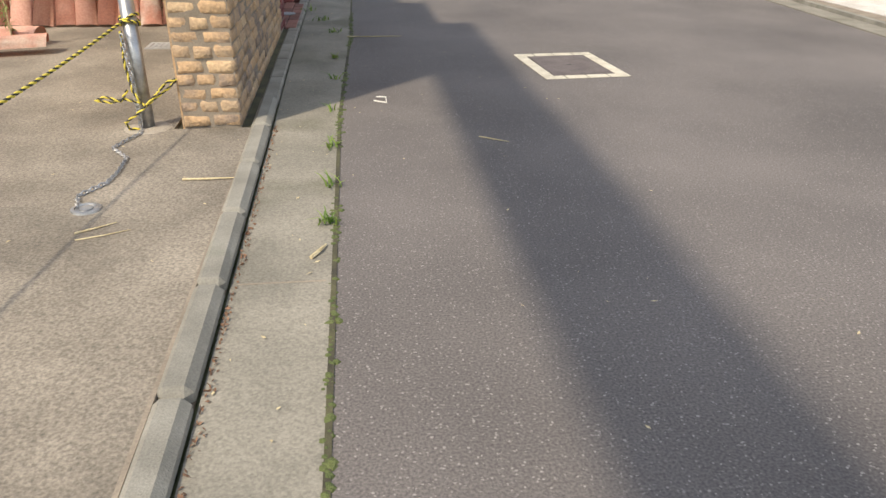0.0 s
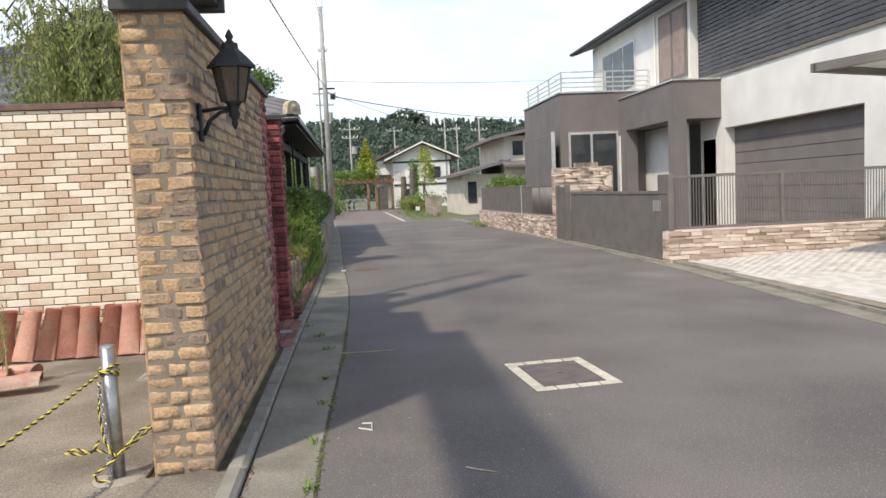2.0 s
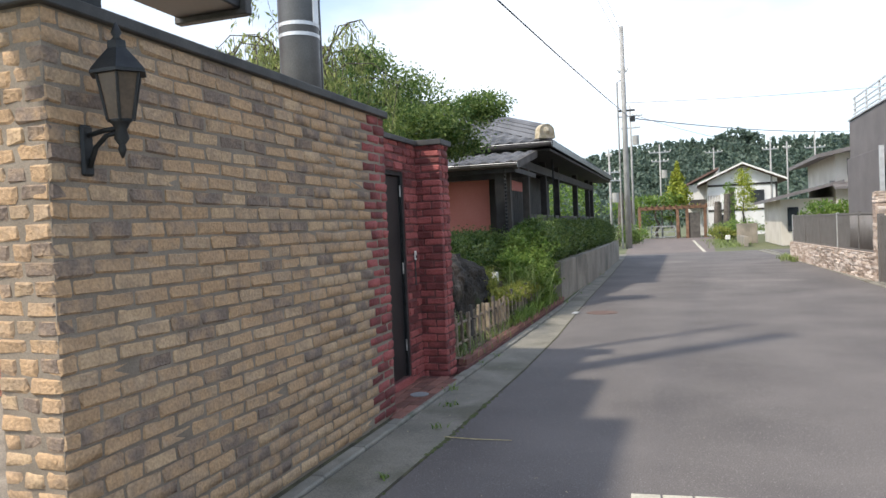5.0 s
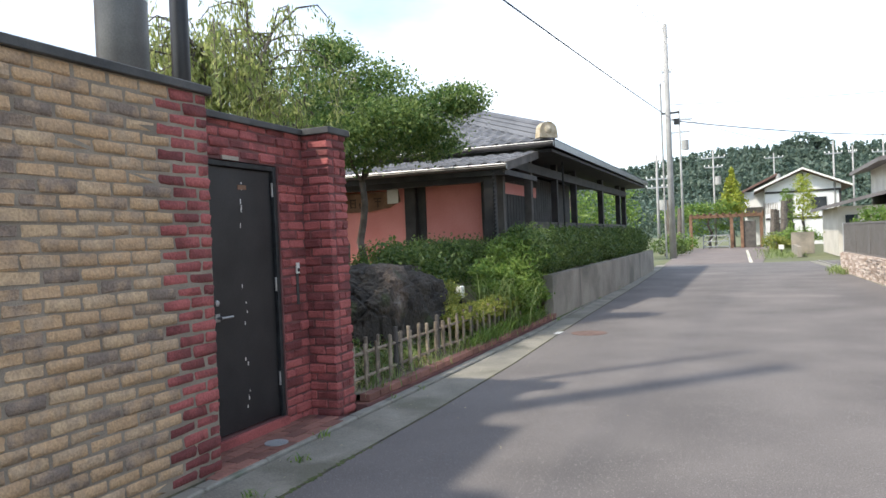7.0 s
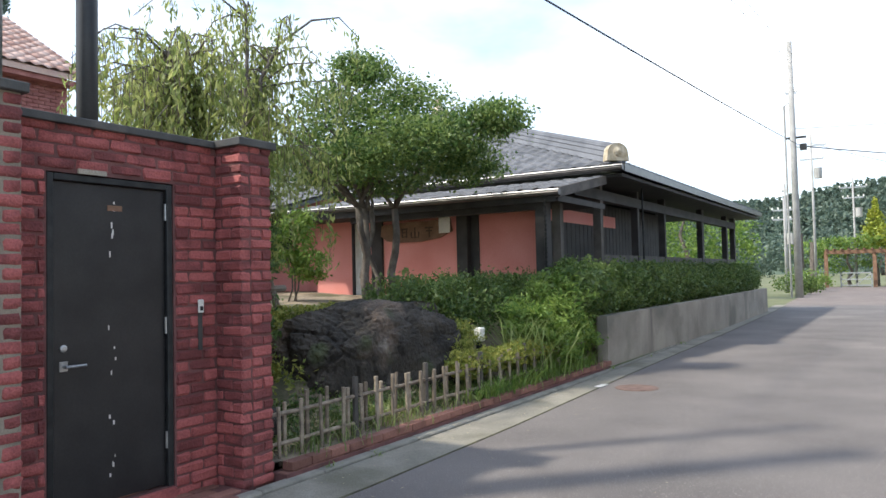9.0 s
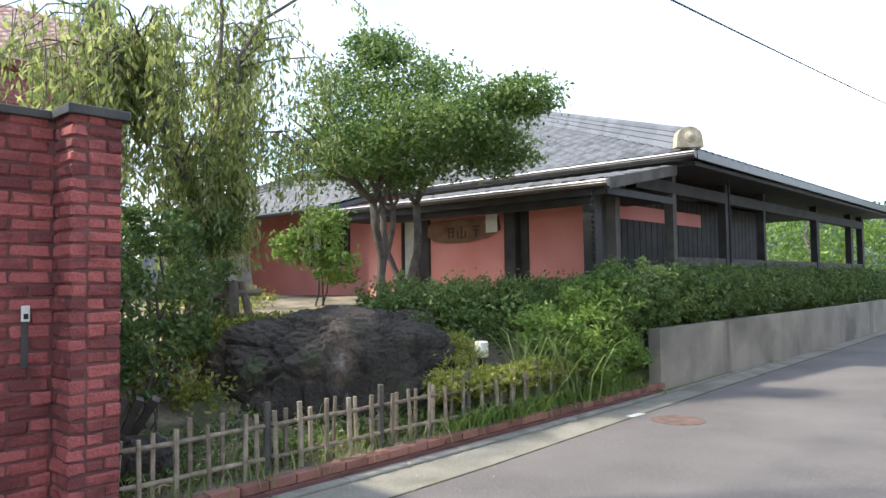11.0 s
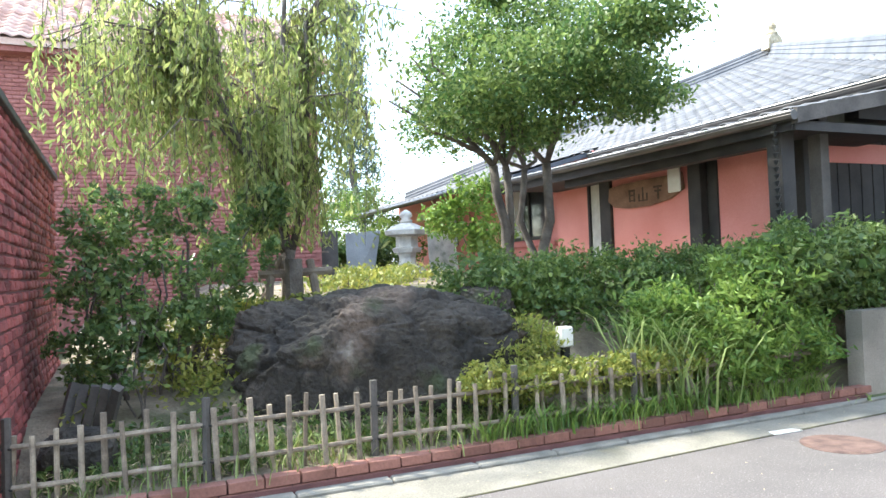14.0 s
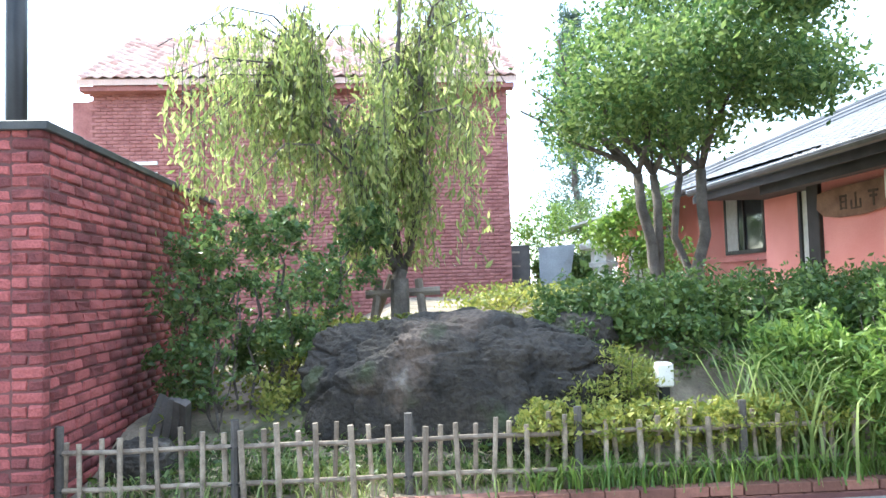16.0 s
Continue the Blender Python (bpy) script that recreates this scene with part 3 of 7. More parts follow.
for c in range(32):
    z = COURSE * (c + 0.5)
    zt, zb = z + COURSE / 2, z - COURSE / 2
    # wall face
    spans = [(WY1, PY0 + 0.005)] if zb > DZ1 - 0.03 or zt < DZ0 + 0.03 else [(WY1, DY0 - 0.012), (DY1 + 0.012, PY0 + 0.005)]
    for a, b in spans:
        y = a - (0.111 if c % 2 else 0.0)
        while y < b - 0.02:
            y0, y1 = max(a, y), min(b, y + BLEN)
            if y1 - y0 > 0.03:
                placed.append((rnd.choice(rbrick), jig(RX - 0.045, (y0 + y1) / 2, z, 90) @ Matrix.Diagonal(((y1 - y0 - 0.011) / 0.211, 1, 1, 1))))
            y += BLEN
    # pier: near face, lane face
    for x0, x1 in (((PX0, PX0 + 0.17), (PX0 + 0.17, PX1)) if c % 2 else ((PX0, PX0 + 0.07), (PX0 + 0.07, PX1))):
        placed.append((rnd.choice(rbrick), jig((x0 + x1) / 2, PY0 + 0.045, z, 0) @ Matrix.Diagonal(((x1 - x0 - 0.011) / 0.211, 1, 1, 1))))
    for y0, y1 in (((PY0 + 0.09, PY0 + 0.19), (PY0 + 0.19, PY1)) if c % 2 else ((PY0 + 0.09, PY1),)):
        placed.append((rnd.choice(rbrick), jig(PX1 - 0.045, (y0 + y1) / 2, z, 90) @ Matrix.Diagonal(((y1 - y0 - 0.011) / 0.211, 1, 1, 1))))
    # garden face of the wall that runs back from the pier
    x = PX1 - 0.09 - (0.111 if c % 2 else 0.0)
    if c % 2:
        placed.append((rnd.choice(rhalf), jig(x + 0.0555, PY1 - 0.045, z, 0)))
    while x > -4.3:
        placed.append((rnd.choice(rbrick), jig(x - BLEN / 2, PY1 - 0.045, z, 0)))
        x -= BLEN
lay("brick", placed, wall_red, (RX + 0.2, 9.6, 1.2), 300)
part("cap", boxes((RX - 0.22, RX + 0.03, WY1 + 0.021, PY0 - 0.03, H_RED, H_RED + 0.05), (RX - 0.22, PX1 + 0.03, PY0 - 0.03, PY1 + 0.03, H_RED, H_RED + 0.056),
                  (-4.32, RX - 0.221, PY1 - 0.21, PY1 + 0.03, H_RED, H_RED + 0.05), bevel=0.005), M_CAP, wall_red, "dark metal capping")
# brick paving in the recess
paving = setting("doorstep_paving", boxes((RX - 0.01, -0.225, WY1 - 0.15, PY0, -0.02, 0.02)), M_RMORTAR, "red brick paving before the door")
pbrick = brick_meshes("paver", 0.205, 0.098, 0.05, M_EDGING, 3, 0.004, 0.001, 9)
placed = []
for i in range(4):
    for j in range(7):
        y = WY1 - 0.08 + j * 0.214 + (0.107 if i % 2 else 0)
        if y < PY0 - 0.1:
            placed.append((rnd.choice(pbrick), pose(-0.275 - i * 0.1075, y, 0.008, 0, 0, 90)))
lay("paver", placed, paving, (-0.4, 9, 0))
part("doorstep", boxes((RX - 0.03, RX + 0.02, DY0, DY1, 0.02, DZ0 - 0.004), bevel=0.006), M_RBRICK, paving)

# cream brick wall behind the driveway
WW_Y, WH = 8.80, 2.42
wall_cream = setting("wall_cream", boxes((-9.0, -1.30, WW_Y, WW_Y + 0.18, -0.02, WH)), M_MORTAR, "cream brick wall behind the driveway")
wb = brick_meshes("brick", 0.2135, 0.05, 0.0660, M_WBRICK, 5, 0.005, 0.002, 21)
CC = WH / 32.5
placed = []
for c in range(33):
    z = CC * (c + 0.5 if c < 32 else 32.25)
    x = -1.30 - (0.1115 if c % 2 else 0.0)
    while x > -7.5:
        placed.append((rnd.choice(wb), pose(x - 0.1115, WW_Y + 0.008 + rnd.uniform(-0.002, 0.002), z, rnd.uniform(-0.4, 0.4), 0, rnd.uniform(-0.4, 0.4)) @ Matrix.Diagonal((1, 1, 1 if c < 32 else 0.45, 1))))
        x -= 0.223
lay("brick", placed, wall_cream, (-2.2, WW_Y, 1.3), 300)
part("cap", boxes((-9.0, -1.29, WW_Y - 0.045, WW_Y + 0.22, WH, WH + 0.06), bevel=0.006), M_RUST, wall_cream, "brown metal capping")

# ---- garden ground and retaining wall ----
def garden_z(x, y):
    """Height of the planted ground beside the lane."""
    back = min(1.0, max(0.0, (-x - 0.62) / 1.3))
    rise = back * back * (3 - 2 * back)
    top = 0.42 + 0.55 * min(1.0, max(0.0, (y - 11.2) / 1.2))
    top += 0.18 * min(1.0, max(0.0, (-x - 3.0) / 5.0))
    return 0.11 + (top - 0.11) * rise + 0.03 * noise.noise(Vector((x * 1.7, y * 1.7, 0)))


bm = bmesh.new()
nx, ny = 46, 60
grid = [[bm.verts.new((-0.42 - 19.6 * (i / nx) ** 1.8, 10.27 + 9.9 * j / ny, 0)) for j in range(ny + 1)] for i in range(nx + 1)]
for row in grid:
    for v in row:
        v.co.z = garden_z(v.co.x, v.co.y)
for i in range(nx):
    for j in range(ny):
        bm.faces.new((grid[i][j], grid[i][j + 1], grid[i + 1][j + 1], grid[i + 1][j]))
bmesh.ops.recalc_face_normals(bm, faces=bm.faces)
setting("garden_ground", bm, M_SOIL, "bare sandy garden soil rising to the house", smooth=True)
CX = -0.31
bm = strip([(CX - 0.16, 16.94), (CX - 0.22, 25), (CX - 0.42, 33.2)], [(CX, 16.94), (CX - 0.06, 25), (CX - 0.26, 33.2)], -0.02, 0.79)
wall_conc = setting("retaining_wall", bm, M_CONC, "stained concrete retaining wall under the hedge")
setting("terrace", strip([(-20, 17.6), (-20, 34)], [(CX - 0.2, 17.6), (CX - 0.45, 33.1)], -0.02, 0.74), M_SOIL, "raised ground behind the retaining wall")
bed_brick = brick_meshes("brick", 0.205, 0.10, 0.06, M_EDGING, 3, 0.004, 0.0015, 31)
bed_edge = setting("bed_edging", strip([(-0.42, 10.29), (-0.42, 16.9)], [(-0.265, 10.29), (-0.265, 16.9)], -0.02, 0.055), M_RMORTAR, "red brick edging of the planted bed")
placed = []
y = 10.3
while y < 16.8:
    for lvl in (0, 1):
        placed.append((rnd.choice(bed_brick), pose(-0.325, y + 0.105 + (0.05 if lvl else 0), 0.03 + lvl * 0.066, 0, 0, 90 + rnd.uniform(-1, 1))))
    y += 0.214
lay("brick", placed, bed_edge, (-0.3, 12, 0))
setting("verge", strip([(-0.32, 16.95), (-0.55, 25), (-0.9, 33)], [(-0.25, 16.95), (-0.45, 25), (-0.8, 33)], -0.02, 0.03), M_KOKE, "mossy strip at the foot of the retaining wall")


# ---- restaurant-like pink house with tiled roof ----
def tile_mesh(name, w, l, material, wave=0.022, thick=0.018):
    """One pantile: a wavy plate, width along x, length up the slope along y."""
    n, vs, fs = 6, [], []
    for j in (0, 1):
        for k in range(n + 1):
            u = k / n
            h = wave * math.sin(u * math.tau) + (0.016 if j == 0 else 0.0)
            vs.append((w * (u - 0.5), l * j, h))
    for k in range(n + 1):
        vs.append((w * (k / n - 0.5), 0.0, wave * math.sin(k / n * math.tau) + 0.016 - thick))
    for k in range(n):
        fs.append((k, k + 1, n + 2 + k, n + 1 + k))
        fs.append((2 * (n + 1) + k, 2 * (n + 1) + k + 1, k + 1, k))
    return quick_mesh(name, vs, fs, material)


def tiled(parent, a, along, up, nu, nv, w, l, material, inside, near=None, limit=0, name="roof_tile", rest="roof_tiles"):
    """Rows of tiles on a slope. a: its lower corner; along, up: unit ways; inside(u, v): what to cover, in metres."""
    along, up = Vector(along).normalized(), Vector(up).normalized()
    nrm = along.cross(up)
    nrm *= -1 if nrm.z < 0 else 1
    rot = Matrix((along, up, nrm)).transposed().to_4x4()
    me = tile_mesh(name, w, l * 1.06, material)
    placed = []
    for j in range(nv):
        for i in range(nu):
            u, v = (i + 0.5) * w, j * l
            if inside(u, v + l / 2):
                placed.append((me, Matrix.Translation(Vector(a) + along * u + up * v + nrm * 0.035) @ rot))
    lay(name, placed, parent, near or a, limit, rest)


def slab(pts, thick, bm=None):
    """A flat plate from its upper corners, with thickness downwards."""
    bm = bm or bmesh.new()
    t = [bm.verts.new(p) for p in pts]
    b = [bm.verts.new((p[0], p[1], p[2] - thick)) for p in pts]
    bm.faces.new(t)
    bm.faces.new(b[::-1])
    for k in range(len(pts)):
        q = (k + 1) % len(pts)
        bm.faces.new((t[k], b[k], b[q], t[q]))
    bmesh.ops.recalc_face_normals(bm, faces=bm.faces)
    return bm


house = thing("pink_house", "low pink plastered house with dark posts and grey tiled roof", "house", at=(-6, 24, 0.74))
HB = Matrix.Translation((6, -24, -0.74))


def hpart(name, bm, material, label="", parent=None, smooth=False):
    return part(name, bm, material, parent or house, label, smooth, HB if parent is None else None)


HY = 18.22
hpart("wall", boxes((-5.47, -3.66, HY, HY + 0.15, 0.7, 2.9)), M_PINK, "salmon pink plaster wall")
hpart("wall", boxes((-3.24, -2.0, HY + 0.05, HY + 0.2, 0.7, 2.9)), M_PINK, "deep pink plaster panel")
hpart("wall", boxes((-7.55, -6.5, HY + 0.28, HY + 0.43, 0.7, 2.95), (-6.12, -5.76, HY + 0.28, HY + 0.43, 0.7, 2.95), (-6.5, -6.12, HY + 0.28, HY + 0.43, 2.70, 2.95)), M_PINK)
hpart("wall", boxes((-7.55, -7.40, HY + 0.43, 19.4, 0.7, 2.95)), M_PINK)
hpart("wall", boxes((-10.85, -7.55, 19.4, 19.55, 0.7, 1.85), (-9.2, -7.55, 19.4, 19.55, 1.85, 3.5), (-18.5, -10.85, 19.4, 19.55, 0.7, 3.5), (-10.85, -9.2, 19.4, 19.55, 3.2, 3.5)), M_PINK)
win = hpart("window", boxes((-10.86, -9.2, 19.36, 19.42, 3.12, 3.2), (-10.86, -9.2, 19.36, 19.42, 1.85, 1.93), (-10.86, -10.78, 19.36, 19.42, 1.93, 3.12), (-9.28, -9.2, 19.36, 19.42, 1.93, 3.12), (-10.06, -10.0, 19.36, 19.42, 1.93, 3.12)), M_BLACK, "dark framed sliding window")
part("pane", boxes((-10.78, -9.28, 19.395, 19.403, 1.93, 3.12)), M_GLASSDARK, win)
part("curtain", boxes((-10.78, -10.3, 19.375, 19.39, 1.93, 3.12)), M_CURTAIN, win, "pale drawn curtain")
hpart("sill", boxes((-10.9, -8.9, 19.28, 19.40, 1.70, 1.80), bevel=0.01), M_PINK)
hpart("narrow_window", boxes((-14.2, -13.9, 19.37, 19.41, 1.9, 2.9)), M_BLACK, "narrow black window")
door_w = hpart("door", boxes((-6.5, -6.12, HY + 0.30, HY + 0.34, 0.75, 2.70)), M_CURTAIN, "narrow pale door")
part("frame", boxes((-6.53, -6.47, HY + 0.26, HY + 0.36, 0.75, 2.74), (-6.15, -6.09, HY + 0.26, HY + 0.36, 0.75, 2.74)), M_BLACK, door_w)
for x0, x1, y0, y1 in ((-5.75, -5.47, HY - 0.06, HY + 0.2), (-3.66, -3.42, HY - 0.1, HY + 0.2), (-3.42, -3.24, HY + 0.02, HY + 0.2), (-2.0, -1.82, HY - 0.05, HY + 0.15), (-1.68, -1.48, 17.42, 17.62)):
    hpart("post", boxes((x0, x1, y0, y1, 0.7, 2.68 if y0 < 18 else 2.90), bevel=0.008), M_DARKWOOD, "dark stained wooden post")
for y0, w in ((18.05, 0.14), (20.0, 0.14), (22.3, 0.12), (24.4, 0.12), (28.25, 0.22), (29.75, 0.0), (31.6, 0.22), (32.9, 0.2)):
    if w:
        hpart("post", boxes((-1.66, -1.50, y0, y0 + w, 0.7, 2.9 if y0 < 19 else 3.24), bevel=0.006), M_GREYWOOD if y0 < 21 else M_DARKWOOD, "dark weathered porch post")
hpart("porch_wall", boxes((-2.3, -2.15, HY + 0.2, 26.4, 0.7, 2.95)), M_DARKWOOD, "dark boarded porch wall")
for k in range(35):
    hpart("board", boxes((-2.15, -2.135, 18.5 + 0.22 * k, 18.5 + 0.22 * k + 0.2, 1.2, 2.94)), M_DARKWOOD)
hpart("red_panel", boxes((-2.134, -2.12, 18.5, 22.6, 2.45, 2.7)), M_PINK)
hpart("porch_rail", boxes((-1.65, -1.52, 20.1, 33.0, 1.62, 1.80), (-1.62, -1.55, 20.1, 33.0, 0.75, 1.62)), M_GREYWOOD, "weathered wooden breast rail")
hpart("porch_beam", boxes((-1.67, -1.49, 18.7, 33.1, 2.86, 3.06)), M_DARKWOOD)
hpart("porch_beam", boxes((-5.7, -1.5, 17.46, 17.62, 2.52, 2.72)), M_DARKWOOD)
hpart("back_wall", boxes((-13, -12.8, 19.5, 33, 0.7, 3.4), (-13, -2.3, 26.4, 26.55, 0.7, 3.4)), M_DARKWOOD)
# roof: front hip, lane slope, far slope
APEX, APEX2 = (-9.85, 27.1, 6.66), (-9.85, 30.0, 6.66)
E_FR, E_FL, E_BR, E_BL = (-0.84, 19.44, 3.42), (-18.2, 19.44, 3.42), (-0.84, 34.2, 3.42), (-18.2, 34.2, 3.42)
bm = slab([E_FR, APEX, E_FL], 0.1)
slab([E_BR, APEX2, APEX, E_FR], 0.1, bm)
slab([E_FL, APEX, APEX2, E_BL], 0.1, bm)
slab([E_BL, APEX2, E_BR], 0.1, bm)
roof = hpart("roof", bm, M_TILE, "grey pantiled hipped roof")
up_front = Vector((0, 7.66, 3.24))
L_up = up_front.length
tiled(roof, E_FR, (-1, 0, 0), up_front, 60, 30, 0.29, 0.28, M_TILE, lambda u, v: u > 9.01 * v / L_up - 0.1 and u < 17.36 - 8.35 * v / L_up + 0.1, near=(-3, 19.5, 3.5), limit=150)
up_lane = Vector((-9.01, 0, 3.24))
tiled(roof, (-0.84, 19.44, 3.42), (0, 1, 0), up_lane, 51, 32, 0.29, 0.30, M_TILE, lambda u, v: v < 9.5 and u > 7.66 * v / 9.57 and u < 14.76 - 4.2 * v / 9.57)
# hip ridge and end ornaments
for a, b in ((E_FR, APEX), (E_FL, APEX), (APEX, APEX2)):
    a, b = Vector(a), Vector(b)
    a = a + (b - a) * 0.012
    side = (b - a).cross(Vector((0, 0, 1))).normalized()
    bm = bmesh.new()
    rings = [[bm.verts.new(p + side * w + Vector((0, 0, h))) for w, h in ((-0.17, 0.0), (-0.12, 0.09), (-0.13, 0.11), (-0.10, 0.19), (-0.11, 0.21), (-0.08, 0.27), (0.08, 0.27), (0.11, 0.21), (0.10, 0.19), (0.13, 0.11), (0.12, 0.09), (0.17, 0.0))] for p in (a, b)]
    for k in range(11):
        bm.faces.new((rings[0][k], rings[0][k + 1], rings[1][k + 1], rings[1][k]))
    bm.faces.new(rings[0])
    bm.faces.new(rings[1][::-1])
    bmesh.ops.recalc_face_normals(bm, faces=bm.faces)
    ridge = part("ridge", bm, M_TILE, roof, "stacked ridge tiles")
    part("ridge_cap", tubes(([a + Vector((0, 0, 0.29)), b + Vector((0, 0, 0.29))], 0.085), n=10), M_TILE, ridge)


def ornament(at, rz, s=1.0):
    """An arched end tile with a round boss on its face."""
    arc = [(0.20 * s * math.cos(math.pi * k / 12), (0.16 + 0.17 * math.sin(math.pi * k / 12)) * s) for k in range(13)]
    bm = bmesh.new()
    f = bm.faces.new([bm.verts.new((0.09 * s, y, z)) for y, z in [(0.22 * s, 0.0)] + arc + [(-0.22 * s, 0.0)]])
    g = bmesh.ops.extrude_face_region(bm, geom=[f])
    for v in [v for v in g["geom"] if isinstance(v, bmesh.types.BMVert)]:
        v.co.x -= 0.18 * s
    bmesh.ops.recalc_face_normals(bm, faces=bm.faces)
    orn = part("ridge_end_ornament", bm, mat_orn, roof, "arched pale ridge end tile", m=pose(*at, 0, 0, rz))
    part("boss", lathe(bmesh.new(), [(0.085 * s, 0.0), (0.085 * s, 0.02), (0.05 * s, 0.03), (0.02 * s, 0.045)], (0, 0, 0), 14), mat_orn, orn, m=pose(0.09 * s, 0, 0.17 * s, 0, 90, 0))
    return orn


mat_orn = mat("pale_ornament", (0.36, 0.28, 0.16), (0.60, 0.52, 0.38), 0.7, 8.0, 60.0, 0.3)
ornament((-0.97, 19.46, 3.50), -45, 1.0)
ornament((-9.75, 27.0, 6.80), 0, 1.3)
bm = bmesh.new()
lathe(bm, [(0.10, 0.0), (0.16, 0.10), (0.10, 0.2), (0.13, 0.3), (0.05, 0.42)], (-9.75, 27.0, 7.15), 8)
part("finial", bm, mat_orn, roof)
# lower front roof over the porch
lean = hpart("lower_roof", slab([(-1.22, 17.32, 2.80), (-1.22, 19.5, 3.21), (-7.6, 19.5, 3.21), (-7.6, 17.32, 2.80)], 0.09), M_TILE, "grey pantiled lower roof")
tiled(lean, (-1.22, 17.30, 2.80), (-1, 0, 0), (0, 2.18, 0.41), 22, 8, 0.29, 0.28, M_TILE, lambda u, v: True, near=(-3, 17.3, 2.8), limit=180)
part("gutter", tubes(([(-1.15, 17.24, 2.76), (-7.6, 17.24, 2.80)], 0.055), n=8), M_EAVE, lean, "dark brown metal gutter")
part("fascia", boxes((-7.6, -1.24, 17.30, 17.33, 2.62, 2.73), (-1.26, -1.22, 17.33, 19.5, 2.62, 2.72)), M_DARKWOOD, lean)
part("verge_board", slab([(-1.16, 17.3, 2.84), (-1.16, 19.45, 3.25), (-1.24, 19.45, 3.25), (-1.24, 17.3, 2.84)], 0.16), M_GREYWOOD, lean)
part("eave_gutter", tubes(([(-0.80, 19.34, 3.37), (-7.6, 19.34, 3.39)], 0.06), n=10), M_EAVE, roof, "dark metal gutter of the upper roof")
# bright steel lines added along both gutters to draw their white glints
part("gutter_lip", tubes(([(-0.80, 19.275, 3.405), (-7.6, 19.275, 3.425)], 0.010), ([(-1.15, 17.18, 2.795), (-7.6, 17.18, 2.835)], 0.010), n=6), M_STEEL, roof, "thin bright steel line added as the gutters' glint")
part("flashing", boxes((-7.6, -0.9, 19.33, 19.36, 3.38, 3.43), (-0.82, -0.79, 19.4, 34.2, 3.30, 3.44)), M_EAVE, roof, "dark metal drip edge")
left_roof = hpart("left_roof", slab([(-7.6, 17.6, 3.0), (-7.6, 19.6, 3.55), (-18.5, 19.6, 3.55), (-18.5, 17.6, 3.0)], 0.09), M_TILE)
tiled(left_roof, (-7.6, 17.6, 3.0), (-1, 0, 0), (0, 2.0, 0.55), 37, 8, 0.29, 0.27, M_TILE, lambda u, v: True)
part("gutter", tubes(([(-7.6, 17.53, 2.97), (-18.5, 17.53, 2.97)], 0.055), n=8), M_EAVE, left_roof)
# soffits and rain chain
hpart("soffit", boxes((-7.5, -1.3, 17.4, 19.5, 2.66, 2.69)), M_DARKWOOD)
hpart("lane_soffit", boxes((-2.2, -0.88, 19.5, 34.1, 3.22, 3.28)), M_DARKWOOD)
bm = bmesh.new()
for k in range(26):
    z = 2.70 - 0.075 * k
    lathe(bm, [(0.012, 0.0), (0.034, 0.05), (0.03, 0.055)], (-1.42, 17.26, z - 0.05), 6)
hpart("rain_chain", bm, M_IRON, "hanging rain chain of small cups")
hpart("rain_chain", tubes(([(-1.2, 21.7, 3.35), (-1.2, 21.7, 0.9)], 0.022), n=6), M_IRON)
# sign plaque of wood with carved writing
sign = thing("wooden_sign", "long irregular wooden signboard with dark carved characters on pink wall", "sign", at=(-4.6, HY - 0.03, 2.33))
bm = bmesh.new()
outline = [(-0.85, 0.16), (-0.5, 0.19), (0, 0.20), (0.5, 0.20), (0.78, 0.22), (0.82, -0.02), (0.55, -0.14), (0.1, -0.20), (-0.4, -0.20), (-0.72, -0.16), (-0.88, -0.05)]
f = bm.faces.new([bm.verts.new((x, 0.0, z)) for x, z in outline])
g = bmesh.ops.extrude_face_region(bm, geom=[f])
for v in [v for v in g["geom"] if isinstance(v, bmesh.types.BMVert)]:
    v.co.y -= 0.05
bmesh.ops.recalc_face_normals(bm, faces=bm.faces)
part("board", bm, M_LATTICE, sign, "brown plank with bark edge")
part("character", boxes((-0.36, -0.20, -0.056, -0.05, 0.05, 0.08), (-0.35, -0.32, -0.056, -0.05, -0.11, 0.048), (-0.24, -0.21, -0.056, -0.05, -0.11, 0.048), (-0.318, -0.242, -0.056, -0.05, -0.02, 0.0), (-0.318, -0.242, -0.056, -0.05, -0.10, -0.08)), M_INK, sign, "dark carved character")
part("character", boxes((-0.04, -0.01, -0.056, -0.05, -0.10, 0.09), (-0.13, -0.10, -0.056, -0.05, -0.10, 0.0), (0.05, 0.08, -0.056, -0.05, -0.10, 0.0), (-0.13, 0.08, -0.056, -0.05, -0.12, -0.101)), M_INK, sign, "dark carved character")
part("character", boxes((0.22, 0.40, -0.056, -0.05, 0.05, 0.08), (0.24, 0.38, -0.056, -0.05, -0.01, 0.02), (0.30, 0.33, -0.0575, -0.05, -0.12, 0.085)), M_INK, sign, "dark carved character")
part("notice", boxes((0.55, 0.80, -0.075, -0.055, -0.06, 0.28), bevel=0.004), M_WHITE, sign, "white paper notice in a frame")

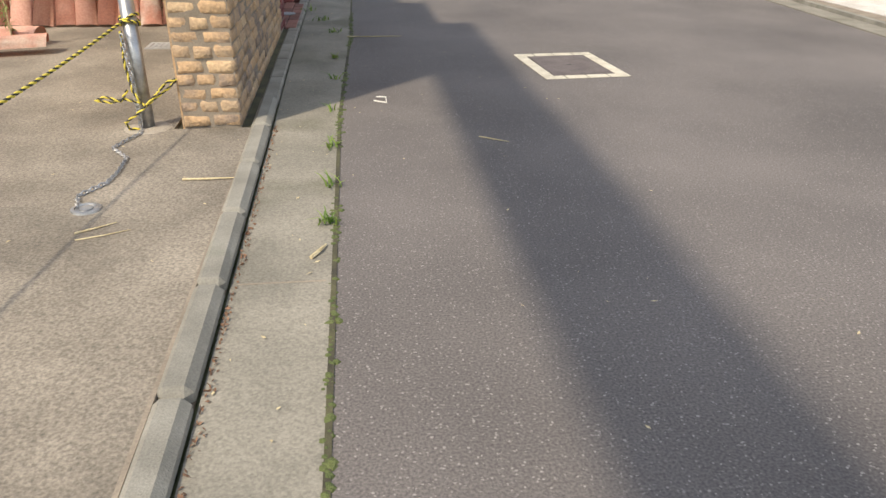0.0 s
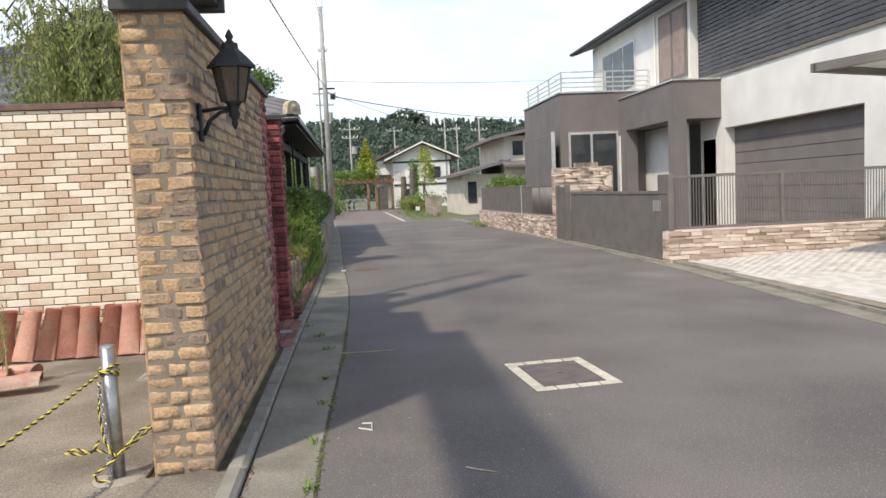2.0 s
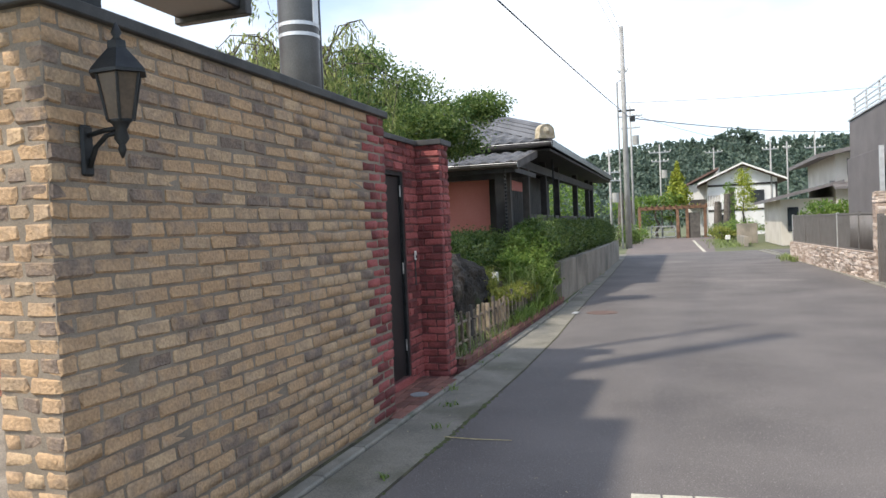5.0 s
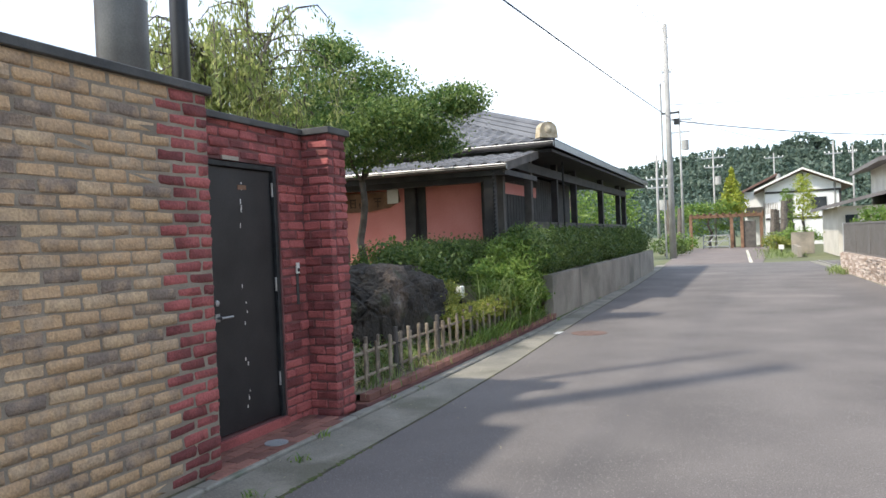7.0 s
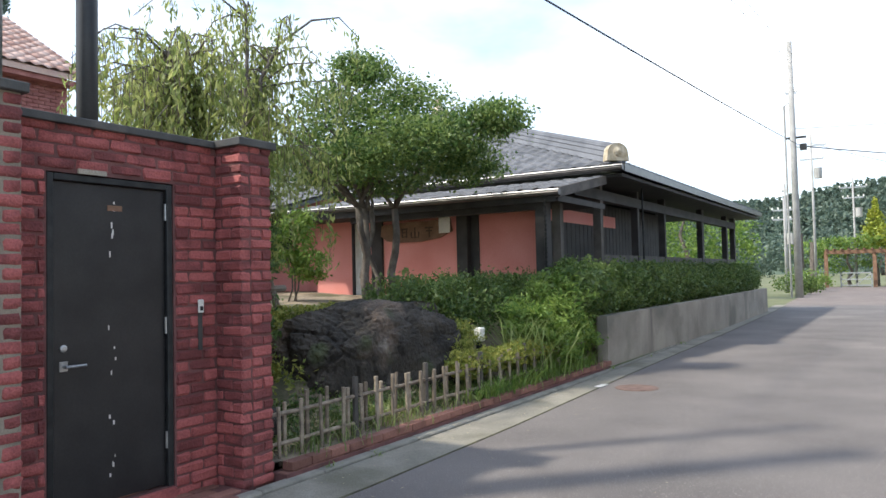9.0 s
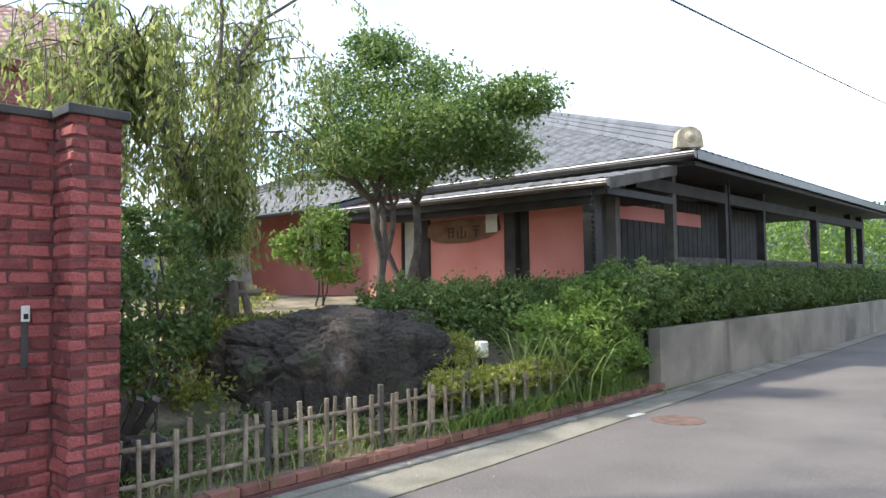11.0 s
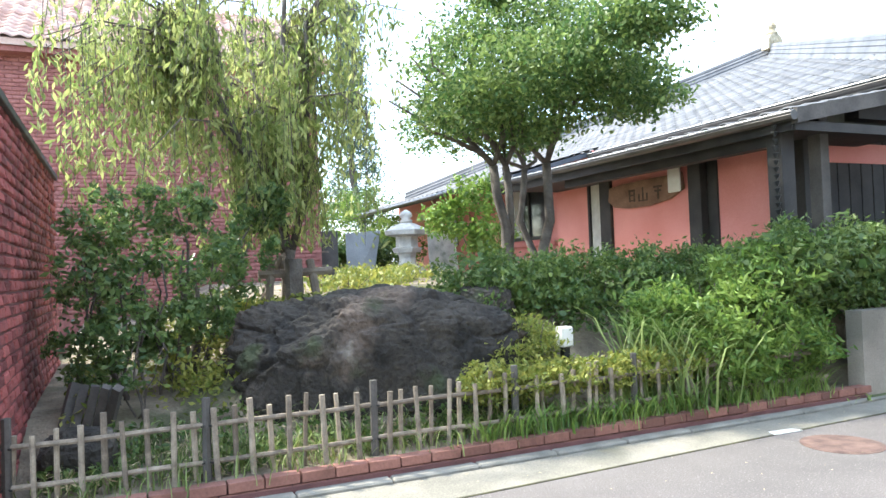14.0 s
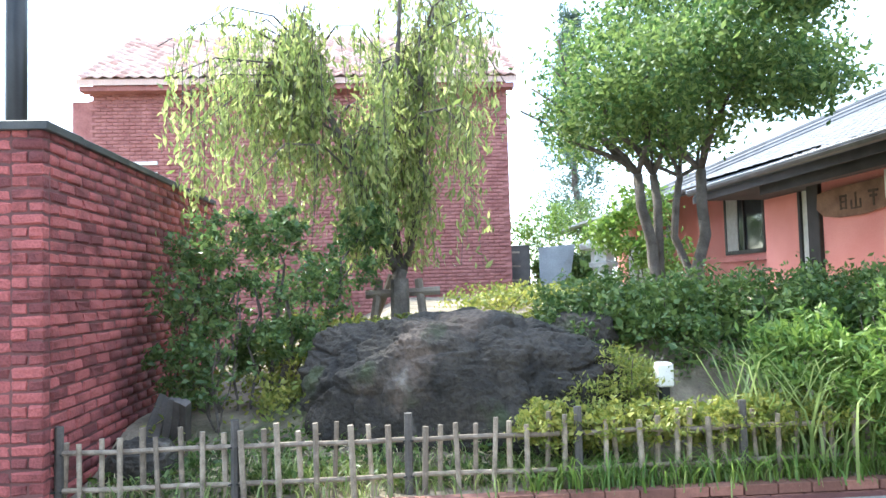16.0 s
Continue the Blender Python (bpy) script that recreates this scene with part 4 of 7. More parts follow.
# ---- red brick house behind the garden ----
rh = thing("brick_house", "red brick house with pale red pantiled roof behind the garden", "house", at=(-11.5, 10, 0.6))
RB = Matrix.Translation((11.5, -10, -0.6))
RHX = -11.0
part("wall", boxes((-17, RHX, 6.2, 14.78, 0.0, 5.75), (-16, RHX + 0.02, 5.8, 6.2, 0.0, 5.35)), M_HOUSEBRICK, rh, "red brick wall", m=RB)
hb = brick_meshes("brick", 0.215, 0.03, 0.066, M_HOUSEBRICK, 3, 0.004, 0.002, 41)
placed = []
for c in range(66):
    for k in range(37):
        y = 6.25 + 0.23 * k + (0.115 if c % 2 else 0)
        if y < 14.7:
            placed.append((hb[(c * 7 + k * 3) % 3], RB @ pose(RHX + 0.006, y, 0.75 + 0.0765 * c, 0, 0, 90)))
joined("bricks", placed, M_HOUSEBRICK, rh)
rr = part("roof", slab([(RHX + 0.35, 6.0, 5.72), (RHX + 0.35, 14.95, 5.72), (-14, 14.75, 7.72), (-14, 6.2, 7.72)], 0.12), M_REDROOF, rh, "red pantile roof, its red partly paled for glare", m=RB)
tiled(rr, (RHX + 0.38, 6.0, 5.72), (0, 1, 0), (-3.38, 0, 2.0), 36, 14, 0.25, 0.28, M_REDROOF, lambda u, v: True)
part("eave_board", boxes((RHX + 0.02, RHX + 0.30, 6.05, 14.9, 5.50, 5.60)), M_HOUSEBRICK, rh, m=RB)
part("vent", boxes((RHX, RHX + 0.06, 6.5, 7.5, 4.02, 4.09), (RHX, RHX + 0.06, 6.75, 7.5, 3.80, 3.87)), M_WHITE, rh, "white metal vent strips", m=RB)


# ---- garden ----
def rock_mesh(centre, radii, seed=1, sub=5, rough=0.10, box_y=0.5, skew=0.0, taper=0.0):
    """A blocky rock: a rounded box cut by tilted planes, then cracked and pitted."""
    rn = random.Random(seed)
    cuts = []
    for k in range(22):
        n = Vector((rn.gauss(0, 1), rn.gauss(0, 1), rn.gauss(0, 0.7))).normalized()
        cuts.append((n, rn.uniform(1.0, 1.22)))
    bm = bmesh.new()
    bmesh.ops.create_icosphere(bm, subdivisions=sub, radius=1.0)
    off = Vector((seed * 7.3, seed * 3.1, seed * 1.7))
    for v in bm.verts:
        d = v.co.normalized()
        p = Vector((math.copysign(abs(d.x) ** 0.62, d.x), math.copysign(abs(d.y) ** box_y, d.y), math.copysign(abs(d.z) ** 0.58, d.z)))
        for n, h in cuts:
            over = p.dot(n) - h
            if over > 0:
                p -= n * over * 0.85
        q = Vector((p.x * radii[0], p.y * radii[1], p.z * radii[2])) / max(radii) * 2.2
        near = noise.voronoi(q * 1.5 + off)[0]
        crack = max(0.0, 1 - (near[1] - near[0]) * 7.0)
        near2 = noise.voronoi(q * 4.5 + off)[0]
        crack2 = max(0.0, 1 - (near2[1] - near2[0]) * 4.0)
        k = 1 + rough * noise.fractal(q * 1.1 + off, 1.0, 2.0, 6) - 0.055 * crack - 0.022 * crack2 + 0.03 * abs(noise.noise(q * 7 + off)) + 0.015 * noise.noise(q * 18 + off)
        w = Vector((p.x * radii[0], p.y * radii[1], p.z * radii[2])) * k
        w.x += skew * w.y
        if w.z > 0:
            w.z *= 1 - taper * max(0.0, w.y - 0.15)
        v.co = Vector(centre) + w
    return bm


solid("boulder", rock_mesh((-1.52, 12.80, 0.47), (0.62, 1.22, 0.71), 4, 7, 0.08, 0.62, 0.10, 0.20), M_ROCK, "large dark brown weathered boulder in the garden bed", "boulder", smooth=True)
solid("boulder", rock_mesh((-1.62, 13.80, 0.95), (0.26, 0.24, 0.20), 8, 4), M_ROCK, "small grey rock leaning on the big boulder", "boulder")
solid("boulder", rock_mesh((-0.95, 10.62, 0.22), (0.20, 0.22, 0.20), 5, 4), M_ROCK, "dark rounded stone behind the bamboo fence", "boulder")

# bamboo fence
fence = thing("bamboo_fence", "low weathered bamboo fence with tied uprights along the bed", "fence", at=(-0.5, 12.8, 0.11))
FB = Matrix.Translation((0.5, -12.8, -0.11))
rnd = random.Random(17)
for z in (0.215, 0.435):
    y = 10.28
    while y < 15.9:
        pts = [(-0.50 + rnd.uniform(-0.004, 0.004), y + d, z + rnd.uniform(-0.006, 0.006)) for d in (0, 0.35, 0.72, 1.08)]
        part("rail", tubes((pts, 0.0165)), M_BAMBOO, fence, m=FB)
        y += 1.07
y = 10.30
k = 0
while y < 15.9:
    thick = any(abs(y - p) < 0.055 for p in (11.33, 12.39, 13.46, 14.53, 15.6))
    if not thick:
        side = 0.026 if k % 2 else -0.026
        lean_y, h = rnd.uniform(-0.03, 0.03), rnd.uniform(0.49, 0.575)
        r = rnd.uniform(0.0145, 0.0205)
        pts = [(-0.50 + side, y, 0.06), (-0.50 + side * 1.05, y + lean_y * 0.5, h * 0.55), (-0.50 + side * 0.9 + rnd.uniform(-0.008, 0.008), y + lean_y, h)]
        part("upright", tubes((pts, r)), M_BAMBOO, fence, m=FB)
    y += rnd.uniform(0.095, 0.140)
    k += 1
for y in (10.29, 11.33, 12.39, 13.46, 14.53, 15.6):
    part("post", tubes(([(-0.50, y, 0.05), (-0.50, y + 0.004, 0.60)], [0.028, 0.026])), M_GREYWOOD, fence, "thicker dark wooden post", m=FB)
    for z in (0.215, 0.435):
        part("tie", tubes(([(-0.545, y - 0.03, z), (-0.46, y + 0.03, z)], 0.006), ([(-0.545, y + 0.03, z), (-0.46, y - 0.03, z)], 0.006), n=5), M_ROPE_K, fence, m=FB)


def limb(bm, a, b, r0, r1, bend=0.1, seed=1, n=7, seg=5):
    rn = random.Random(seed)
    a, b = Vector(a), Vector(b)
    w = (b - a).length * bend
    off = [Vector((rn.uniform(-w, w), rn.uniform(-w, w), rn.uniform(-w, w) * 0.4)) for _ in range(seg + 1)]
    off[0] = off[-1] = Vector()
    pts = [a.lerp(b, i / seg) + off[i] for i in range(seg + 1)]
    tube(bm, pts, [r0 + (r1 - r0) * i / seg for i in range(seg + 1)], n)
    return pts


def tree(name, label, base, limbs, blobs, per, size, leaf, aspect=0.5, seed=1, clumps=30, spread=0.16, droop=0.0, group=""):
    """limbs: (from, to, r0, r1) in metres; blobs of leaves."""
    t = thing(name, label, "tree" if "tree" in name else "shrub", group, at=base)
    m = Matrix.Translation(-Vector(base))
    bm = bmesh.new()
    for k, (a, b, r0, r1) in enumerate(limbs):
        limb(bm, a, b, r0, r1, 0.06, seed + k)
    part("trunk" if "tree" in name else "stem", bm, M_BARK, t, smooth=True, m=m)
    part("crown", leaf_mesh("crown", clump_points(blobs, per, seed, clumps, spread), size, leaf, aspect, droop, seed), leaf, t, m=m)
    return t


# maple-like tree with several trunks
MB = (-3.35, 15.3, 0.95)
rnd = random.Random(23)
limbs, blobs = [], []
for k, (dx, dy, tx, ty, tz, r) in enumerate(((0.0, -0.22, -0.3, -0.75, 2.1, 0.07), (-0.1, -0.12, 0.3, -0.35, 2.2, 0.06), (0.1, 0.14, 0.5, 0.25, 2.0, 0.07), (-0.1, 0.06, -0.6, 0.5, 2.1, 0.05))):
    a = Vector(MB) + Vector((dx, dy, -0.15))
    fork = Vector(MB) + Vector((dx * 1.2 + tx * 0.15, dy * 1.2 + ty * 0.15, 1.55))
    limbs.append((a, fork, r, r * 0.75))
    for j in range(4):
        tip = Vector(MB) + Vector((tx * 1.2 + rnd.uniform(-0.9, 0.9), ty * 1.2 + rnd.uniform(-0.9, 0.9), rnd.uniform(2.1, 3.2)))
        limbs.append((fork, tip, r * 0.5, 0.012))
for x, y, z, rx, ry, rz in ((-3.2, 15.2, 4.25, 0.75, 0.75, 0.42), (-3.9, 14.9, 3.95, 0.75, 0.7, 0.42), (-2.6, 15.5, 3.95, 0.7, 0.7, 0.40), (-4.35, 15.5, 3.55, 0.8, 0.8, 0.40), (-3.3, 14.7, 3.55, 0.9, 0.75, 0.42),
                            (-2.4, 15.0, 3.40, 0.75, 0.7, 0.36), (-1.85, 15.4, 3.50, 0.62, 0.6, 0.28), (-1.35, 15.6, 3.70, 0.42, 0.42, 0.22), (-4.7, 14.9, 3.2, 0.6, 0.6, 0.32), (-3.5, 16.0, 3.7, 0.9, 0.7, 0.42),
                            (-2.7, 16.1, 3.35, 0.7, 0.6, 0.33), (-3.0, 14.4, 3.1, 0.6, 0.5, 0.28), (-4.1, 15.6, 3.0, 0.6, 0.6, 0.28), (-3.4, 15.1, 4.62, 0.42, 0.42, 0.24), (-2.1, 15.9, 3.1, 0.55, 0.5, 0.25), (-2.9, 15.2, 3.0, 0.7, 0.6, 0.28)):
    blobs.append((x, y, z, rx, ry, rz))
tree("maple_tree", "dense green maple tree with several slender trunks", MB, limbs, blobs, 2500, 0.070, L_MAPLE, 0.5, 31, 64, 0.23)

# weeping tree
WB = (-2.95, 12.35, 0.92)
wt = thing("weeping_tree", "weeping tree with long hanging branches of narrow pale leaves", "tree", at=WB)
m_wt = Matrix.Translation(-Vector(WB))
bm = bmesh.new()
rng = np.random.default_rng(12)
rnd = random.Random(12)
V = Vector
limb(bm, (WB[0], WB[1], 0.8), (-2.95, 12.38, 1.55), 0.085, 0.07, 0.03, 1)
# leaders: an arch towards the wall, two upright, one tall feathery shoot, one arching back over the garden
leaders = [([V((-2.95, 12.36, 1.5)), V((-2.92, 12.15, 2.0)), V((-2.9, 11.98, 2.48)), V((-2.9, 11.66, 3.24)), V((-2.9, 11.60, 3.62)), V((-2.9, 11.40, 3.78)), V((-2.88, 11.10, 3.48)), V((-2.85, 10.95, 3.0))], 0.050),
           ([V((-2.96, 12.40, 1.5)), V((-3.0, 12.58, 2.1)), V((-3.0, 12.62, 3.0)), V((-3.0, 12.64, 3.87)), V((-3.0, 12.95, 4.38)), V((-3.0, 13.55, 4.86)), V((-3.0, 14.1, 5.06)), V((-3.0, 14.5, 4.9))], 0.040),
           ([V((-2.97, 12.38, 1.5)), V((-3.02, 12.32, 2.1)), V((-3.0, 12.38, 3.28)), V((-3.0, 12.44, 4.2)), V((-3.05, 12.46, 4.75)), V((-3.1, 12.3, 5.0))], 0.045),
           ([V((-3.0, 12.38, 1.6)), V((-3.35, 12.3, 2.6)), V((-3.8, 12.2, 3.7)), V((-4.25, 12.2, 4.25)), V((-4.8, 12.2, 4.15)), V((-5.3, 12.2, 3.7))], 0.038)]
arch = []
for pts, r in leaders:
    n = len(pts) - 1
    tube(bm, pts, [r * (1 - 0.88 * i / n) for i in range(n + 1)], 7)
    arch.append(pts)
twigs = []
for k in range(68):
    w = (0, 1, 2, 3, 0, 1, 0, 1)[k % 8]
    pts = arch[w]
    lo, hi = ((2, 6), (2, 4), (2, 4), (2, 5))[w]
    i = rnd.randrange(lo - 1, hi)
    a = pts[i].lerp(pts[i + 1], rnd.random())
    ang = rnd.uniform(0, math.tau)
    reach = rnd.uniform(0.5, 1.4)
    d = V((0.85 * math.cos(ang), math.sin(ang), 0)) * reach
    if w == 0:
        d.y -= 0.35
    if w == 1:
        d.y += 0.45
    up = rnd.uniform(0.05, 0.35)
    tw = [a, a + d * 0.35 + V((0, 0, up)), a + d * 0.7 + V((0, 0, up * 0.9)), a + d + V((0, 0, up * 0.2 - 0.12))]
    if min(p.y for p in tw) < 9.95 or max(p.y for p in tw) > 13.9:
        continue
    tube(bm, tw, [0.014, 0.010, 0.007, 0.004], 5)
    twigs.append((tw, 1.0))
for w, keep in ((0, 1.0), (2, 0.5), (3, 0.8), (1, 0.30)):
    twigs.append((arch[w][3:], keep))
leaf_c, leaf_d = [], []
for pts, keep in twigs:
    for i in range(len(pts) - 1):
        for j in range(4):
            if rnd.random() > keep:
                continue
            p = pts[i].lerp(pts[i + 1], rnd.random()) + V((rnd.uniform(-0.08, 0.08), rnd.uniform(-0.08, 0.08), 0))
            ln = rnd.choice((0.35, 0.5, 0.7, 1.0, 1.3)) * rnd.uniform(0.8, 1.2) * (1.0 if p.z < 4.0 else 0.45)
            ln = min(ln, p.z - (1.55 if p.y > 10.5 else 2.55))
            if ln < 0.15:
                continue
            sway = V((rnd.uniform(-0.14, 0.14), rnd.uniform(-0.18, 0.18), 0))
            q = [p + sway * (u / 4) ** 1.5 + V((0, 0, -ln * u / 4)) for u in range(5)]
            tube(bm, q, [0.005, 0.004, 0.003, 0.0025, 0.002], 3, False)
            for _ in range(int(ln * 38)):
                u = rnd.random()
                leaf_c.append(p + sway * u ** 1.5 + V((rnd.gauss(0, 0.05), rnd.gauss(0, 0.05), -ln * u)))
                leaf_d.append((rnd.gauss(0, 0.4), rnd.gauss(0, 0.4), -1.0))
part("trunk", bm, M_BARK, wt, smooth=True, m=m_wt)
part("crown", leaf_mesh("crown", leaf_c, 0.10, L_WILLOW, 0.30, 0.0, 5, leaf_d), L_WILLOW, wt, "narrow drooping leaves", m=m_wt)
# stakes round the weeping tree
stk = thing("tree_support", "wooden tripod support with cross bar and old stump", "tree stake", at=(-2.85, 12.35, 0.9))
ms = Matrix.Translation((2.85, -12.35, -0.9))
for y0, y1 in ((12.08, 12.18), (12.62, 12.55)):
    part("stake", tubes(([(-2.62, y0, 0.75), (-2.80, y1, 1.45)], [0.045, 0.04])), M_STAKE, stk, m=ms)
part("stake", tubes(([(-3.1, 12.0, 0.75), (-2.95, 12.3, 1.5)], 0.035)), M_STAKE, stk, m=ms)
part("cross_bar", tubes(([(-2.76, 12.05, 1.32), (-2.76, 12.75, 1.34)], 0.04)), M_STAKE, stk, m=ms)
part("stump", tubes(([(-2.72, 12.37, 0.7), (-2.72, 12.37, 1.46)], [0.10, 0.085]), n=9), M_BARK, stk, "dark cut stump", m=ms)

# camellias by the brick wall
for base, blobs, seed in (((-2.15, 11.3, 0.35), [(-2.15, 11.35, 1.55, 0.45, 0.5, 0.32), (-2.0, 11.05, 1.25, 0.4, 0.4, 0.3), (-2.3, 11.6, 1.25, 0.4, 0.35, 0.3), (-2.1, 11.3, 1.9, 0.3, 0.3, 0.2), (-1.9, 11.5, 1.0, 0.25, 0.25, 0.2), (-2.2, 11.1, 0.85, 0.22, 0.25, 0.18), (-2.55, 11.95, 1.60, 0.35, 0.32, 0.34), (-2.6, 12.1, 1.95, 0.28, 0.25, 0.22)], 51),
                          ((-2.0, 10.75, 0.3), [(-1.9, 10.72, 1.3, 0.4, 0.33, 0.4), (-2.1, 10.75, 1.75, 0.35, 0.3, 0.3), (-1.75, 10.65, 0.85, 0.3, 0.25, 0.3)], 52)):
    limbs = [(base, (b[0], b[1], b[2]), 0.022, 0.008) for b in blobs]
    limbs += [((base[0] + 0.25 * math.sin(k * 2.4), base[1] + 0.22 * math.cos(k * 2.4), base[2] - 0.1), (base[0] + 0.2 * math.sin(k * 2.0), base[1] + 0.3 * math.cos(k * 2.0), 1.45), 0.013, 0.007) for k in range(4)]
    limbs += [((base[0] + 0.12, base[1] + 0.1, base[2] - 0.1), (base[0] + 0.1, base[1] + 0.12, 1.3), 0.025, 0.015)]
    tree("camellia_shrub", "glossy dark green camellia shrub with thin stems", base, limbs, blobs, 950, 0.065, L_CAMEL, 0.5, seed, 34, 0.12)
# slim shrub and stems behind the fence
tree("young_shrub", "thin bare-stemmed young shrub with few leaves", (-1.5, 10.95, 0.2), [((-1.5, 10.95, 0.1), (-1.45, 11.0, 0.95), 0.012, 0.004), ((-1.5, 10.95, 0.25), (-1.6, 10.8, 0.8), 0.009, 0.003), ((-1.5, 10.95, 0.3), (-1.45, 11.15, 0.85), 0.009, 0.003)],
     [(-1.45, 11.0, 0.85, 0.25, 0.3, 0.2), (-1.55, 10.85, 0.6, 0.2, 0.2, 0.15)], 160, 0.06, L_CAMEL, 0.5, 53, 20)


def hedge(name, label, blobs, per, size, leaf, seed, aspect=0.5, core=True, clumps=70, shell=0.8):
    h = thing(name, label, "hedge", at=(blobs[0][0], blobs[0][1], blobs[0][2] - blobs[0][5]))
    m = Matrix.Translation(-Vector((blobs[0][0], blobs[0][1], blobs[0][2] - blobs[0][5])))
    bm = bmesh.new()
    for k, (x, y, z, rx, ry, rz) in enumerate(blobs):
        for j in range(5):
            limb(bm, (x, y, z - rz * 0.95), (x + rx * 0.6 * math.cos(j * 1.3 + k), y + ry * 0.6 * math.sin(j * 1.3 + k), z + rz * 0.5), 0.014, 0.004, 0.1, seed + j + k, 5, 3)
    part("stem", bm, M_BARK, h, m=m)
    part("leaves", leaf_mesh("leaves", clump_points(blobs, per, seed, clumps, 0.11, shell), size, leaf, aspect, 0.0, seed), leaf, h, m=m)
    part("inner_leaves", leaf_mesh("inner_leaves", clump_points([(x, y, z, rx * 0.8, ry * 0.85, rz * 0.8) for x, y, z, rx, ry, rz in blobs], per // 3, seed + 1, clumps, 0.2, 0.3), size * 1.5, leaf, 0.7, 0.0, seed + 1), leaf, h, m=m)
    return h


hedge("clipped_hedge", "clipped dark green hedge behind the boulder", [(-1.88 + 0.03 * (k % 2), 13.95 + 0.5 * k, 0.98 + 0.02 * (k % 2), 0.62, 0.5, 0.47) for k in range(8)], 3400, 0.055, L_HEDGE, 61)
hedge("lane_hedge", "clipped hedge on top of the concrete retaining wall", [(-0.80 - 0.0125 * k, 16.6 + 0.75 * k, 1.17, 0.46, 0.62, 0.45) for k in range(22)], 2300, 0.075, L_HEDGE, 62, 0.35)
hedge("pale_hedge", "low pale green azalea mound beside the tree stakes", [(-2.6, 12.0 + 0.42 * k, 0.98, 0.35, 0.32, 0.15) for k in range(5)], 900, 0.05, L_YELLOW, 63)
hedge("pale_hedge", "low pale green azalea mound below the stone lantern", [(-5.5 - 0.6 * k, 13.6 + 0.5 * k, 1.10, 0.7, 0.7, 0.28) for k in range(5)], 900, 0.06, L_YELLOW, 64)
tree("nandina_shrub", "bright green nandina shrub spilling over the bed", (-0.75, 16.0, 0.2), [((-0.75, 16.0, 0.1), (-0.7 + 0.3 * math.cos(k), 16.0 + 0.5 * math.sin(k), 1.1), 0.012, 0.004) for k in range(6)],
     [(-0.75, 16.2, 1.12, 0.42, 0.5, 0.32), (-0.60, 15.9, 0.75, 0.36, 0.42, 0.34), (-0.70, 15.4, 0.62, 0.34, 0.40, 0.28), (-0.55, 16.5, 0.55, 0.25, 0.35, 0.3), (-0.9, 16.6, 1.30, 0.35, 0.4, 0.25), (-0.85, 15.2, 0.85, 0.3, 0.4, 0.25), (-0.5, 15.7, 0.45, 0.22, 0.4, 0.25)], 2000, 0.085, L_NANDINA, 0.3, 71, 45, 0.16, 0.25)
tree("yellow_shrub", "yellow green feathery shrub beside the small garden light", (-1.15, 13.95, 0.5), [((-1.15, 13.95, 0.35), (-1.05 + 0.2 * math.cos(k), 13.95 + 0.3 * math.sin(k), 0.85), 0.008, 0.003) for k in range(6)],
     [(-1.05, 13.85, 0.78, 0.22, 0.26, 0.14), (-1.1, 14.05, 0.66, 0.25, 0.25, 0.14), (-0.95, 13.7, 0.62, 0.2, 0.25, 0.12)], 900, 0.05, L_YELLOW, 0.28, 72, 24, 0.2)
hedge("bed_shrub", "low yellow green shrub growing through the bamboo fence", [(-0.62, 13.30 + 0.36 * k, 0.47 - 0.015 * (k % 2), 0.20, 0.24, 0.15) for k in range(8)], 1000, 0.042, L_YELLOW, 73, 0.4)
BUSH = (-5.5, 15.65)
tree("small_bush", "leafy yellow green bush below the maple", (BUSH[0], BUSH[1], 0.9), [((BUSH[0], BUSH[1], 0.8), (BUSH[0] + 0.1, BUSH[1] - 0.2 + 0.2 * k, 2.0), 0.02, 0.006) for k in range(3)], [(BUSH[0], BUSH[1] + 0.05, 2.35, 0.42, 0.42, 0.35), (BUSH[0] - 0.2, BUSH[1] - 0.25, 2.0, 0.4, 0.38, 0.3), (BUSH[0] + 0.2, BUSH[1] + 0.25, 1.75, 0.4, 0.38, 0.3)], 900, 0.10, L_NANDINA, 0.45, 74, 26, 0.2)


tree("sunlit_shrub", "thin yellow green shrub between the camellias and the boulder", (-2.4, 11.75, 0.6), [((-2.4, 11.75, 0.5), (-2.4 + 0.2 * math.cos(k * 1.7), 11.7 + 0.35 * math.sin(k * 1.7), 1.15), 0.010, 0.004) for k in range(6)],
     [(-2.35, 11.55, 0.95, 0.3, 0.3, 0.25), (-2.3, 11.9, 0.9, 0.28, 0.25, 0.22), (-2.5, 11.2, 0.8, 0.3, 0.3, 0.22), (-1.75, 11.45, 0.5, 0.22, 0.2, 0.2)], 650, 0.055, L_YELLOW, 0.45, 75, 26, 0.18)


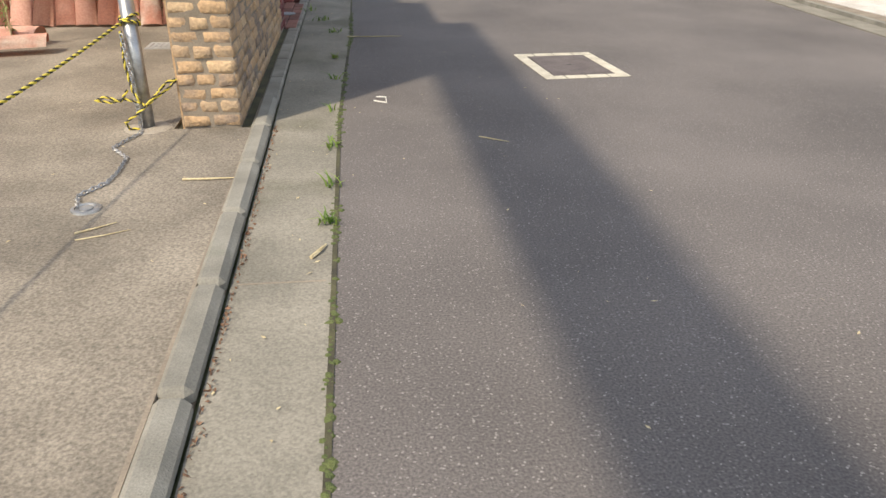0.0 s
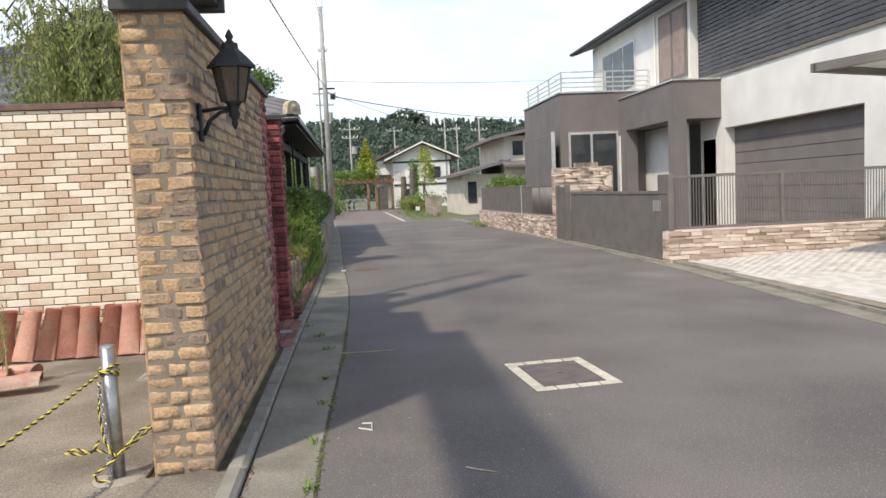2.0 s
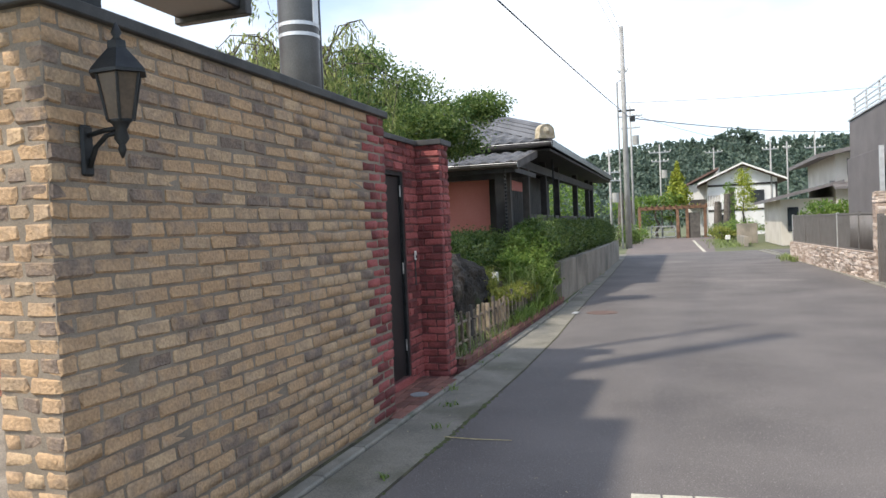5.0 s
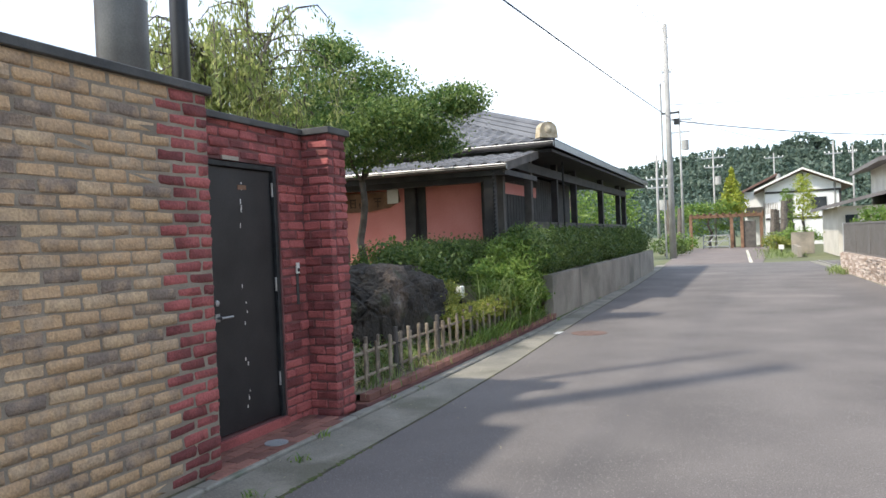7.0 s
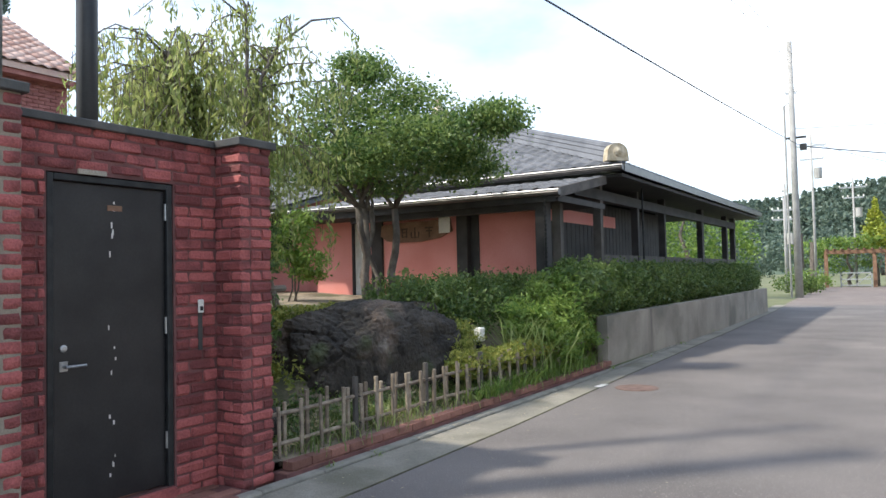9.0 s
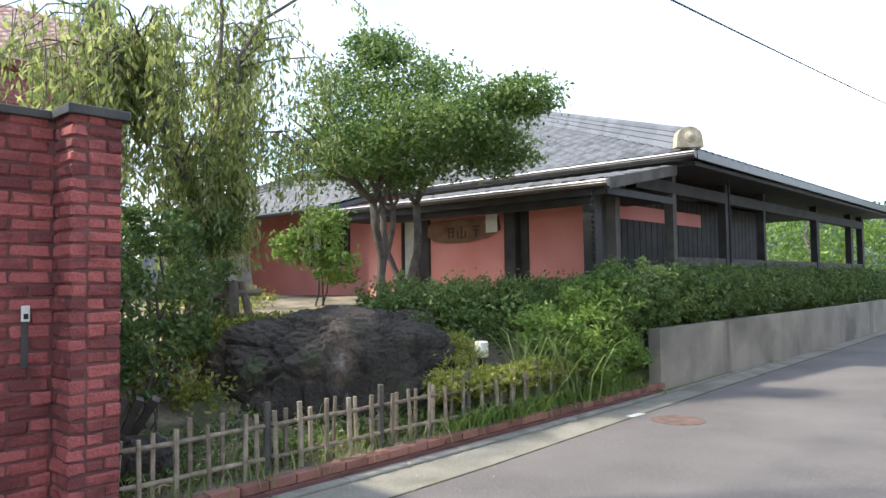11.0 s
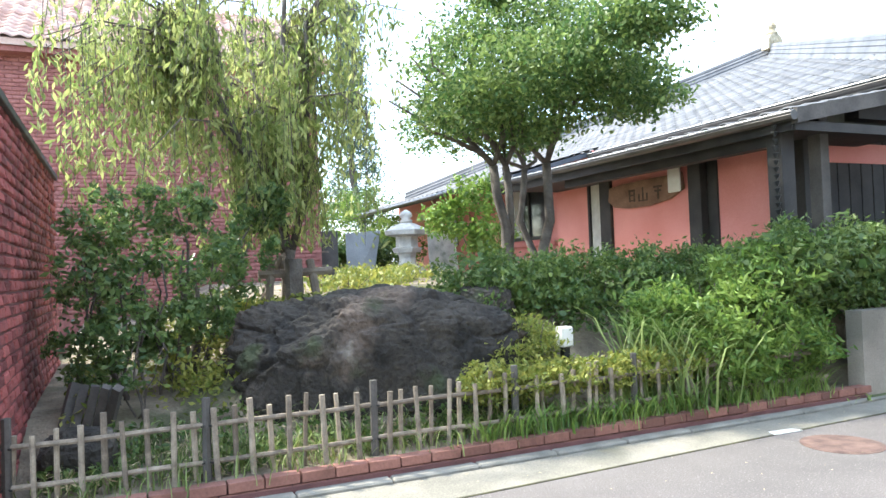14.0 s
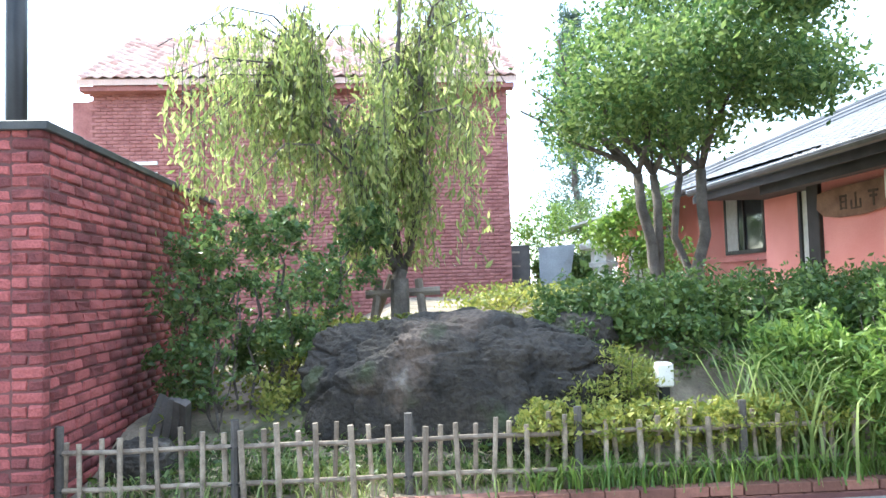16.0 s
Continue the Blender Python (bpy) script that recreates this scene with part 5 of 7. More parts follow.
def grass(name, label, spots, height, width, leaf, seed, out=0.4):
    """Arching blades as one thing. spots: (x, y, z, spread, count)."""
    rng = np.random.default_rng(seed)
    vs, fs = [], []
    for x, y, z, sp, count in spots:
        for _ in range(count):
            b = np.array([x + rng.normal(scale=sp), y + rng.normal(scale=sp), z])
            a, h, w = rng.uniform(0, math.tau), height * rng.uniform(0.45, 1.15), width * rng.uniform(0.6, 1.2)
            d = np.array([math.cos(a), math.sin(a), 0]) * out * h * rng.uniform(0.4, 1.3)
            side = np.array([-math.sin(a), math.cos(a), 0]) * w / 2
            n0 = len(vs)
            for s, ww in ((0, 1.0), (0.35, 0.9), (0.7, 0.6), (1.0, 0.08)):
                c = b + d * s * s * 1.2 + np.array([0, 0, h * (s - 0.30 * s ** 3)])
                vs += [c - side * ww, c + side * ww]
            fs += [(n0 + 2 * k, n0 + 2 * k + 1, n0 + 2 * k + 3, n0 + 2 * k + 2) for k in range(3)]
    ob = new(name, quick_mesh(name, vs, fs, leaf))
    return tagged(ob, label, "grass", kind="stuff")


grass("tall_grass", "tall arching grass clump leaning over the bed", [(-0.72, 14.75, 0.2, 0.09, 110), (-0.66, 15.05, 0.18, 0.10, 45), (-0.62, 15.35, 0.15, 0.12, 30), (-0.48, 14.95, 0.12, 0.1, 26)], 1.0, 0.019, L_TALL, 81, 0.55)
grass("bed_grass", "mixed weeds and grass at the foot of the fence", [(-0.52 + 0.04 * math.sin(k * 2.1), 10.5 + 0.16 * k, 0.10, 0.12, 24 if k < 17 else 50) for k in range(38)] + [(-0.85 + 0.1 * math.sin(k * 3.7), 11.2 + 0.17 * k, 0.16, 0.12, 40) for k in range(17)] + [(-0.68 - 0.12 * (k % 4), 10.6 + 0.055 * k, garden_z(-0.68 - 0.12 * (k % 4), 10.6 + 0.055 * k) - 0.01, 0.09, 11) for k in range(56)], 0.21, 0.010, L_GRASS, 82, 0.6)
grass("bed_weeds", "green weeds hanging over the brick edging", [(-0.40, 13.2 + 0.18 * k, 0.11, 0.06, 40) for k in range(19)], 0.30, 0.012, L_NANDINA, 83, 0.8)
grass("kerb_weeds", "tufts of weeds in the kerb joint", [(0.165, 3.95, 0.0, 0.02, 16), (0.17, 4.35, 0.0, 0.02, 10), (0.165, 4.9, 0.0, 0.02, 12), (0.16, 5.6, 0.0, 0.02, 10), (0.16, 6.4, 0.0, 0.025, 10), (0.16, 7.1, 0.0, 0.02, 12), (0.15, 8.2, 0.0, 0.03, 14), (0.0, 8.9, 0.0, 0.04, 16), (-0.15, 9.4, 0.02, 0.04, 12), (-0.2, 10.7, 0.0, 0.03, 14), (-0.18, 11.2, 0.0, 0.03, 10),
                               (-2.9, 7.9, 0.035, 0.06, 24), (-2.6, 8.05, 0.035, 0.05, 24), (-0.3, 16.8, 0.02, 0.08, 30), (-0.35, 18.5, 0.02, 0.08, 20), (-0.4, 21, 0.02, 0.1, 20), (-0.45, 24, 0.02, 0.1, 20)], 0.075, 0.012, L_NANDINA, 84, 0.9)
grass("dry_grass", "dry verge grass beside the junction", [(5.2 + 0.08 * (k % 5), 28.5 + 0.2 * k, 0.0, 0.12, 18) for k in range(14)] + [(3.9 + 0.3 * (k % 4), 42 + 0.8 * k, 0.0, 0.4, 60) for k in range(18)], 0.28, 0.02, L_GRASS, 85, 0.6)

# leafy ground cover between fence and rock
rng = np.random.default_rng(87)
px_, py_ = rng.uniform(-1.25, -0.52, 5200), rng.uniform(10.4, 13.9, 5200)
keep = np.sin(px_ * 9.0 + py_ * 5.0) + np.sin(py_ * 8.3) + rng.normal(scale=0.7, size=5200) > -0.5
cover = [(x, y, garden_z(x, y) + h) for x, y, h in zip(px_[keep], py_[keep], rng.uniform(0.0, 0.13, 5200)[keep])]
tagged(new("ground_cover", leaf_mesh("ground_cover", cover, 0.055, L_HEDGE, 0.45, 0.0, 88)), "low dark leafy weeds covering the bed before the rock", "weeds", kind="stuff")
px_, py_ = rng.uniform(-3.4, -1.25, 4200), rng.uniform(10.5, 12.1, 4200)
keep = np.sin(px_ * 5.0) + np.sin(py_ * 6.1 + 1) + rng.normal(scale=0.6, size=4200) > 0.0
cover = [(x, y, garden_z(x, y) + h) for x, y, h in zip(px_[keep], py_[keep], rng.uniform(0.0, 0.30, 4200)[keep])]
tagged(new("undergrowth", leaf_mesh("undergrowth", cover, 0.06, L_YELLOW, 0.45, 0.0, 90)), "low yellow green undergrowth below the camellias", "weeds", kind="stuff")
px_, py_ = rng.uniform(-1.2, -0.5, 900), rng.uniform(10.4, 14.0, 900)
dry = [(x, y, garden_z(x, y) + h) for x, y, h in zip(px_, py_, rng.uniform(0.0, 0.10, 900))]
tagged(new("dry_weeds", leaf_mesh("dry_weeds", dry, 0.085, M_STRAW, 0.14, 0.0, 89)), "dry brown stalks among the weeds of the bed", "weeds", kind="stuff")

# garden light, stone lantern, panels
gl = thing("garden_light", "small square white garden light on a dark post", "garden light", at=(-0.93, 14.19, 0.35))
part("post", boxes((-0.03, 0.03, -0.03, 0.03, 0.0, 0.30), bevel=0.004), M_IRON, gl)
part("shade", boxes((-0.055, 0.055, -0.055, 0.055, 0.29, 0.455), bevel=0.012), M_WHITE, gl, "white plastic shade")
ln = thing("stone_lantern", "pale granite garden lantern with wide roof cap", "stone lantern", at=(-10.9, 16.7, 1.05))


def ring(profile, n=6):
    return lathe(bmesh.new(), profile, (0, 0, 0), n)


part("base", ring([(0.42, 0.0), (0.42, 0.22), (0.33, 0.30), (0.22, 0.34)], 6), M_LANTERN, ln)
part("shaft", ring([(0.21, 0.34), (0.18, 0.5), (0.21, 0.62)], 10), M_LANTERN, ln)
part("fire_box", ring([(0.30, 0.62), (0.34, 0.72), (0.25, 0.74), (0.25, 0.98)], 6), M_LANTERN, ln)
part("roof", ring([(0.30, 0.98), (0.48, 1.02), (0.50, 1.12), (0.30, 1.22), (0.16, 1.28)], 6), M_LANTERN, ln)
part("finial", ring([(0.12, 1.28), (0.15, 1.34), (0.09, 1.37), (0.15, 1.44), (0.12, 1.52), (0.02, 1.58)], 10), M_LANTERN, ln, smooth=True)
gp = thing("screen_panel", "grey leaning screen panel beside brick house", "panel", at=(-11.4, 15.6, 0.95))
part("panel", slab([(-0.05, -0.15, 1.2), (0.0, -0.15, 0.0), (0.0, 0.42, 0.0), (0.1, 0.62, 1.25)], 0.03), M_GREYPANEL, gp)
gp2 = thing("wooden_gate", "tall weathered wooden garden gate", "gate", at=(-11.3, 15.0, 0.95))
part("leaf", boxes((-0.03, 0.03, -0.28, 0.22, 0.0, 1.25), bevel=0.005), M_GREYWOOD, gp2)
for z in (0.2, 0.5, 0.8, 1.1):
    part("batten", boxes((0.03, 0.05, -0.2, 0.0, z - 0.02, z + 0.02)), M_BAMBOO, gp2)
gs = thing("stone_slab", "flat grey stone slab standing behind the lantern", "stone", at=(-11.5, 17.85, 1.0))
bm = slab([(-0.06, -0.38, 1.15), (0.10, -0.40, 0.0), (0.12, 0.36, 0.0), (-0.04, 0.30, 1.22)], 0.03)
for v in bm.verts:
    v.co.x += 0.03 * math.sin(v.co.y * 9)
part("slab", bm, M_LANTERN, gs)
# pile of timber by the wall
for k in range(5):
    y, a = 10.45 + 0.07 * k, 0.2 * k
    solid("timber_offcut", tubes(([(-1.25 - 0.08 * k, y, 0.12), (-1.55 + 0.1 * k, y + 0.12, 0.62)], 0.04), n=4), M_GREYWOOD, "old timber offcut leaning behind the fence", "timber", "timber offcuts")
# distant garden greenery
tree("dark_conifer_tree", "tall dark conifer rising behind the garden", (-24.5, 19.6, 0.0), [((-24.5, 19.6, 0.0), (-24.5, 19.6, 12.6), 0.2, 0.03)], [(-24.5, 19.6, 3.0 + 1.0 * k, 1.7 - 0.14 * k, 1.7 - 0.14 * k, 0.8) for k in range(10)], 1100, 0.22, L_HAZY_WOOD, 0.3, 91, 30, 0.2)
for k, (x, y, z, r) in enumerate(((-15, 18.0, 1.8, 0.9), (-13.5, 17.0, 1.3, 0.8), (-17, 17, 2.4, 1.3), (-19, 18.5, 2.6, 1.4), (-13.2, 16.2, 1.4, 0.6), (-18, 15.6, 2.6, 1.3))):
    tree("garden_shrub", "rounded green shrub at the back of the garden", (x, y, z - r), [((x, y, 0.6), (x, y, z), 0.06, 0.02)], [(x, y, z, r, r, r * 0.9), (x + r * 0.4, y - r * 0.4, z + r * 0.5, r * 0.6, r * 0.6, r * 0.6)], 1300, 0.11, L_HEDGE if k % 2 else L_NANDINA, 0.5, 92 + k, 40, 0.14, group="shrubs at the back of the garden")


# ---- modern house across the lane ----
mh = thing("modern_house", "two-storey white and dark grey house with a flat balcony", "house", at=(11, 19, 0))
MHM = Matrix.Translation((-11, -19, 0))


def mpart(name, bm, material, label="", parent=None, smooth=False):
    return part(name, bm, material, parent or mh, label, smooth, MHM if parent is None else None)


GX = 10.0
for w in ((GX, 16, 9.0, 13.9, 0, 4.12), (GX, 16, 19.05, 20.35, 0, 4.12), (GX, 16, 13.9, 19.05, 2.74, 4.12), (GX + 0.6, 16, 13.9, 19.05, 0, 2.74)):
    mpart("wall", boxes(w), M_HWHITE, "white textured siding")
gd = mpart("garage_door", boxes((GX + 0.28, GX + 0.33, 13.9, 19.05, 0, 2.72)), M_HGREY, "dark grey garage shutter")
for k in range(9):
    part("shutter_slat", boxes((GX + 0.265, GX + 0.285, 13.94, 19.01, 0.06 + 0.29 * k, 0.33 + 0.29 * k), bevel=0.006), M_HGREY, gd)
# upper storey with louvre screen
mpart("upper_wall", boxes((GX + 0.02, 16, 9.0, 20.35, 4.12, 6.55), (GX - 0.25, 16, 20.36, 28.4, 4.1, 6.55)), M_HWHITE)
lv = mpart("louvre_screen", boxes((GX - 0.04, GX + 0.0, 9.0, 9.06, 4.15, 6.4), (GX - 0.04, GX, 20.28, 20.34, 4.15, 6.4), (GX - 0.05, GX, 9.0, 20.34, 4.08, 4.15)), M_HGREY, "dark horizontal louvre screen")
for k in range(20):
    bm = boxes((GX - 0.055, GX - 0.045, 9.06, 20.28, 4.19 + 0.11 * k, 4.27 + 0.11 * k))
    part("louvre", bm, M_LOUVRE, lv)
uw = mpart("upper_window", boxes((GX - 0.30, GX - 0.255, 20.5, 22.3, 4.3, 6.3)), M_HGREY, "dark framed upper window with wooden blinds")
part("blind", boxes((GX - 0.315, GX - 0.302, 20.6, 21.3, 4.4, 6.2), (GX - 0.315, GX - 0.302, 21.45, 22.2, 4.4, 6.2)), M_BLIND, uw)
bw = mpart("balcony_window", boxes((GX - 0.28, GX - 0.255, 24.2, 27.4, 4.5, 6.1)), M_SILVER, "aluminium framed balcony window")
for k in range(3):
    part("pane", boxes((GX - 0.292, GX - 0.282, 24.3 + 1.0 * k, 25.2 + 1.0 * k, 4.58, 6.02)), M_GLASSDARK, bw)
mpart("downpipe", tubes(([(GX - 0.29, 22.6, 6.4), (GX - 0.29, 22.6, 4.2)], 0.035), n=8), M_WHITE)
roof = mpart("roof", slab([(9.25, 8.5, 6.62), (9.25, 29.4, 6.62), (14.0, 29.4, 8.2), (14.0, 8.5, 8.2)], 0.14), M_LOUVRE, "dark slate eaves and roof")
part("eaves_gutter", tubes(([(9.2, 8.5, 6.55), (9.2, 29.4, 6.55)], 0.06), n=8), M_LOUVRE, roof)
# porch
pr = mpart("porch", boxes((8.7, 10.4, 19.2, 23.0, 3.02, 4.0)), M_HGREY, "dark grey projecting entrance porch")
for c in ((8.7, 9.05, 19.2, 19.55, 0, 3.02), (8.7, 9.05, 22.5, 23.0, 0, 3.02), (10.05, 10.35, 19.2, 19.5, 0, 3.02)):
    part("column", boxes(c), M_HGREY, pr)
part("coping", boxes((8.66, 10.42, 19.16, 23.0, 4.0, 4.04)), M_SILVER, pr)
part("inner_wall", boxes((9.5, 9.6, 20.2, 23.0, 0, 3.0)), M_HWHITE, pr)
ed = mpart("entrance_door", boxes((10.0, 10.06, 19.5, 20.2, 0.1, 2.5), bevel=0.01), M_HGREY, "dark entrance door")
part("handle", boxes((9.96, 9.99, 19.6, 19.64, 0.9, 1.5)), M_STEEL, ed)
# balcony block
bb = mpart("balcony_block", boxes((6.8, 12, 23.0, 27.6, 0, 4.25)), M_HGREY, "dark grey block with roof balcony")
part("coping", boxes((6.76, 12, 22.96, 27.64, 4.25, 4.30)), M_SILVER, bb)
part("window_frame", boxes((7.05, 8.62, 22.94, 23.0, 1.0, 3.06)), M_SILVER, bb, "aluminium window frame")
for x0, x1 in ((7.10, 7.72), (7.80, 8.55)):
    part("pane", boxes((x0, x1, 22.925, 22.938, 1.1, 2.98)), M_GLASSDARK, bb)
part("white_panel", boxes((8.62, 8.72, 22.95, 23.0, 0.8, 2.9)), M_HWHITE, bb)
rail = thing("balcony_railing", "grey metal railing round the flat balcony", "railing", at=(6.9, 23.1, 4.3))
for z in (0.14, 0.28, 0.42, 0.60):
    part("bar", boxes((-0.02, 4.4, -0.02, 0.02, z - 0.018, z + 0.018), (-0.02, 0.02, 0.02, 4.4, z - 0.018, z + 0.018)), M_SILVER, rail)
for x, y in ((0, 0), (1.4, 0), (2.8, 0), (4.2, 0), (0, 1.4), (0, 2.8), (0, 4.2)):
    part("post", boxes((x - 0.025, x + 0.025, y - 0.025, y + 0.025, 0.0, 0.60)), M_SILVER, rail)
cab = thing("storage_screen", "tall grey screen panel beside the balcony block", "screen", at=(6.55, 23.6, 0))
part("panel", boxes((-0.03, 0.03, -0.6, 3.0, 0, 3.05), bevel=0.01), M_HGREY, cab)
part("post", boxes((-0.05, 0.05, -0.68, -0.6, 0, 3.1)), M_SILVER, cab)
ws = thing("wood_screen", "pale wooden slat screen below the window", "screen", at=(7.3, 22.2, 1.0))
for k in range(9):
    part("slat", boxes((-0.36 + 0.085 * k, -0.29 + 0.085 * k, 0, 0.02, 0, 1.1)), M_BAMBOO, ws)

# ledge stone walls, each stone a piece
stone_v = []
rs = random.Random(77)
for k in range(10):
    bm = bmesh.new()
    box(bm, -0.5, 0.5, -0.5, 0.5, -0.5, 0.5, 0.06)
    for v in bm.verts:
        v.co += Vector((rs.uniform(-0.05, 0.05), rs.uniform(-0.25, 0.1), rs.uniform(-0.06, 0.06)))
    stone_v.append(finish(bm, "stone", M_STONE))


def stone_wall(label, a, b, h, thick=0.2, limit=120, group="stone walls"):
    """A wall faced with split ledge stone from a to b (plan), on the side to the right of the way."""
    a, b = Vector((*a, 0)), Vector((*b, 0))
    ln, ang = (b - a).length, math.degrees(math.atan2((b - a).y, (b - a).x))
    w = thing("stone_wall", label, "wall", group, at=(a.x, a.y, 0), rz=ang)
    part("core", boxes((0.0, ln, 0.02, thick, 0, h - 0.01)), M_MORTAR, w)
    placed, z = [], 0.0
    while z < h - 0.02:
        hh = min(rs.uniform(0.05, 0.085), h - z)
        x = 0.0
        while x < ln - 0.02:
            lw = min(rs.uniform(0.16, 0.42), ln - x)
            placed.append((rs.choice(stone_v), pose(x + lw / 2, 0.015, z + hh / 2) @ Matrix.Diagonal((lw - 0.006, 0.08, hh - 0.005, 1))))
            x += lw
        z += hh
    for s in (0, 1):
        z = 0.0
        while z < h - 0.02:
            hh = min(0.07, h - z)
            placed.append((rs.choice(stone_v), pose(s * ln, thick / 2, z + hh / 2, 0, 0, -90 if s == 0 else 90) @ Matrix.Diagonal((thick, 0.07, hh - 0.005, 1))))
            z += hh
    lay("stone", placed, w, (0, 0, 0.3), limit, "stones")
    part("top", boxes((-0.01, ln + 0.01, -0.01, thick, h - 0.012, h + 0.012), bevel=0.006), M_STONE, w)
    return w


stone_wall("low wall of split beige ledge stone below the fence", (5.88, 13.38), (9.96, 12.95), 0.57)
stone_wall("low wall of split beige ledge stone along the lane", (5.42, 30.1), (5.84, 20.55), 0.60)
stone_wall("tall pier of split beige ledge stone beside the gate", (5.84, 20.35), (7.45, 20.42), 1.92)


def slat_fence(label, a, b, z0, z1, pitch=0.055, depth=0.03, posts=2.0, thick=0.012):
    a, b = Vector((*a, 0)), Vector((*b, 0))
    ln, ang = (b - a).length, math.degrees(math.atan2((b - a).y, (b - a).x))
    w = thing("slat_fence", label, "fence", "aluminium fences", at=(a.x, a.y, z0), rz=ang)
    h = z1 - z0
    me = finish(boxes((-thick, thick, -depth / 2, depth / 2, 0.03, h - 0.03)), "slat", M_FENCE)
    placed = [(me, pose(0.03 + pitch * k, 0, 0)) for k in range(int(ln / pitch))]
    lay("slat", placed, w, (0, 0, 0), 200, "slats")
    part("rail", boxes((0, ln, -0.025, 0.025, h - 0.05, h)), M_FENCE, w)
    part("rail", boxes((0, ln, -0.025, 0.025, 0.0, 0.05)), M_FENCE, w)
    for k in range(int(ln / posts) + 1):
        part("post", boxes((k * posts - 0.03, k * posts + 0.03, -0.03, 0.03, -0.02, h + 0.02)), M_SILVER if posts > 1.5 and k % 3 == 0 else M_FENCE, w)
    return w


slat_fence("grey brown aluminium slat fence on a stone wall", (5.95, 13.47), (9.94, 13.05), 0.58, 1.54, 0.05, 0.016, thick=0.006)
slat_fence("closed grey slatted panel fence on the lane wall", (5.50, 30.0), (5.90, 20.6), 0.61, 1.50, 0.036)
gate = thing("sliding_gate", "long grey brown sliding gate across the driveway", "gate", at=(5.9, 16.4, 0.03))
me = finish(boxes((-0.014, 0.014, -0.0165, 0.0165, 0.04, 1.20)), "slat", M_FENCE)
for k in range(160):
    ob = new("slat", me)
    ob.parent, ob.matrix_basis = gate, pose(0, -2.95 + 0.0355 * k, 0)
part("top_rail", boxes((-0.03, 0.03, -3.0, 2.78, 1.19, 1.25)), M_FENCE, gate)
part("bottom_rail", boxes((-0.03, 0.03, -3.0, 2.78, 0.0, 0.07)), M_FENCE, gate)
part("grille", boxes(*[(-0.035, -0.03, -2.75 + 0.06 * k, -2.72 + 0.06 * k, 0.88, 1.08) for k in range(6)]), M_SILVER, gate)
gpost = thing("gate_post", "grey slatted gate post beside the stone pier", "gate post", at=(5.85, 19.75, 0))
part("post", boxes((-0.06, 0.06, -0.5, -0.42, 0, 1.46)), M_FENCE, gpost)
part("post", boxes((-0.06, 0.06, 0.36, 0.44, 0, 1.46)), M_FENCE, gpost)
for k in range(10):
    part("slat", boxes((-0.02, 0.02, -0.4 + 0.075 * k, -0.36 + 0.075 * k, 0.05, 1.42)), M_FENCE, gpost)
gpost2 = thing("gate_post", "grey gate end post on the stone wall", "gate post", at=(5.93, 13.45, 0.57))
part("post", boxes((-0.05, 0.05, -0.1, 0.35, 0, 1.0), bevel=0.006), M_FENCE, gpost2)
# gate rail on the ground, pavers, carport
setting("gate_track", boxes((5.78, 6.02, 13.4, 20.3, -0.02, 0.035)), M_KERB, "concrete strip below the sliding gate")
def apron_z(x):
    """The paved forecourt rises towards the garage wall."""
    return 0.03 + 0.17 * min(1.0, max(0.0, (x - 6.0) / 3.9))


bm = bmesh.new()
rows_a = [[bm.verts.new((x + (0.0 if k else 0.03 * y - 0.33), y, apron_z(x) - 0.012)) for k, x in enumerate((6.0, 8.0, 9.99))] for y in (2.0, 8.0, 13.3)]
for a, b in zip(rows_a, rows_a[1:]):
    for k in range(2):
        bm.faces.new((a[k], a[k + 1], b[k + 1], b[k]))
apron = setting("paved_apron", bm, M_MORTAR, "pale block paving rising to the house")
pv = brick_meshes("paver", 0.196, 0.094, 0.04, M_PAVER, 3, 0.003, 0.001, 88)
placed = []
for i in range(39):
    for j in range(48):
        y = 4.0 + 0.2 * j + (0.1 if i % 2 else 0)
        x = 6.06 + 0.1 * i
        if y < 13.25 - 0.105 * (x - 6.0) and 5.78 + 0.03 * y + 0.03 < x:
            placed.append((pv[(i * 5 + j) % 3], pose(x, y, apron_z(x) - 0.022, 0, -2.5, 0) @ pose(0, 0, 0, 0, 0, 90)))
lay("paver", placed, apron, (6.1, 9, 0), 250, "pavers")
setting("house_yard", strip([(6.05, 13.5), (6.05, 23)], [(9.99, 13.1), (9.99, 23)], -0.02, 0.03), M_CONC, "pale concrete yard behind the gate")
cp = thing("carport", "flat carport with grey frame and translucent panels", "carport", at=(6.9, 10.8, 0), rz=20)
part("frame", boxes((-0.04, 3.2, -0.06, 0.04, 2.86, 2.98), (-0.04, 0.06, -6.0, 0.0, 2.86, 2.98), (2.0, 2.06, -6, 0, 2.88, 2.95), (0, 3.2, -1.5, -1.44, 2.88, 2.95), (0, 3.2, -3.0, -2.94, 2.88, 2.95)), M_FENCE, cp)
part("panel", boxes((0.06, 3.2, -6.0, -0.06, 2.955, 2.965)), mat("clear_panel", (0.55, 0.54, 0.5), (0.62, 0.61, 0.57), 0.3, 2, 40, 0.0, trans=0.6), cp, "translucent roof panels")
part("post", boxes((3.09, 3.17, 0.52, 0.60, 0.15, 2.87)), M_WHITE, cp, "white metal post")
part("brace", boxes((3.09, 3.17, -0.05, 0.60, 2.79, 2.86)), M_FENCE, cp)
hedge("garden_hedge", "green shrubs behind the lane wall of the modern house", [(6.6 + 0.5 * k, 31.0 - 0.8 * k, 1.35, 0.7, 0.7, 0.6) for k in range(5)], 900, 0.12, L_NANDINA, 101)


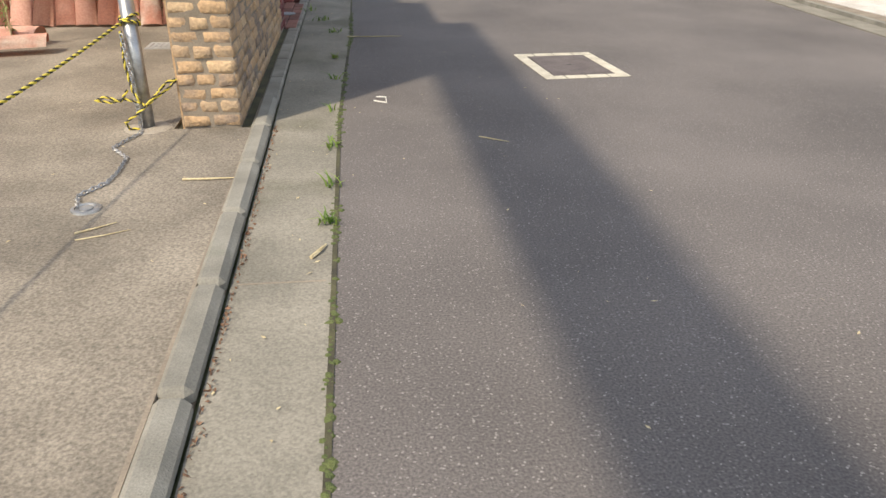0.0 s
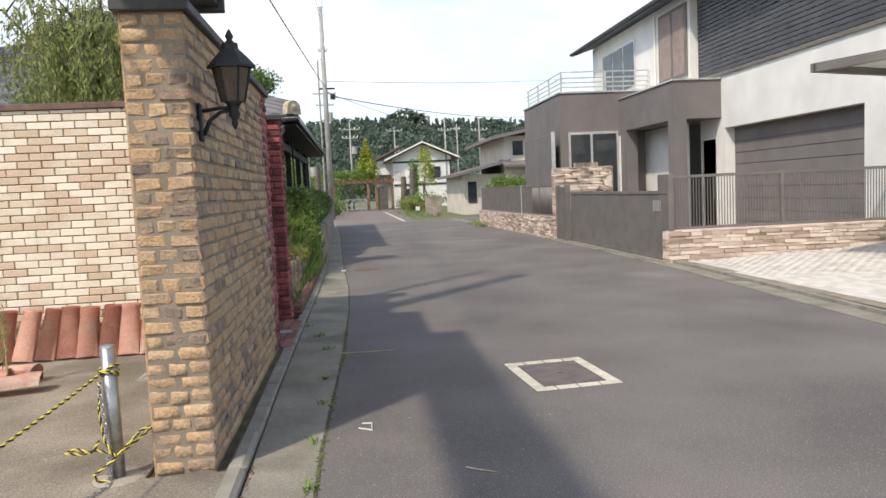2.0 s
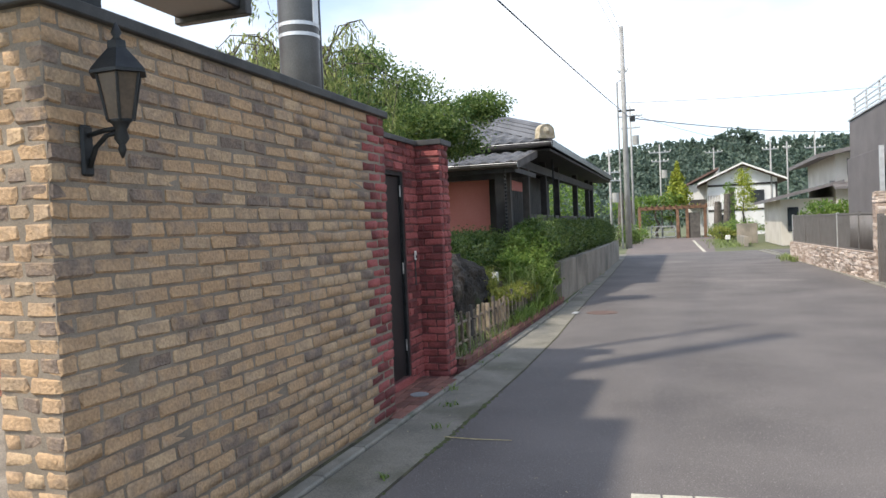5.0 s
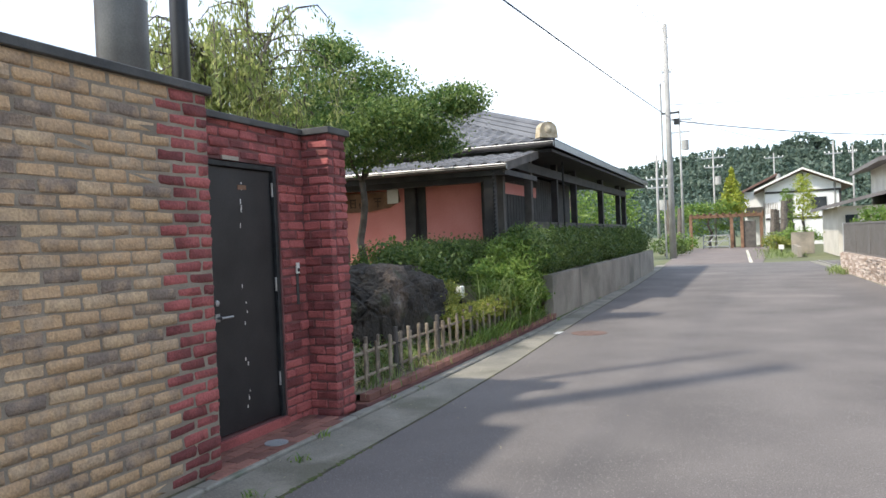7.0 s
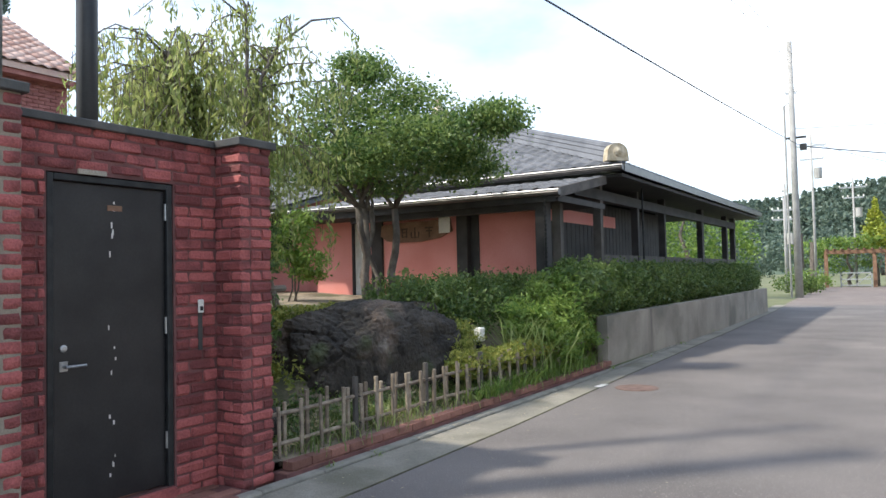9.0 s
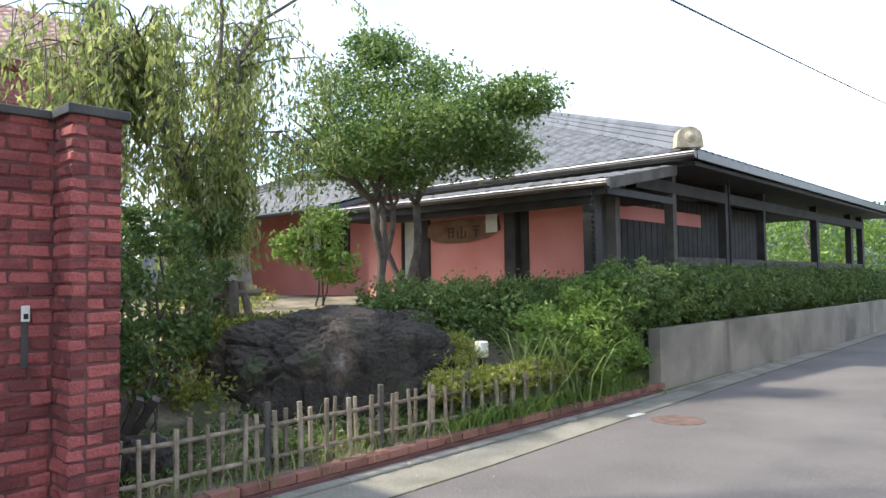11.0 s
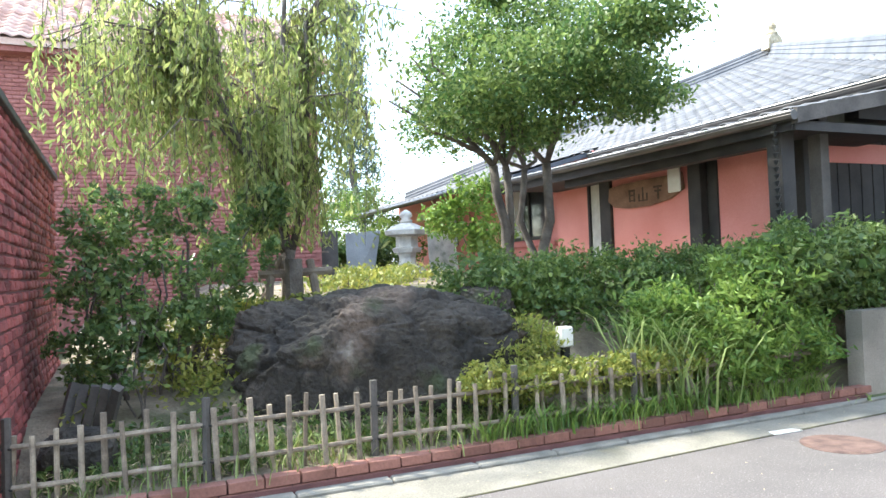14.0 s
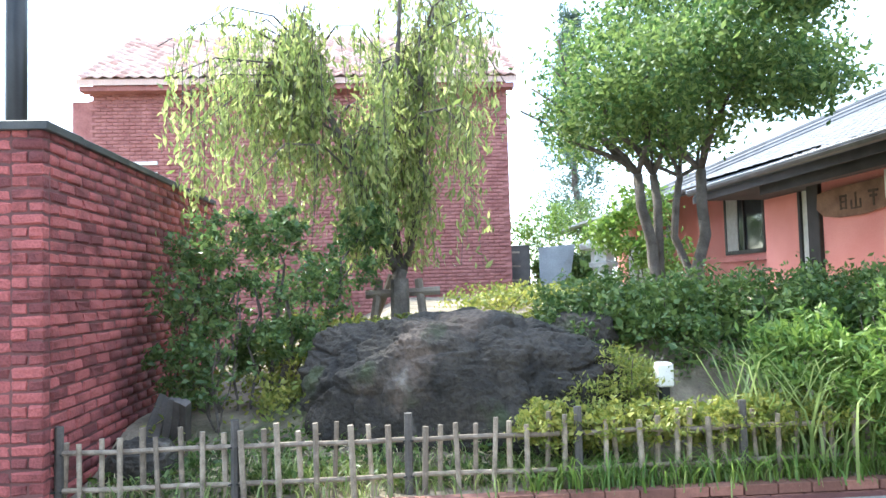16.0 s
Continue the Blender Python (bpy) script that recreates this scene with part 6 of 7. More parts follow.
# ---- beyond the junction ----
def utility_pole(label, x, y, h, arms, r=0.15, group="utility poles"):
    p = thing("utility_pole", label, "utility pole", group, at=(x, y, 0))
    part("pole", tubes(([(0, 0, -0.3), (0, 0, h)], [r, r * 0.62]), n=12), M_POLE, p, smooth=True)
    for z, w in arms:
        part("cross_arm", boxes((-w, w, -0.04, 0.04, z - 0.05, z + 0.05)), M_STEEL, p)
        for s in (-w, -w / 2, w / 2, w):
            part("insulator", lathe(bmesh.new(), [(0.04, 0.05), (0.06, 0.12), (0.03, 0.2)], (s, 0, z), 6), M_WHITE, p)
    return p


pole = utility_pole("tall pale concrete utility pole at the lane edge", -1.05, 46.0, 12.8, [(10.2, 0.25)], 0.19)
part("pipe", tubes(([(-0.35, 0, 0.0), (-0.35, 0, 9.6), (0, 0, 9.8)], 0.05), n=6), M_POLE, pole)
part("bracket", boxes((-0.3, 0.6, -0.05, 0.05, 7.9, 8.0), (0.3, 0.6, -0.15, 0.15, 7.3, 7.6)), M_IRON, pole)
for x, y, h, arms in ((-1.6, 60, 10.4, [(9.6, 0.9), (8.7, 0.7)]), (0.2, 70, 8.3, [(7.6, 0.9), (6.8, 0.7)]), (-3.3, 60, 7.2, [(6.7, 0.2)]), (-3.0, 57, 6.0, [(5.2, 0.7), (4.6, 0.7)]), (9.2, 70, 8.2, [(7.2, 0.6)]), (13.4, 75, 9.0, [(7.5, 0.8)]), (11.5, 78, 8.5, [(7.9, 0.3)]), (5.5, 90, 9.5, [(9.0, 0.9)])):
    up = utility_pole("distant grey utility pole with cross arms", x, y, h, arms, 0.10)
    if arms[0][1] > 0.6:
        part("transformer", lathe(bmesh.new(), [(0.25, h - 3.0), (0.25, h - 2.3)], (0.35, 0, 0), 10), M_POLE, up)


def wire(label, a, b, sag, r):
    a, b = Vector(a), Vector(b)
    pts = [a.lerp(b, i / 24) - Vector((0, 0, sag * 4 * (i / 24) * (1 - i / 24))) for i in range(25)]
    return solid("power_line", tubes((pts, r), n=5), M_IRON, label, "power line", "power lines")


wire("black power line running above the lane edge", (-0.7, 46, 7.5), (-1.75, -14, 4.55), 0.25, 0.017)
wire("thin grey wire to the pole top", (-0.8, 46, 11.9), (0.1, -14, 3.9 + 1.2), 0.1, 0.007)
wire("thin grey wire to the pole top", (-1.0, 46, 11.7), (-0.25, -14, 3.9 + 1.1), 0.1, 0.007)
wire("black power line crossing to the far houses", (-0.7, 46, 7.5), (22, 90, 10.2), 0.5, 0.03)
wire("thin grey line crossing above the far houses", (-1.0, 46, 8.4), (30, 80, 13.5), 0.4, 0.015)
wire("power line between far poles", (-1.6, 60, 9.8), (9.2, 70, 7.4), 0.3, 0.018)

wh = thing("white_house", "white gabled house with dark timber framing and brown roof", "house", at=(6.9, 73, 0))
wm = Matrix.Translation((-6.9, -73, 0))
bm = bmesh.new()
prof = [(4.1, 0.0), (9.65, 0.0), (9.65, 4.75), (6.9, 5.95), (4.1, 4.72)]
f = bm.faces.new([bm.verts.new((x, 70.0, z)) for x, z in prof])
g = bmesh.ops.extrude_face_region(bm, geom=[f])
for v in [v for v in g["geom"] if isinstance(v, bmesh.types.BMVert)]:
    v.co.y += 8
bmesh.ops.recalc_face_normals(bm, faces=bm.faces)
part("wall", bm, M_HWHITE, wh, m=wm)
part("roof", slab([(6.9, 69.2, 6.2), (10.35, 69.2, 4.66), (10.35, 78.5, 4.66), (6.9, 78.5, 6.2)], 0.2, slab([(6.9, 69.2, 6.2), (6.9, 78.5, 6.2), (3.3, 78.5, 4.6), (3.3, 69.2, 4.6)], 0.2)), M_RUST, wh, "brown tiled roof", m=wm)
part("barge_board", slab([(6.9, 69.15, 6.22), (10.38, 69.15, 4.66), (10.38, 69.22, 4.66), (6.9, 69.22, 6.22)], 0.16, slab([(6.9, 69.15, 6.22), (6.9, 69.22, 6.22), (3.27, 69.22, 4.6), (3.27, 69.15, 4.6)], 0.16)), M_WHITE, wh, "white barge boards", m=wm)
part("timber", boxes((6.82, 6.98, 69.93, 70.0, 4.4, 5.8), (4.1, 9.65, 69.93, 70.0, 4.25, 4.42), (4.1, 9.65, 69.93, 70.0, 2.1, 2.26), (6.85, 6.97, 69.93, 70.0, 0.0, 2.1), (9.5, 9.65, 69.93, 70.0, 0.0, 4.25)), M_DARKWOOD, wh, m=wm)
for w in ((7.5, 8.6, 69.92, 70.0, 2.7, 3.8), (4.8, 6.2, 69.92, 70.0, 0.5, 1.8)):
    part("window", boxes(w), M_GLASSDARK, wh, m=wm)
part("rear_roof", slab([(5.2, 73.5, 6.2), (5.2, 79, 6.2), (2.2, 79, 4.75), (2.2, 73.5, 4.75)], 0.2), M_RUST, wh, "brown tiled roof of the rear wing", m=wm)
part("rear_wall", boxes((2.5, 4.1, 74.0, 78.5, 0, 4.7)), M_HWHITE, wh, m=wm)
part("balcony", boxes((2.6, 4.0, 72.8, 74.0, 2.5, 3.3)), M_GREYWOOD, wh, m=wm)

ch = thing("cream_house", "cream two-storey house with shallow grey roof", "house", at=(11, 45, 0))
cm = Matrix.Translation((-11, -45, 0))
part("wall", boxes((9.0, 16, 42, 50, 0, 4.4)), mat("cream_siding", (0.55, 0.50, 0.42), (0.66, 0.61, 0.53), 0.85, 1.0, 40, 0.1), ch, m=cm)
part("wall", boxes((6.6, 9.0, 42.5, 50, 0, 2.3)), bpy.data.materials["cream_siding"], ch, m=cm)
part("roof", slab([(8.1, 41.2, 4.35), (16.5, 41.2, 5.9), (16.5, 51, 5.9), (8.1, 51, 4.35)], 0.18), M_HGREY, ch, m=cm)
part("roof", slab([(6.0, 41.6, 2.35), (9.3, 41.6, 3.1), (9.3, 50, 3.1), (6.0, 50, 2.35)], 0.15), M_HGREY, ch, m=cm)
part("roof", slab([(8.8, 41.0, 2.75), (16.5, 41.0, 2.75), (16.5, 42.4, 3.1), (8.8, 42.4, 3.1)], 0.12), M_HGREY, ch, m=cm)
part("window", boxes((9.5, 10.1, 41.95, 42.0, 3.3, 4.1)), M_GLASSDARK, ch, m=cm)
part("window", boxes((6.9, 7.4, 42.44, 42.5, 0.7, 1.9)), M_GLASSDARK, ch, m=cm)

pg = thing("garden_pergola", "brown timber pergola and gate at the end of the lane", "pergola", at=(1, 66, 0))
pm = Matrix.Translation((-1, -66, 0))
part("beam", boxes((-1.6, 3.9, 65.85, 66.15, 2.45, 2.68), (-1.6, 3.9, 67.85, 68.15, 2.45, 2.68)), M_LATTICE, pg, m=pm)
for k in range(12):
    part("rafter", boxes((-1.5 + 0.48 * k, -1.4 + 0.48 * k, 65.4, 68.6, 2.68, 2.80)), M_LATTICE, pg, m=pm)
for x in (-1.5, 1.55, 2.3, 3.7):
    part("post", boxes((x - 0.12, x + 0.12, 65.9, 66.1, 0, 2.45)), M_LATTICE, pg, m=pm)
part("gate_door", boxes((2.4, 3.3, 66.0, 66.06, 0, 2.1)), M_GREYWOOD, pg, m=pm)
for k in range(8):
    part("rail_post", boxes((4.0 + 0.12 * k, 4.05 + 0.12 * k, 65.95, 66.0, 2.5, 3.4)), M_BAMBOO, pg, m=pm)
mg = thing("metal_gate", "low grey metal gate across a path", "gate", at=(0.3, 65.5, 0))
part("frame", boxes((-0.9, 1.1, -0.03, 0.03, 1.0, 1.08), (-0.9, 1.1, -0.03, 0.03, 0.12, 0.2), (-0.9, -0.82, -0.03, 0.03, 0, 1.08), (1.02, 1.1, -0.03, 0.03, 0, 1.08), (-0.9, 1.1, -0.03, 0.03, 0.55, 0.62)), M_GREYPANEL, mg)
part("brace", tubes(([(-0.85, 0, 0.2), (0.1, 0, 1.0)], 0.03), ([(0.1, 0, 0.2), (1.05, 0, 1.0)], 0.03), n=5), M_GREYPANEL, mg)
for k, (x, y) in enumerate(((4.4, 62), (5.0, 60), (5.5, 63), (4.7, 66), (-2.2, 64), (-2.6, 60))):
    solid("log_post", tubes(([(x, y, 0), (x + 0.1, y, 2.8 + 0.5 * (k % 3))], [0.28, 0.2]), n=8), M_BARK, "dark upright log post beside the pergola", "post", "log posts")
bw2 = thing("block_wall", "low grey concrete block wall at the junction corner", "wall", at=(5.5, 48, 0))
part("wall", boxes((-0.6, 0.5, -0.1, 0.1, 0, 1.15)), M_CONC, bw2)
part("wall", boxes((-0.6, -0.4, -5.0, -0.1, 0, 0.5)), M_CONC, bw2)
bo = thing("bollard_sign", "small white marker beside the far lane", "marker", at=(4.4, 48, 0))
part("marker", boxes((-0.14, 0.14, -0.04, 0.04, 0.25, 0.5), bevel=0.02), M_WHITE, bo)
part("post", boxes((-0.03, 0.03, -0.03, 0.03, 0, 0.25)), M_IRON, bo)

tree("ginkgo_tree", "slim yellow green ginkgo tree at the end of the lane", (1.6, 70, 0), [((1.6, 70, 0), (1.6, 70, 6.0), 0.14, 0.03)], [(1.6, 70, 2.9 + 0.55 * k, 1.5 - 0.22 * k, 1.4 - 0.2 * k, 0.5) for k in range(7)], 420, 0.25, L_GINKGO, 0.6, 111, 24, 0.16)
tree("young_tree", "light green young tree before the white house", (6.6, 64, 0), [((6.6, 64, 0), (6.6, 64, 4.6), 0.08, 0.02)], [(6.6, 64, 2.4 + 0.6 * k, 0.9 - 0.1 * k, 0.9, 0.45) for k in range(5)], 260, 0.2, L_GINKGO, 0.5, 112, 16, 0.25)
tree("columnar_tree", "narrow green columnar conifer", (5.4, 62, 0), [((5.4, 62, 0), (5.4, 62, 3.6), 0.1, 0.03)], [(5.4, 62, 0.9 + 0.6 * k, 0.5, 0.5, 0.45) for k in range(6)], 300, 0.16, L_NANDINA, 0.4, 113, 24, 0.12)
tree("leafy_tree", "broad green garden tree over the pergola", (-0.2, 69, 0), [((-0.2, 69, 0), (-0.2, 69, 3.0), 0.15, 0.05)], [(-1.4, 69, 3.2, 1.6, 1.2, 0.7), (0.4, 69, 3.3, 1.5, 1.2, 0.7), (-2.8, 67, 2.8, 1.4, 1.2, 0.9), (-0.3, 70, 2.0, 2.0, 1, 0.9)], 700, 0.25, L_NANDINA, 0.5, 114, 30, 0.16)
tree("leafy_tree", "green tree behind the porch", (-6.0, 44, 0), [((-6, 44, 0), (-6, 44, 4.0), 0.2, 0.06)], [(-6, 44, 3.2, 2.2, 2.0, 1.7), (-4.2, 45, 2.6, 1.6, 1.5, 1.4), (-8, 46, 3.6, 2.2, 2.0, 1.9)], 1500, 0.22, L_NANDINA, 0.5, 115, 40, 0.16)
for k, (x, y, z, rx, rz) in enumerate(((-1.9, 50, 0.75, 1.0, 0.7), (-1.6, 55, 0.7, 1.0, 0.7), (4.3, 53, 0.6, 0.8, 0.5), (4.6, 58, 0.7, 1.0, 0.6), (5.6, 56, 0.8, 1.1, 0.7), (7.8, 50, 0.9, 1.2, 0.9), (8.6, 60, 0.9, 1.6, 0.9), (-4.5, 40, 0.8, 1.4, 0.8))):
    tree("roadside_shrub", "rounded roadside shrub near the junction", (x, y, 0), [((x, y, 0), (x, y, z), 0.05, 0.02)], [(x, y, z, rx, rx, rz), (x + rx * 0.6, y + 0.5, z * 0.8, rx * 0.7, rx * 0.7, rz * 0.7)], 600, 0.16, (L_HEDGE, L_NANDINA, L_YELLOW)[k % 3], 0.5, 120 + k, 30, 0.16, group="roadside shrubs")

# wooded hill
bm = bmesh.new()
rng = np.random.default_rng(66)


def hill_top(x):
    return 28.5 + 0.9 * math.sin(x * 0.037) + 0.6 * math.sin(x * 0.09 + 2) - max(0.0, -x - 15) * 0.09 - max(0.0, x - 15) * 0.06


rows = []
for i in range(61):
    x = -330 + 14 * i
    rows.append([bm.verts.new((x, 205 + 22 * j, -1 + hill_top(x) * min(1.0, (j / 5)) ** 1.3)) for j in range(7)])
for a, b in zip(rows, rows[1:]):
    for j in range(6):
        bm.faces.new((a[j], b[j], b[j + 1], a[j + 1]))
bmesh.ops.recalc_face_normals(bm, faces=bm.faces)
M_HILL = mat("wooded_hillside", (0.045, 0.075, 0.05), (0.09, 0.12, 0.075), 0.95, 0.05, 0.6, 0.5, depth=1.0)
setting("hill", bm, M_HILL, "long wooded hillside in the distance", smooth=True)
pts, dirs = [], []
for _ in range(5600):
    x, j = rng.uniform(-150, 220), 5.25 * rng.uniform(0.02, 1.0) ** 0.6
    y, z = 205 + 22 * j, -1 + hill_top(x) * min(1.0, j / 5) ** 1.3
    h, r = rng.uniform(4.5, 7.0), rng.uniform(1.1, 2.0)
    n = 44 if x < 110 else 16
    s = rng.uniform(0, 1, n)
    a = rng.uniform(0, math.tau, n)
    rr = r * (1.1 - s) ** 0.7 * rng.uniform(0.4, 1.1, n)
    pts.append(np.stack([x + rr * np.cos(a), y + rr * np.sin(a), z + s * h], 1))
# the wood's leaf colour carries the haze of the distance
wood = new("hill_trees", leaf_mesh("hill_trees", np.concatenate(pts), 1.7, L_HAZY_WOOD, 0.5, -0.4, 6))
tagged(wood, "dense woodland covering the far hill, haze put into its green", "woodland", kind="stuff")
tree("broad_tree", "broad tree standing above the far ridge", (24, 318, 26), [((24, 318, 26), (24, 318, 35), 0.8, 0.3)], [(24, 317, 34.8, 5, 4, 2.6), (29, 317, 33.6, 4, 3, 2.0), (18, 317, 33.4, 4, 3, 2.0)], 600, 1.2, L_HAZY_WOOD, 0.6, 131, 40, 0.15)
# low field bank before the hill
tree("tree_row", "row of dark trees below the hill", (0, 150, 0), [((x, 150, 0), (x, 150, 6), 0.3, 0.1) for x in range(-60, 100, 12)], [(x, 150 + 6 * math.sin(x), 2.8 + 1.0 * math.sin(x * 1.7), 7, 5, 3.2) for x in range(-70, 110, 7)], 700, 0.8, L_HAZY_WOOD, 0.6, 133, 40, 0.16)


# ---- fittings on the walls ----
door = thing("metal_door", "scuffed black metal door in a red brick wall, closed", "door", at=(RX - 0.05, (DY0 + DY1) / 2, DZ0))
hw, hh = (DY1 - DY0) / 2, DZ1 - DZ0
part("frame", boxes((-0.06, 0.035, -hw, -hw + 0.04, 0, hh), (-0.06, 0.035, hw - 0.04, hw, 0, hh), (-0.06, 0.035, -hw + 0.04, hw - 0.04, hh - 0.04, hh), bevel=0.004), M_IRON, door, "dark metal frame")
leaf = part("leaf", boxes((-0.04, 0.005, -hw + 0.042, hw - 0.042, 0.012, hh - 0.044), bevel=0.004), M_BLACK, door)
part("handle", tubes(([(0.005, -hw + 0.11, 0.86), (0.05, -hw + 0.11, 0.86)], 0.011), ([(0.05, -hw + 0.10, 0.86), (0.05, -hw + 0.225, 0.86)], 0.009), n=8), M_STEEL, leaf, "brushed steel lever handle")
part("escutcheon", boxes((0.004, 0.012, -hw + 0.085, -hw + 0.135, 0.83, 0.89), bevel=0.003), M_STEEL, leaf)
part("lock", lathe(bmesh.new(), [(0.022, 0.0), (0.022, 0.008), (0.012, 0.012)], (0, 0, 0), 12), M_STEEL, leaf, m=pose(0.005, -hw + 0.11, 0.965, 0, 90, 0))
part("name_plate", boxes((0.004, 0.009, -0.03, 0.07, hh - 0.20, hh - 0.165), bevel=0.002), M_LATTICE, leaf, "worn brown name plate")
rnd = random.Random(3)
for k in range(16):
    y, z = -0.01 + rnd.uniform(-0.03, 0.03), rnd.uniform(0.1, 1.85)
    part("scuff", boxes((0.0045, 0.0065, y, y + rnd.uniform(0.004, 0.012), z, z + rnd.uniform(0.01, 0.04))), M_WHITE, leaf)
for z in (0.25, 1.0, 1.75):
    part("hinge", tubes(([(0.02, hw - 0.045, z), (0.02, hw - 0.045, z + 0.11)], 0.009), n=8), M_STEEL, door)
part("lintel_patch", boxes((0.042, 0.056, -0.24, -0.06, hh + 0.005, hh + 0.035)), M_CONC, door, "pale cement patch")
bell = thing("door_bell", "small white wall bell push beside the door", "bell", at=(RX + 0.004, 9.84, 1.27))
part("plate", boxes((0, 0.012, -0.022, 0.022, -0.045, 0.045), bevel=0.003), M_WHITE, bell)
part("button", boxes((0.012, 0.018, -0.012, 0.012, -0.03, 0.0), bevel=0.002), M_IRON, bell)
part("stain", boxes((-0.002, 0.002, -0.02, 0.015, -0.30, -0.045)), M_CAP, bell)

# wall lantern on the yellow brick wall
wl_ = thing("wall_lantern", "black iron wall lantern with amber glass on a scrolled arm", "wall lamp", at=(WX, 5.40, 1.925))
wl_.scale = (1.15, 0.86, 0.86)
part("back_plate", boxes((0.0, 0.02, -0.035, 0.035, -0.16, 0.08), bevel=0.01), M_IRON, wl_)
part("arm", tubes(([(0.02, 0, 0.03), (0.09, 0, 0.045), (0.16, 0, 0.05)], 0.012), ([(0.02, 0, -0.12), (0.05, 0, -0.03), (0.10, 0, 0.02), (0.15, 0, 0.03)], 0.011), n=8), M_IRON, wl_, smooth=True)
part("stem", lathe(bmesh.new(), [(0.004, -0.09), (0.016, -0.05), (0.012, -0.03), (0.028, 0.0), (0.020, 0.04), (0.034, 0.07), (0.05, 0.085)], (0.165, 0, 0), 12), M_IRON, wl_, smooth=True)
part("glass", lathe(bmesh.new(), [(0.050, 0.085), (0.084, 0.295)], (0.165, 0, 0), 6), M_AMBER, wl_, "dim amber glass")
for k in range(6):
    a = k * math.tau / 6
    part("glazing_bar", tubes(([(0.165 + 0.052 * math.cos(a), 0.052 * math.sin(a), 0.083), (0.165 + 0.087 * math.cos(a), 0.087 * math.sin(a), 0.30)], 0.006), n=5), M_IRON, wl_)
part("roof", lathe(bmesh.new(), [(0.112, 0.29), (0.112, 0.305), (0.075, 0.36), (0.045, 0.40), (0.038, 0.41), (0.036, 0.445)], (0.165, 0, 0), 6), M_IRON, wl_)
part("finial", lathe(bmesh.new(), [(0.026, 0.445), (0.012, 0.465), (0.02, 0.485), (0.004, 0.53)], (0.165, 0, 0), 10), M_IRON, wl_, smooth=True)

# black gate canopy on top of the wall
canopy = thing("gate_canopy", "black box canopy over the driveway gate resting on the brick wall", "canopy", at=(-0.6, 5.4, H_WALL + 0.055))
cm2 = Matrix.Translation((0.6, -5.4, -H_WALL - 0.055))
part("support", boxes((-0.60, -0.38, 5.24, 5.42, H_WALL + 0.055, 2.83), (-0.58, -0.41, 5.47, 5.62, H_WALL + 0.055, 2.83), bevel=0.006), M_IRON, canopy, m=cm2)
part("beam", boxes((-0.83, -0.40, -1.5, 6.66, 2.82, 3.12), bevel=0.008), M_BLACK, canopy, "black painted box beam", m=cm2)
part("end_board", boxes((-0.86, -0.365, 6.66, 6.72, 2.79, 3.16), bevel=0.006), M_CAP, canopy, m=cm2)
part("top_plate", boxes((-0.88, -0.36, -1.5, 6.66, 3.12, 3.15)), M_CAP, canopy, m=cm2)
part("cable", tubes(([(-1.15, 4.6, 3.10), (-0.98, 5.1, 2.86), (-0.80, 5.4, 2.72), (-0.62, 5.5, 2.66)], 0.016), ([(-1.3, 4.7, 3.12), (-1.05, 5.2, 2.84), (-0.8, 5.5, 2.70), (-0.60, 5.55, 2.64)], 0.012), n=6), M_IRON, canopy, m=cm2, smooth=True)
for x, y in ((-0.83, 0.0), (-0.83, -1.4)):
    part("post", boxes((x, x + 0.2, y - 0.1, y + 0.1, 0.03, 2.82)), M_IRON, canopy, m=cm2)

# columns behind the wall
col = thing("flue_column", "thick grey metal flue with silver bands behind the wall", "column", at=(-1.115, 8.60, 0))
part("shaft", tubes(([(0, 0, 0), (0, 0, 7.0)], 0.172), n=28), M_FLUE, col, smooth=True)
for z in (3.19, 3.28):
    part("band", tubes(([(0, 0, z), (0, 0, z + 0.03)], 0.176), n=28), M_SILVER, col)
part("label", boxes((0.158, 0.178, -0.05, 0.03, 3.30, 3.55)), M_SILVER, col)
part("bolt", lathe(bmesh.new(), [(0.025, 0.0), (0.022, 0.01)], (0, 0, 0), 8), M_SILVER, col, m=pose(0.168, 0.0, 2.62, 0, 90, 0))
tp = thing("steel_post", "slim black steel post behind the wall", "post", at=(-1.473, 9.543, 0))
part("shaft", tubes(([(0, 0, 0), (0, 0, 7.0)], 0.075), n=14), M_BLACK, tp, smooth=True)

# ---- driveway clutter ----
bol = thing("bollard", "galvanised steel bollard post set in the driveway", "bollard", at=(-0.845, 5.23, 0.035))
part("pipe", tubes(([(0, 0, -0.05), (0.0, 0, 0.70)], 0.038), n=16), M_STEEL, bol, smooth=True)
part("cap", lathe(bmesh.new(), [(0.039, 0.70), (0.036, 0.712), (0.01, 0.718)], (0, 0, 0), 16), M_STEEL, bol)
part("foot", lathe(bmesh.new(), [(0.13, 0.0), (0.11, 0.006), (0.045, 0.01)], (0, 0, 0), 11), M_CONC, bol, "pale cement patch")


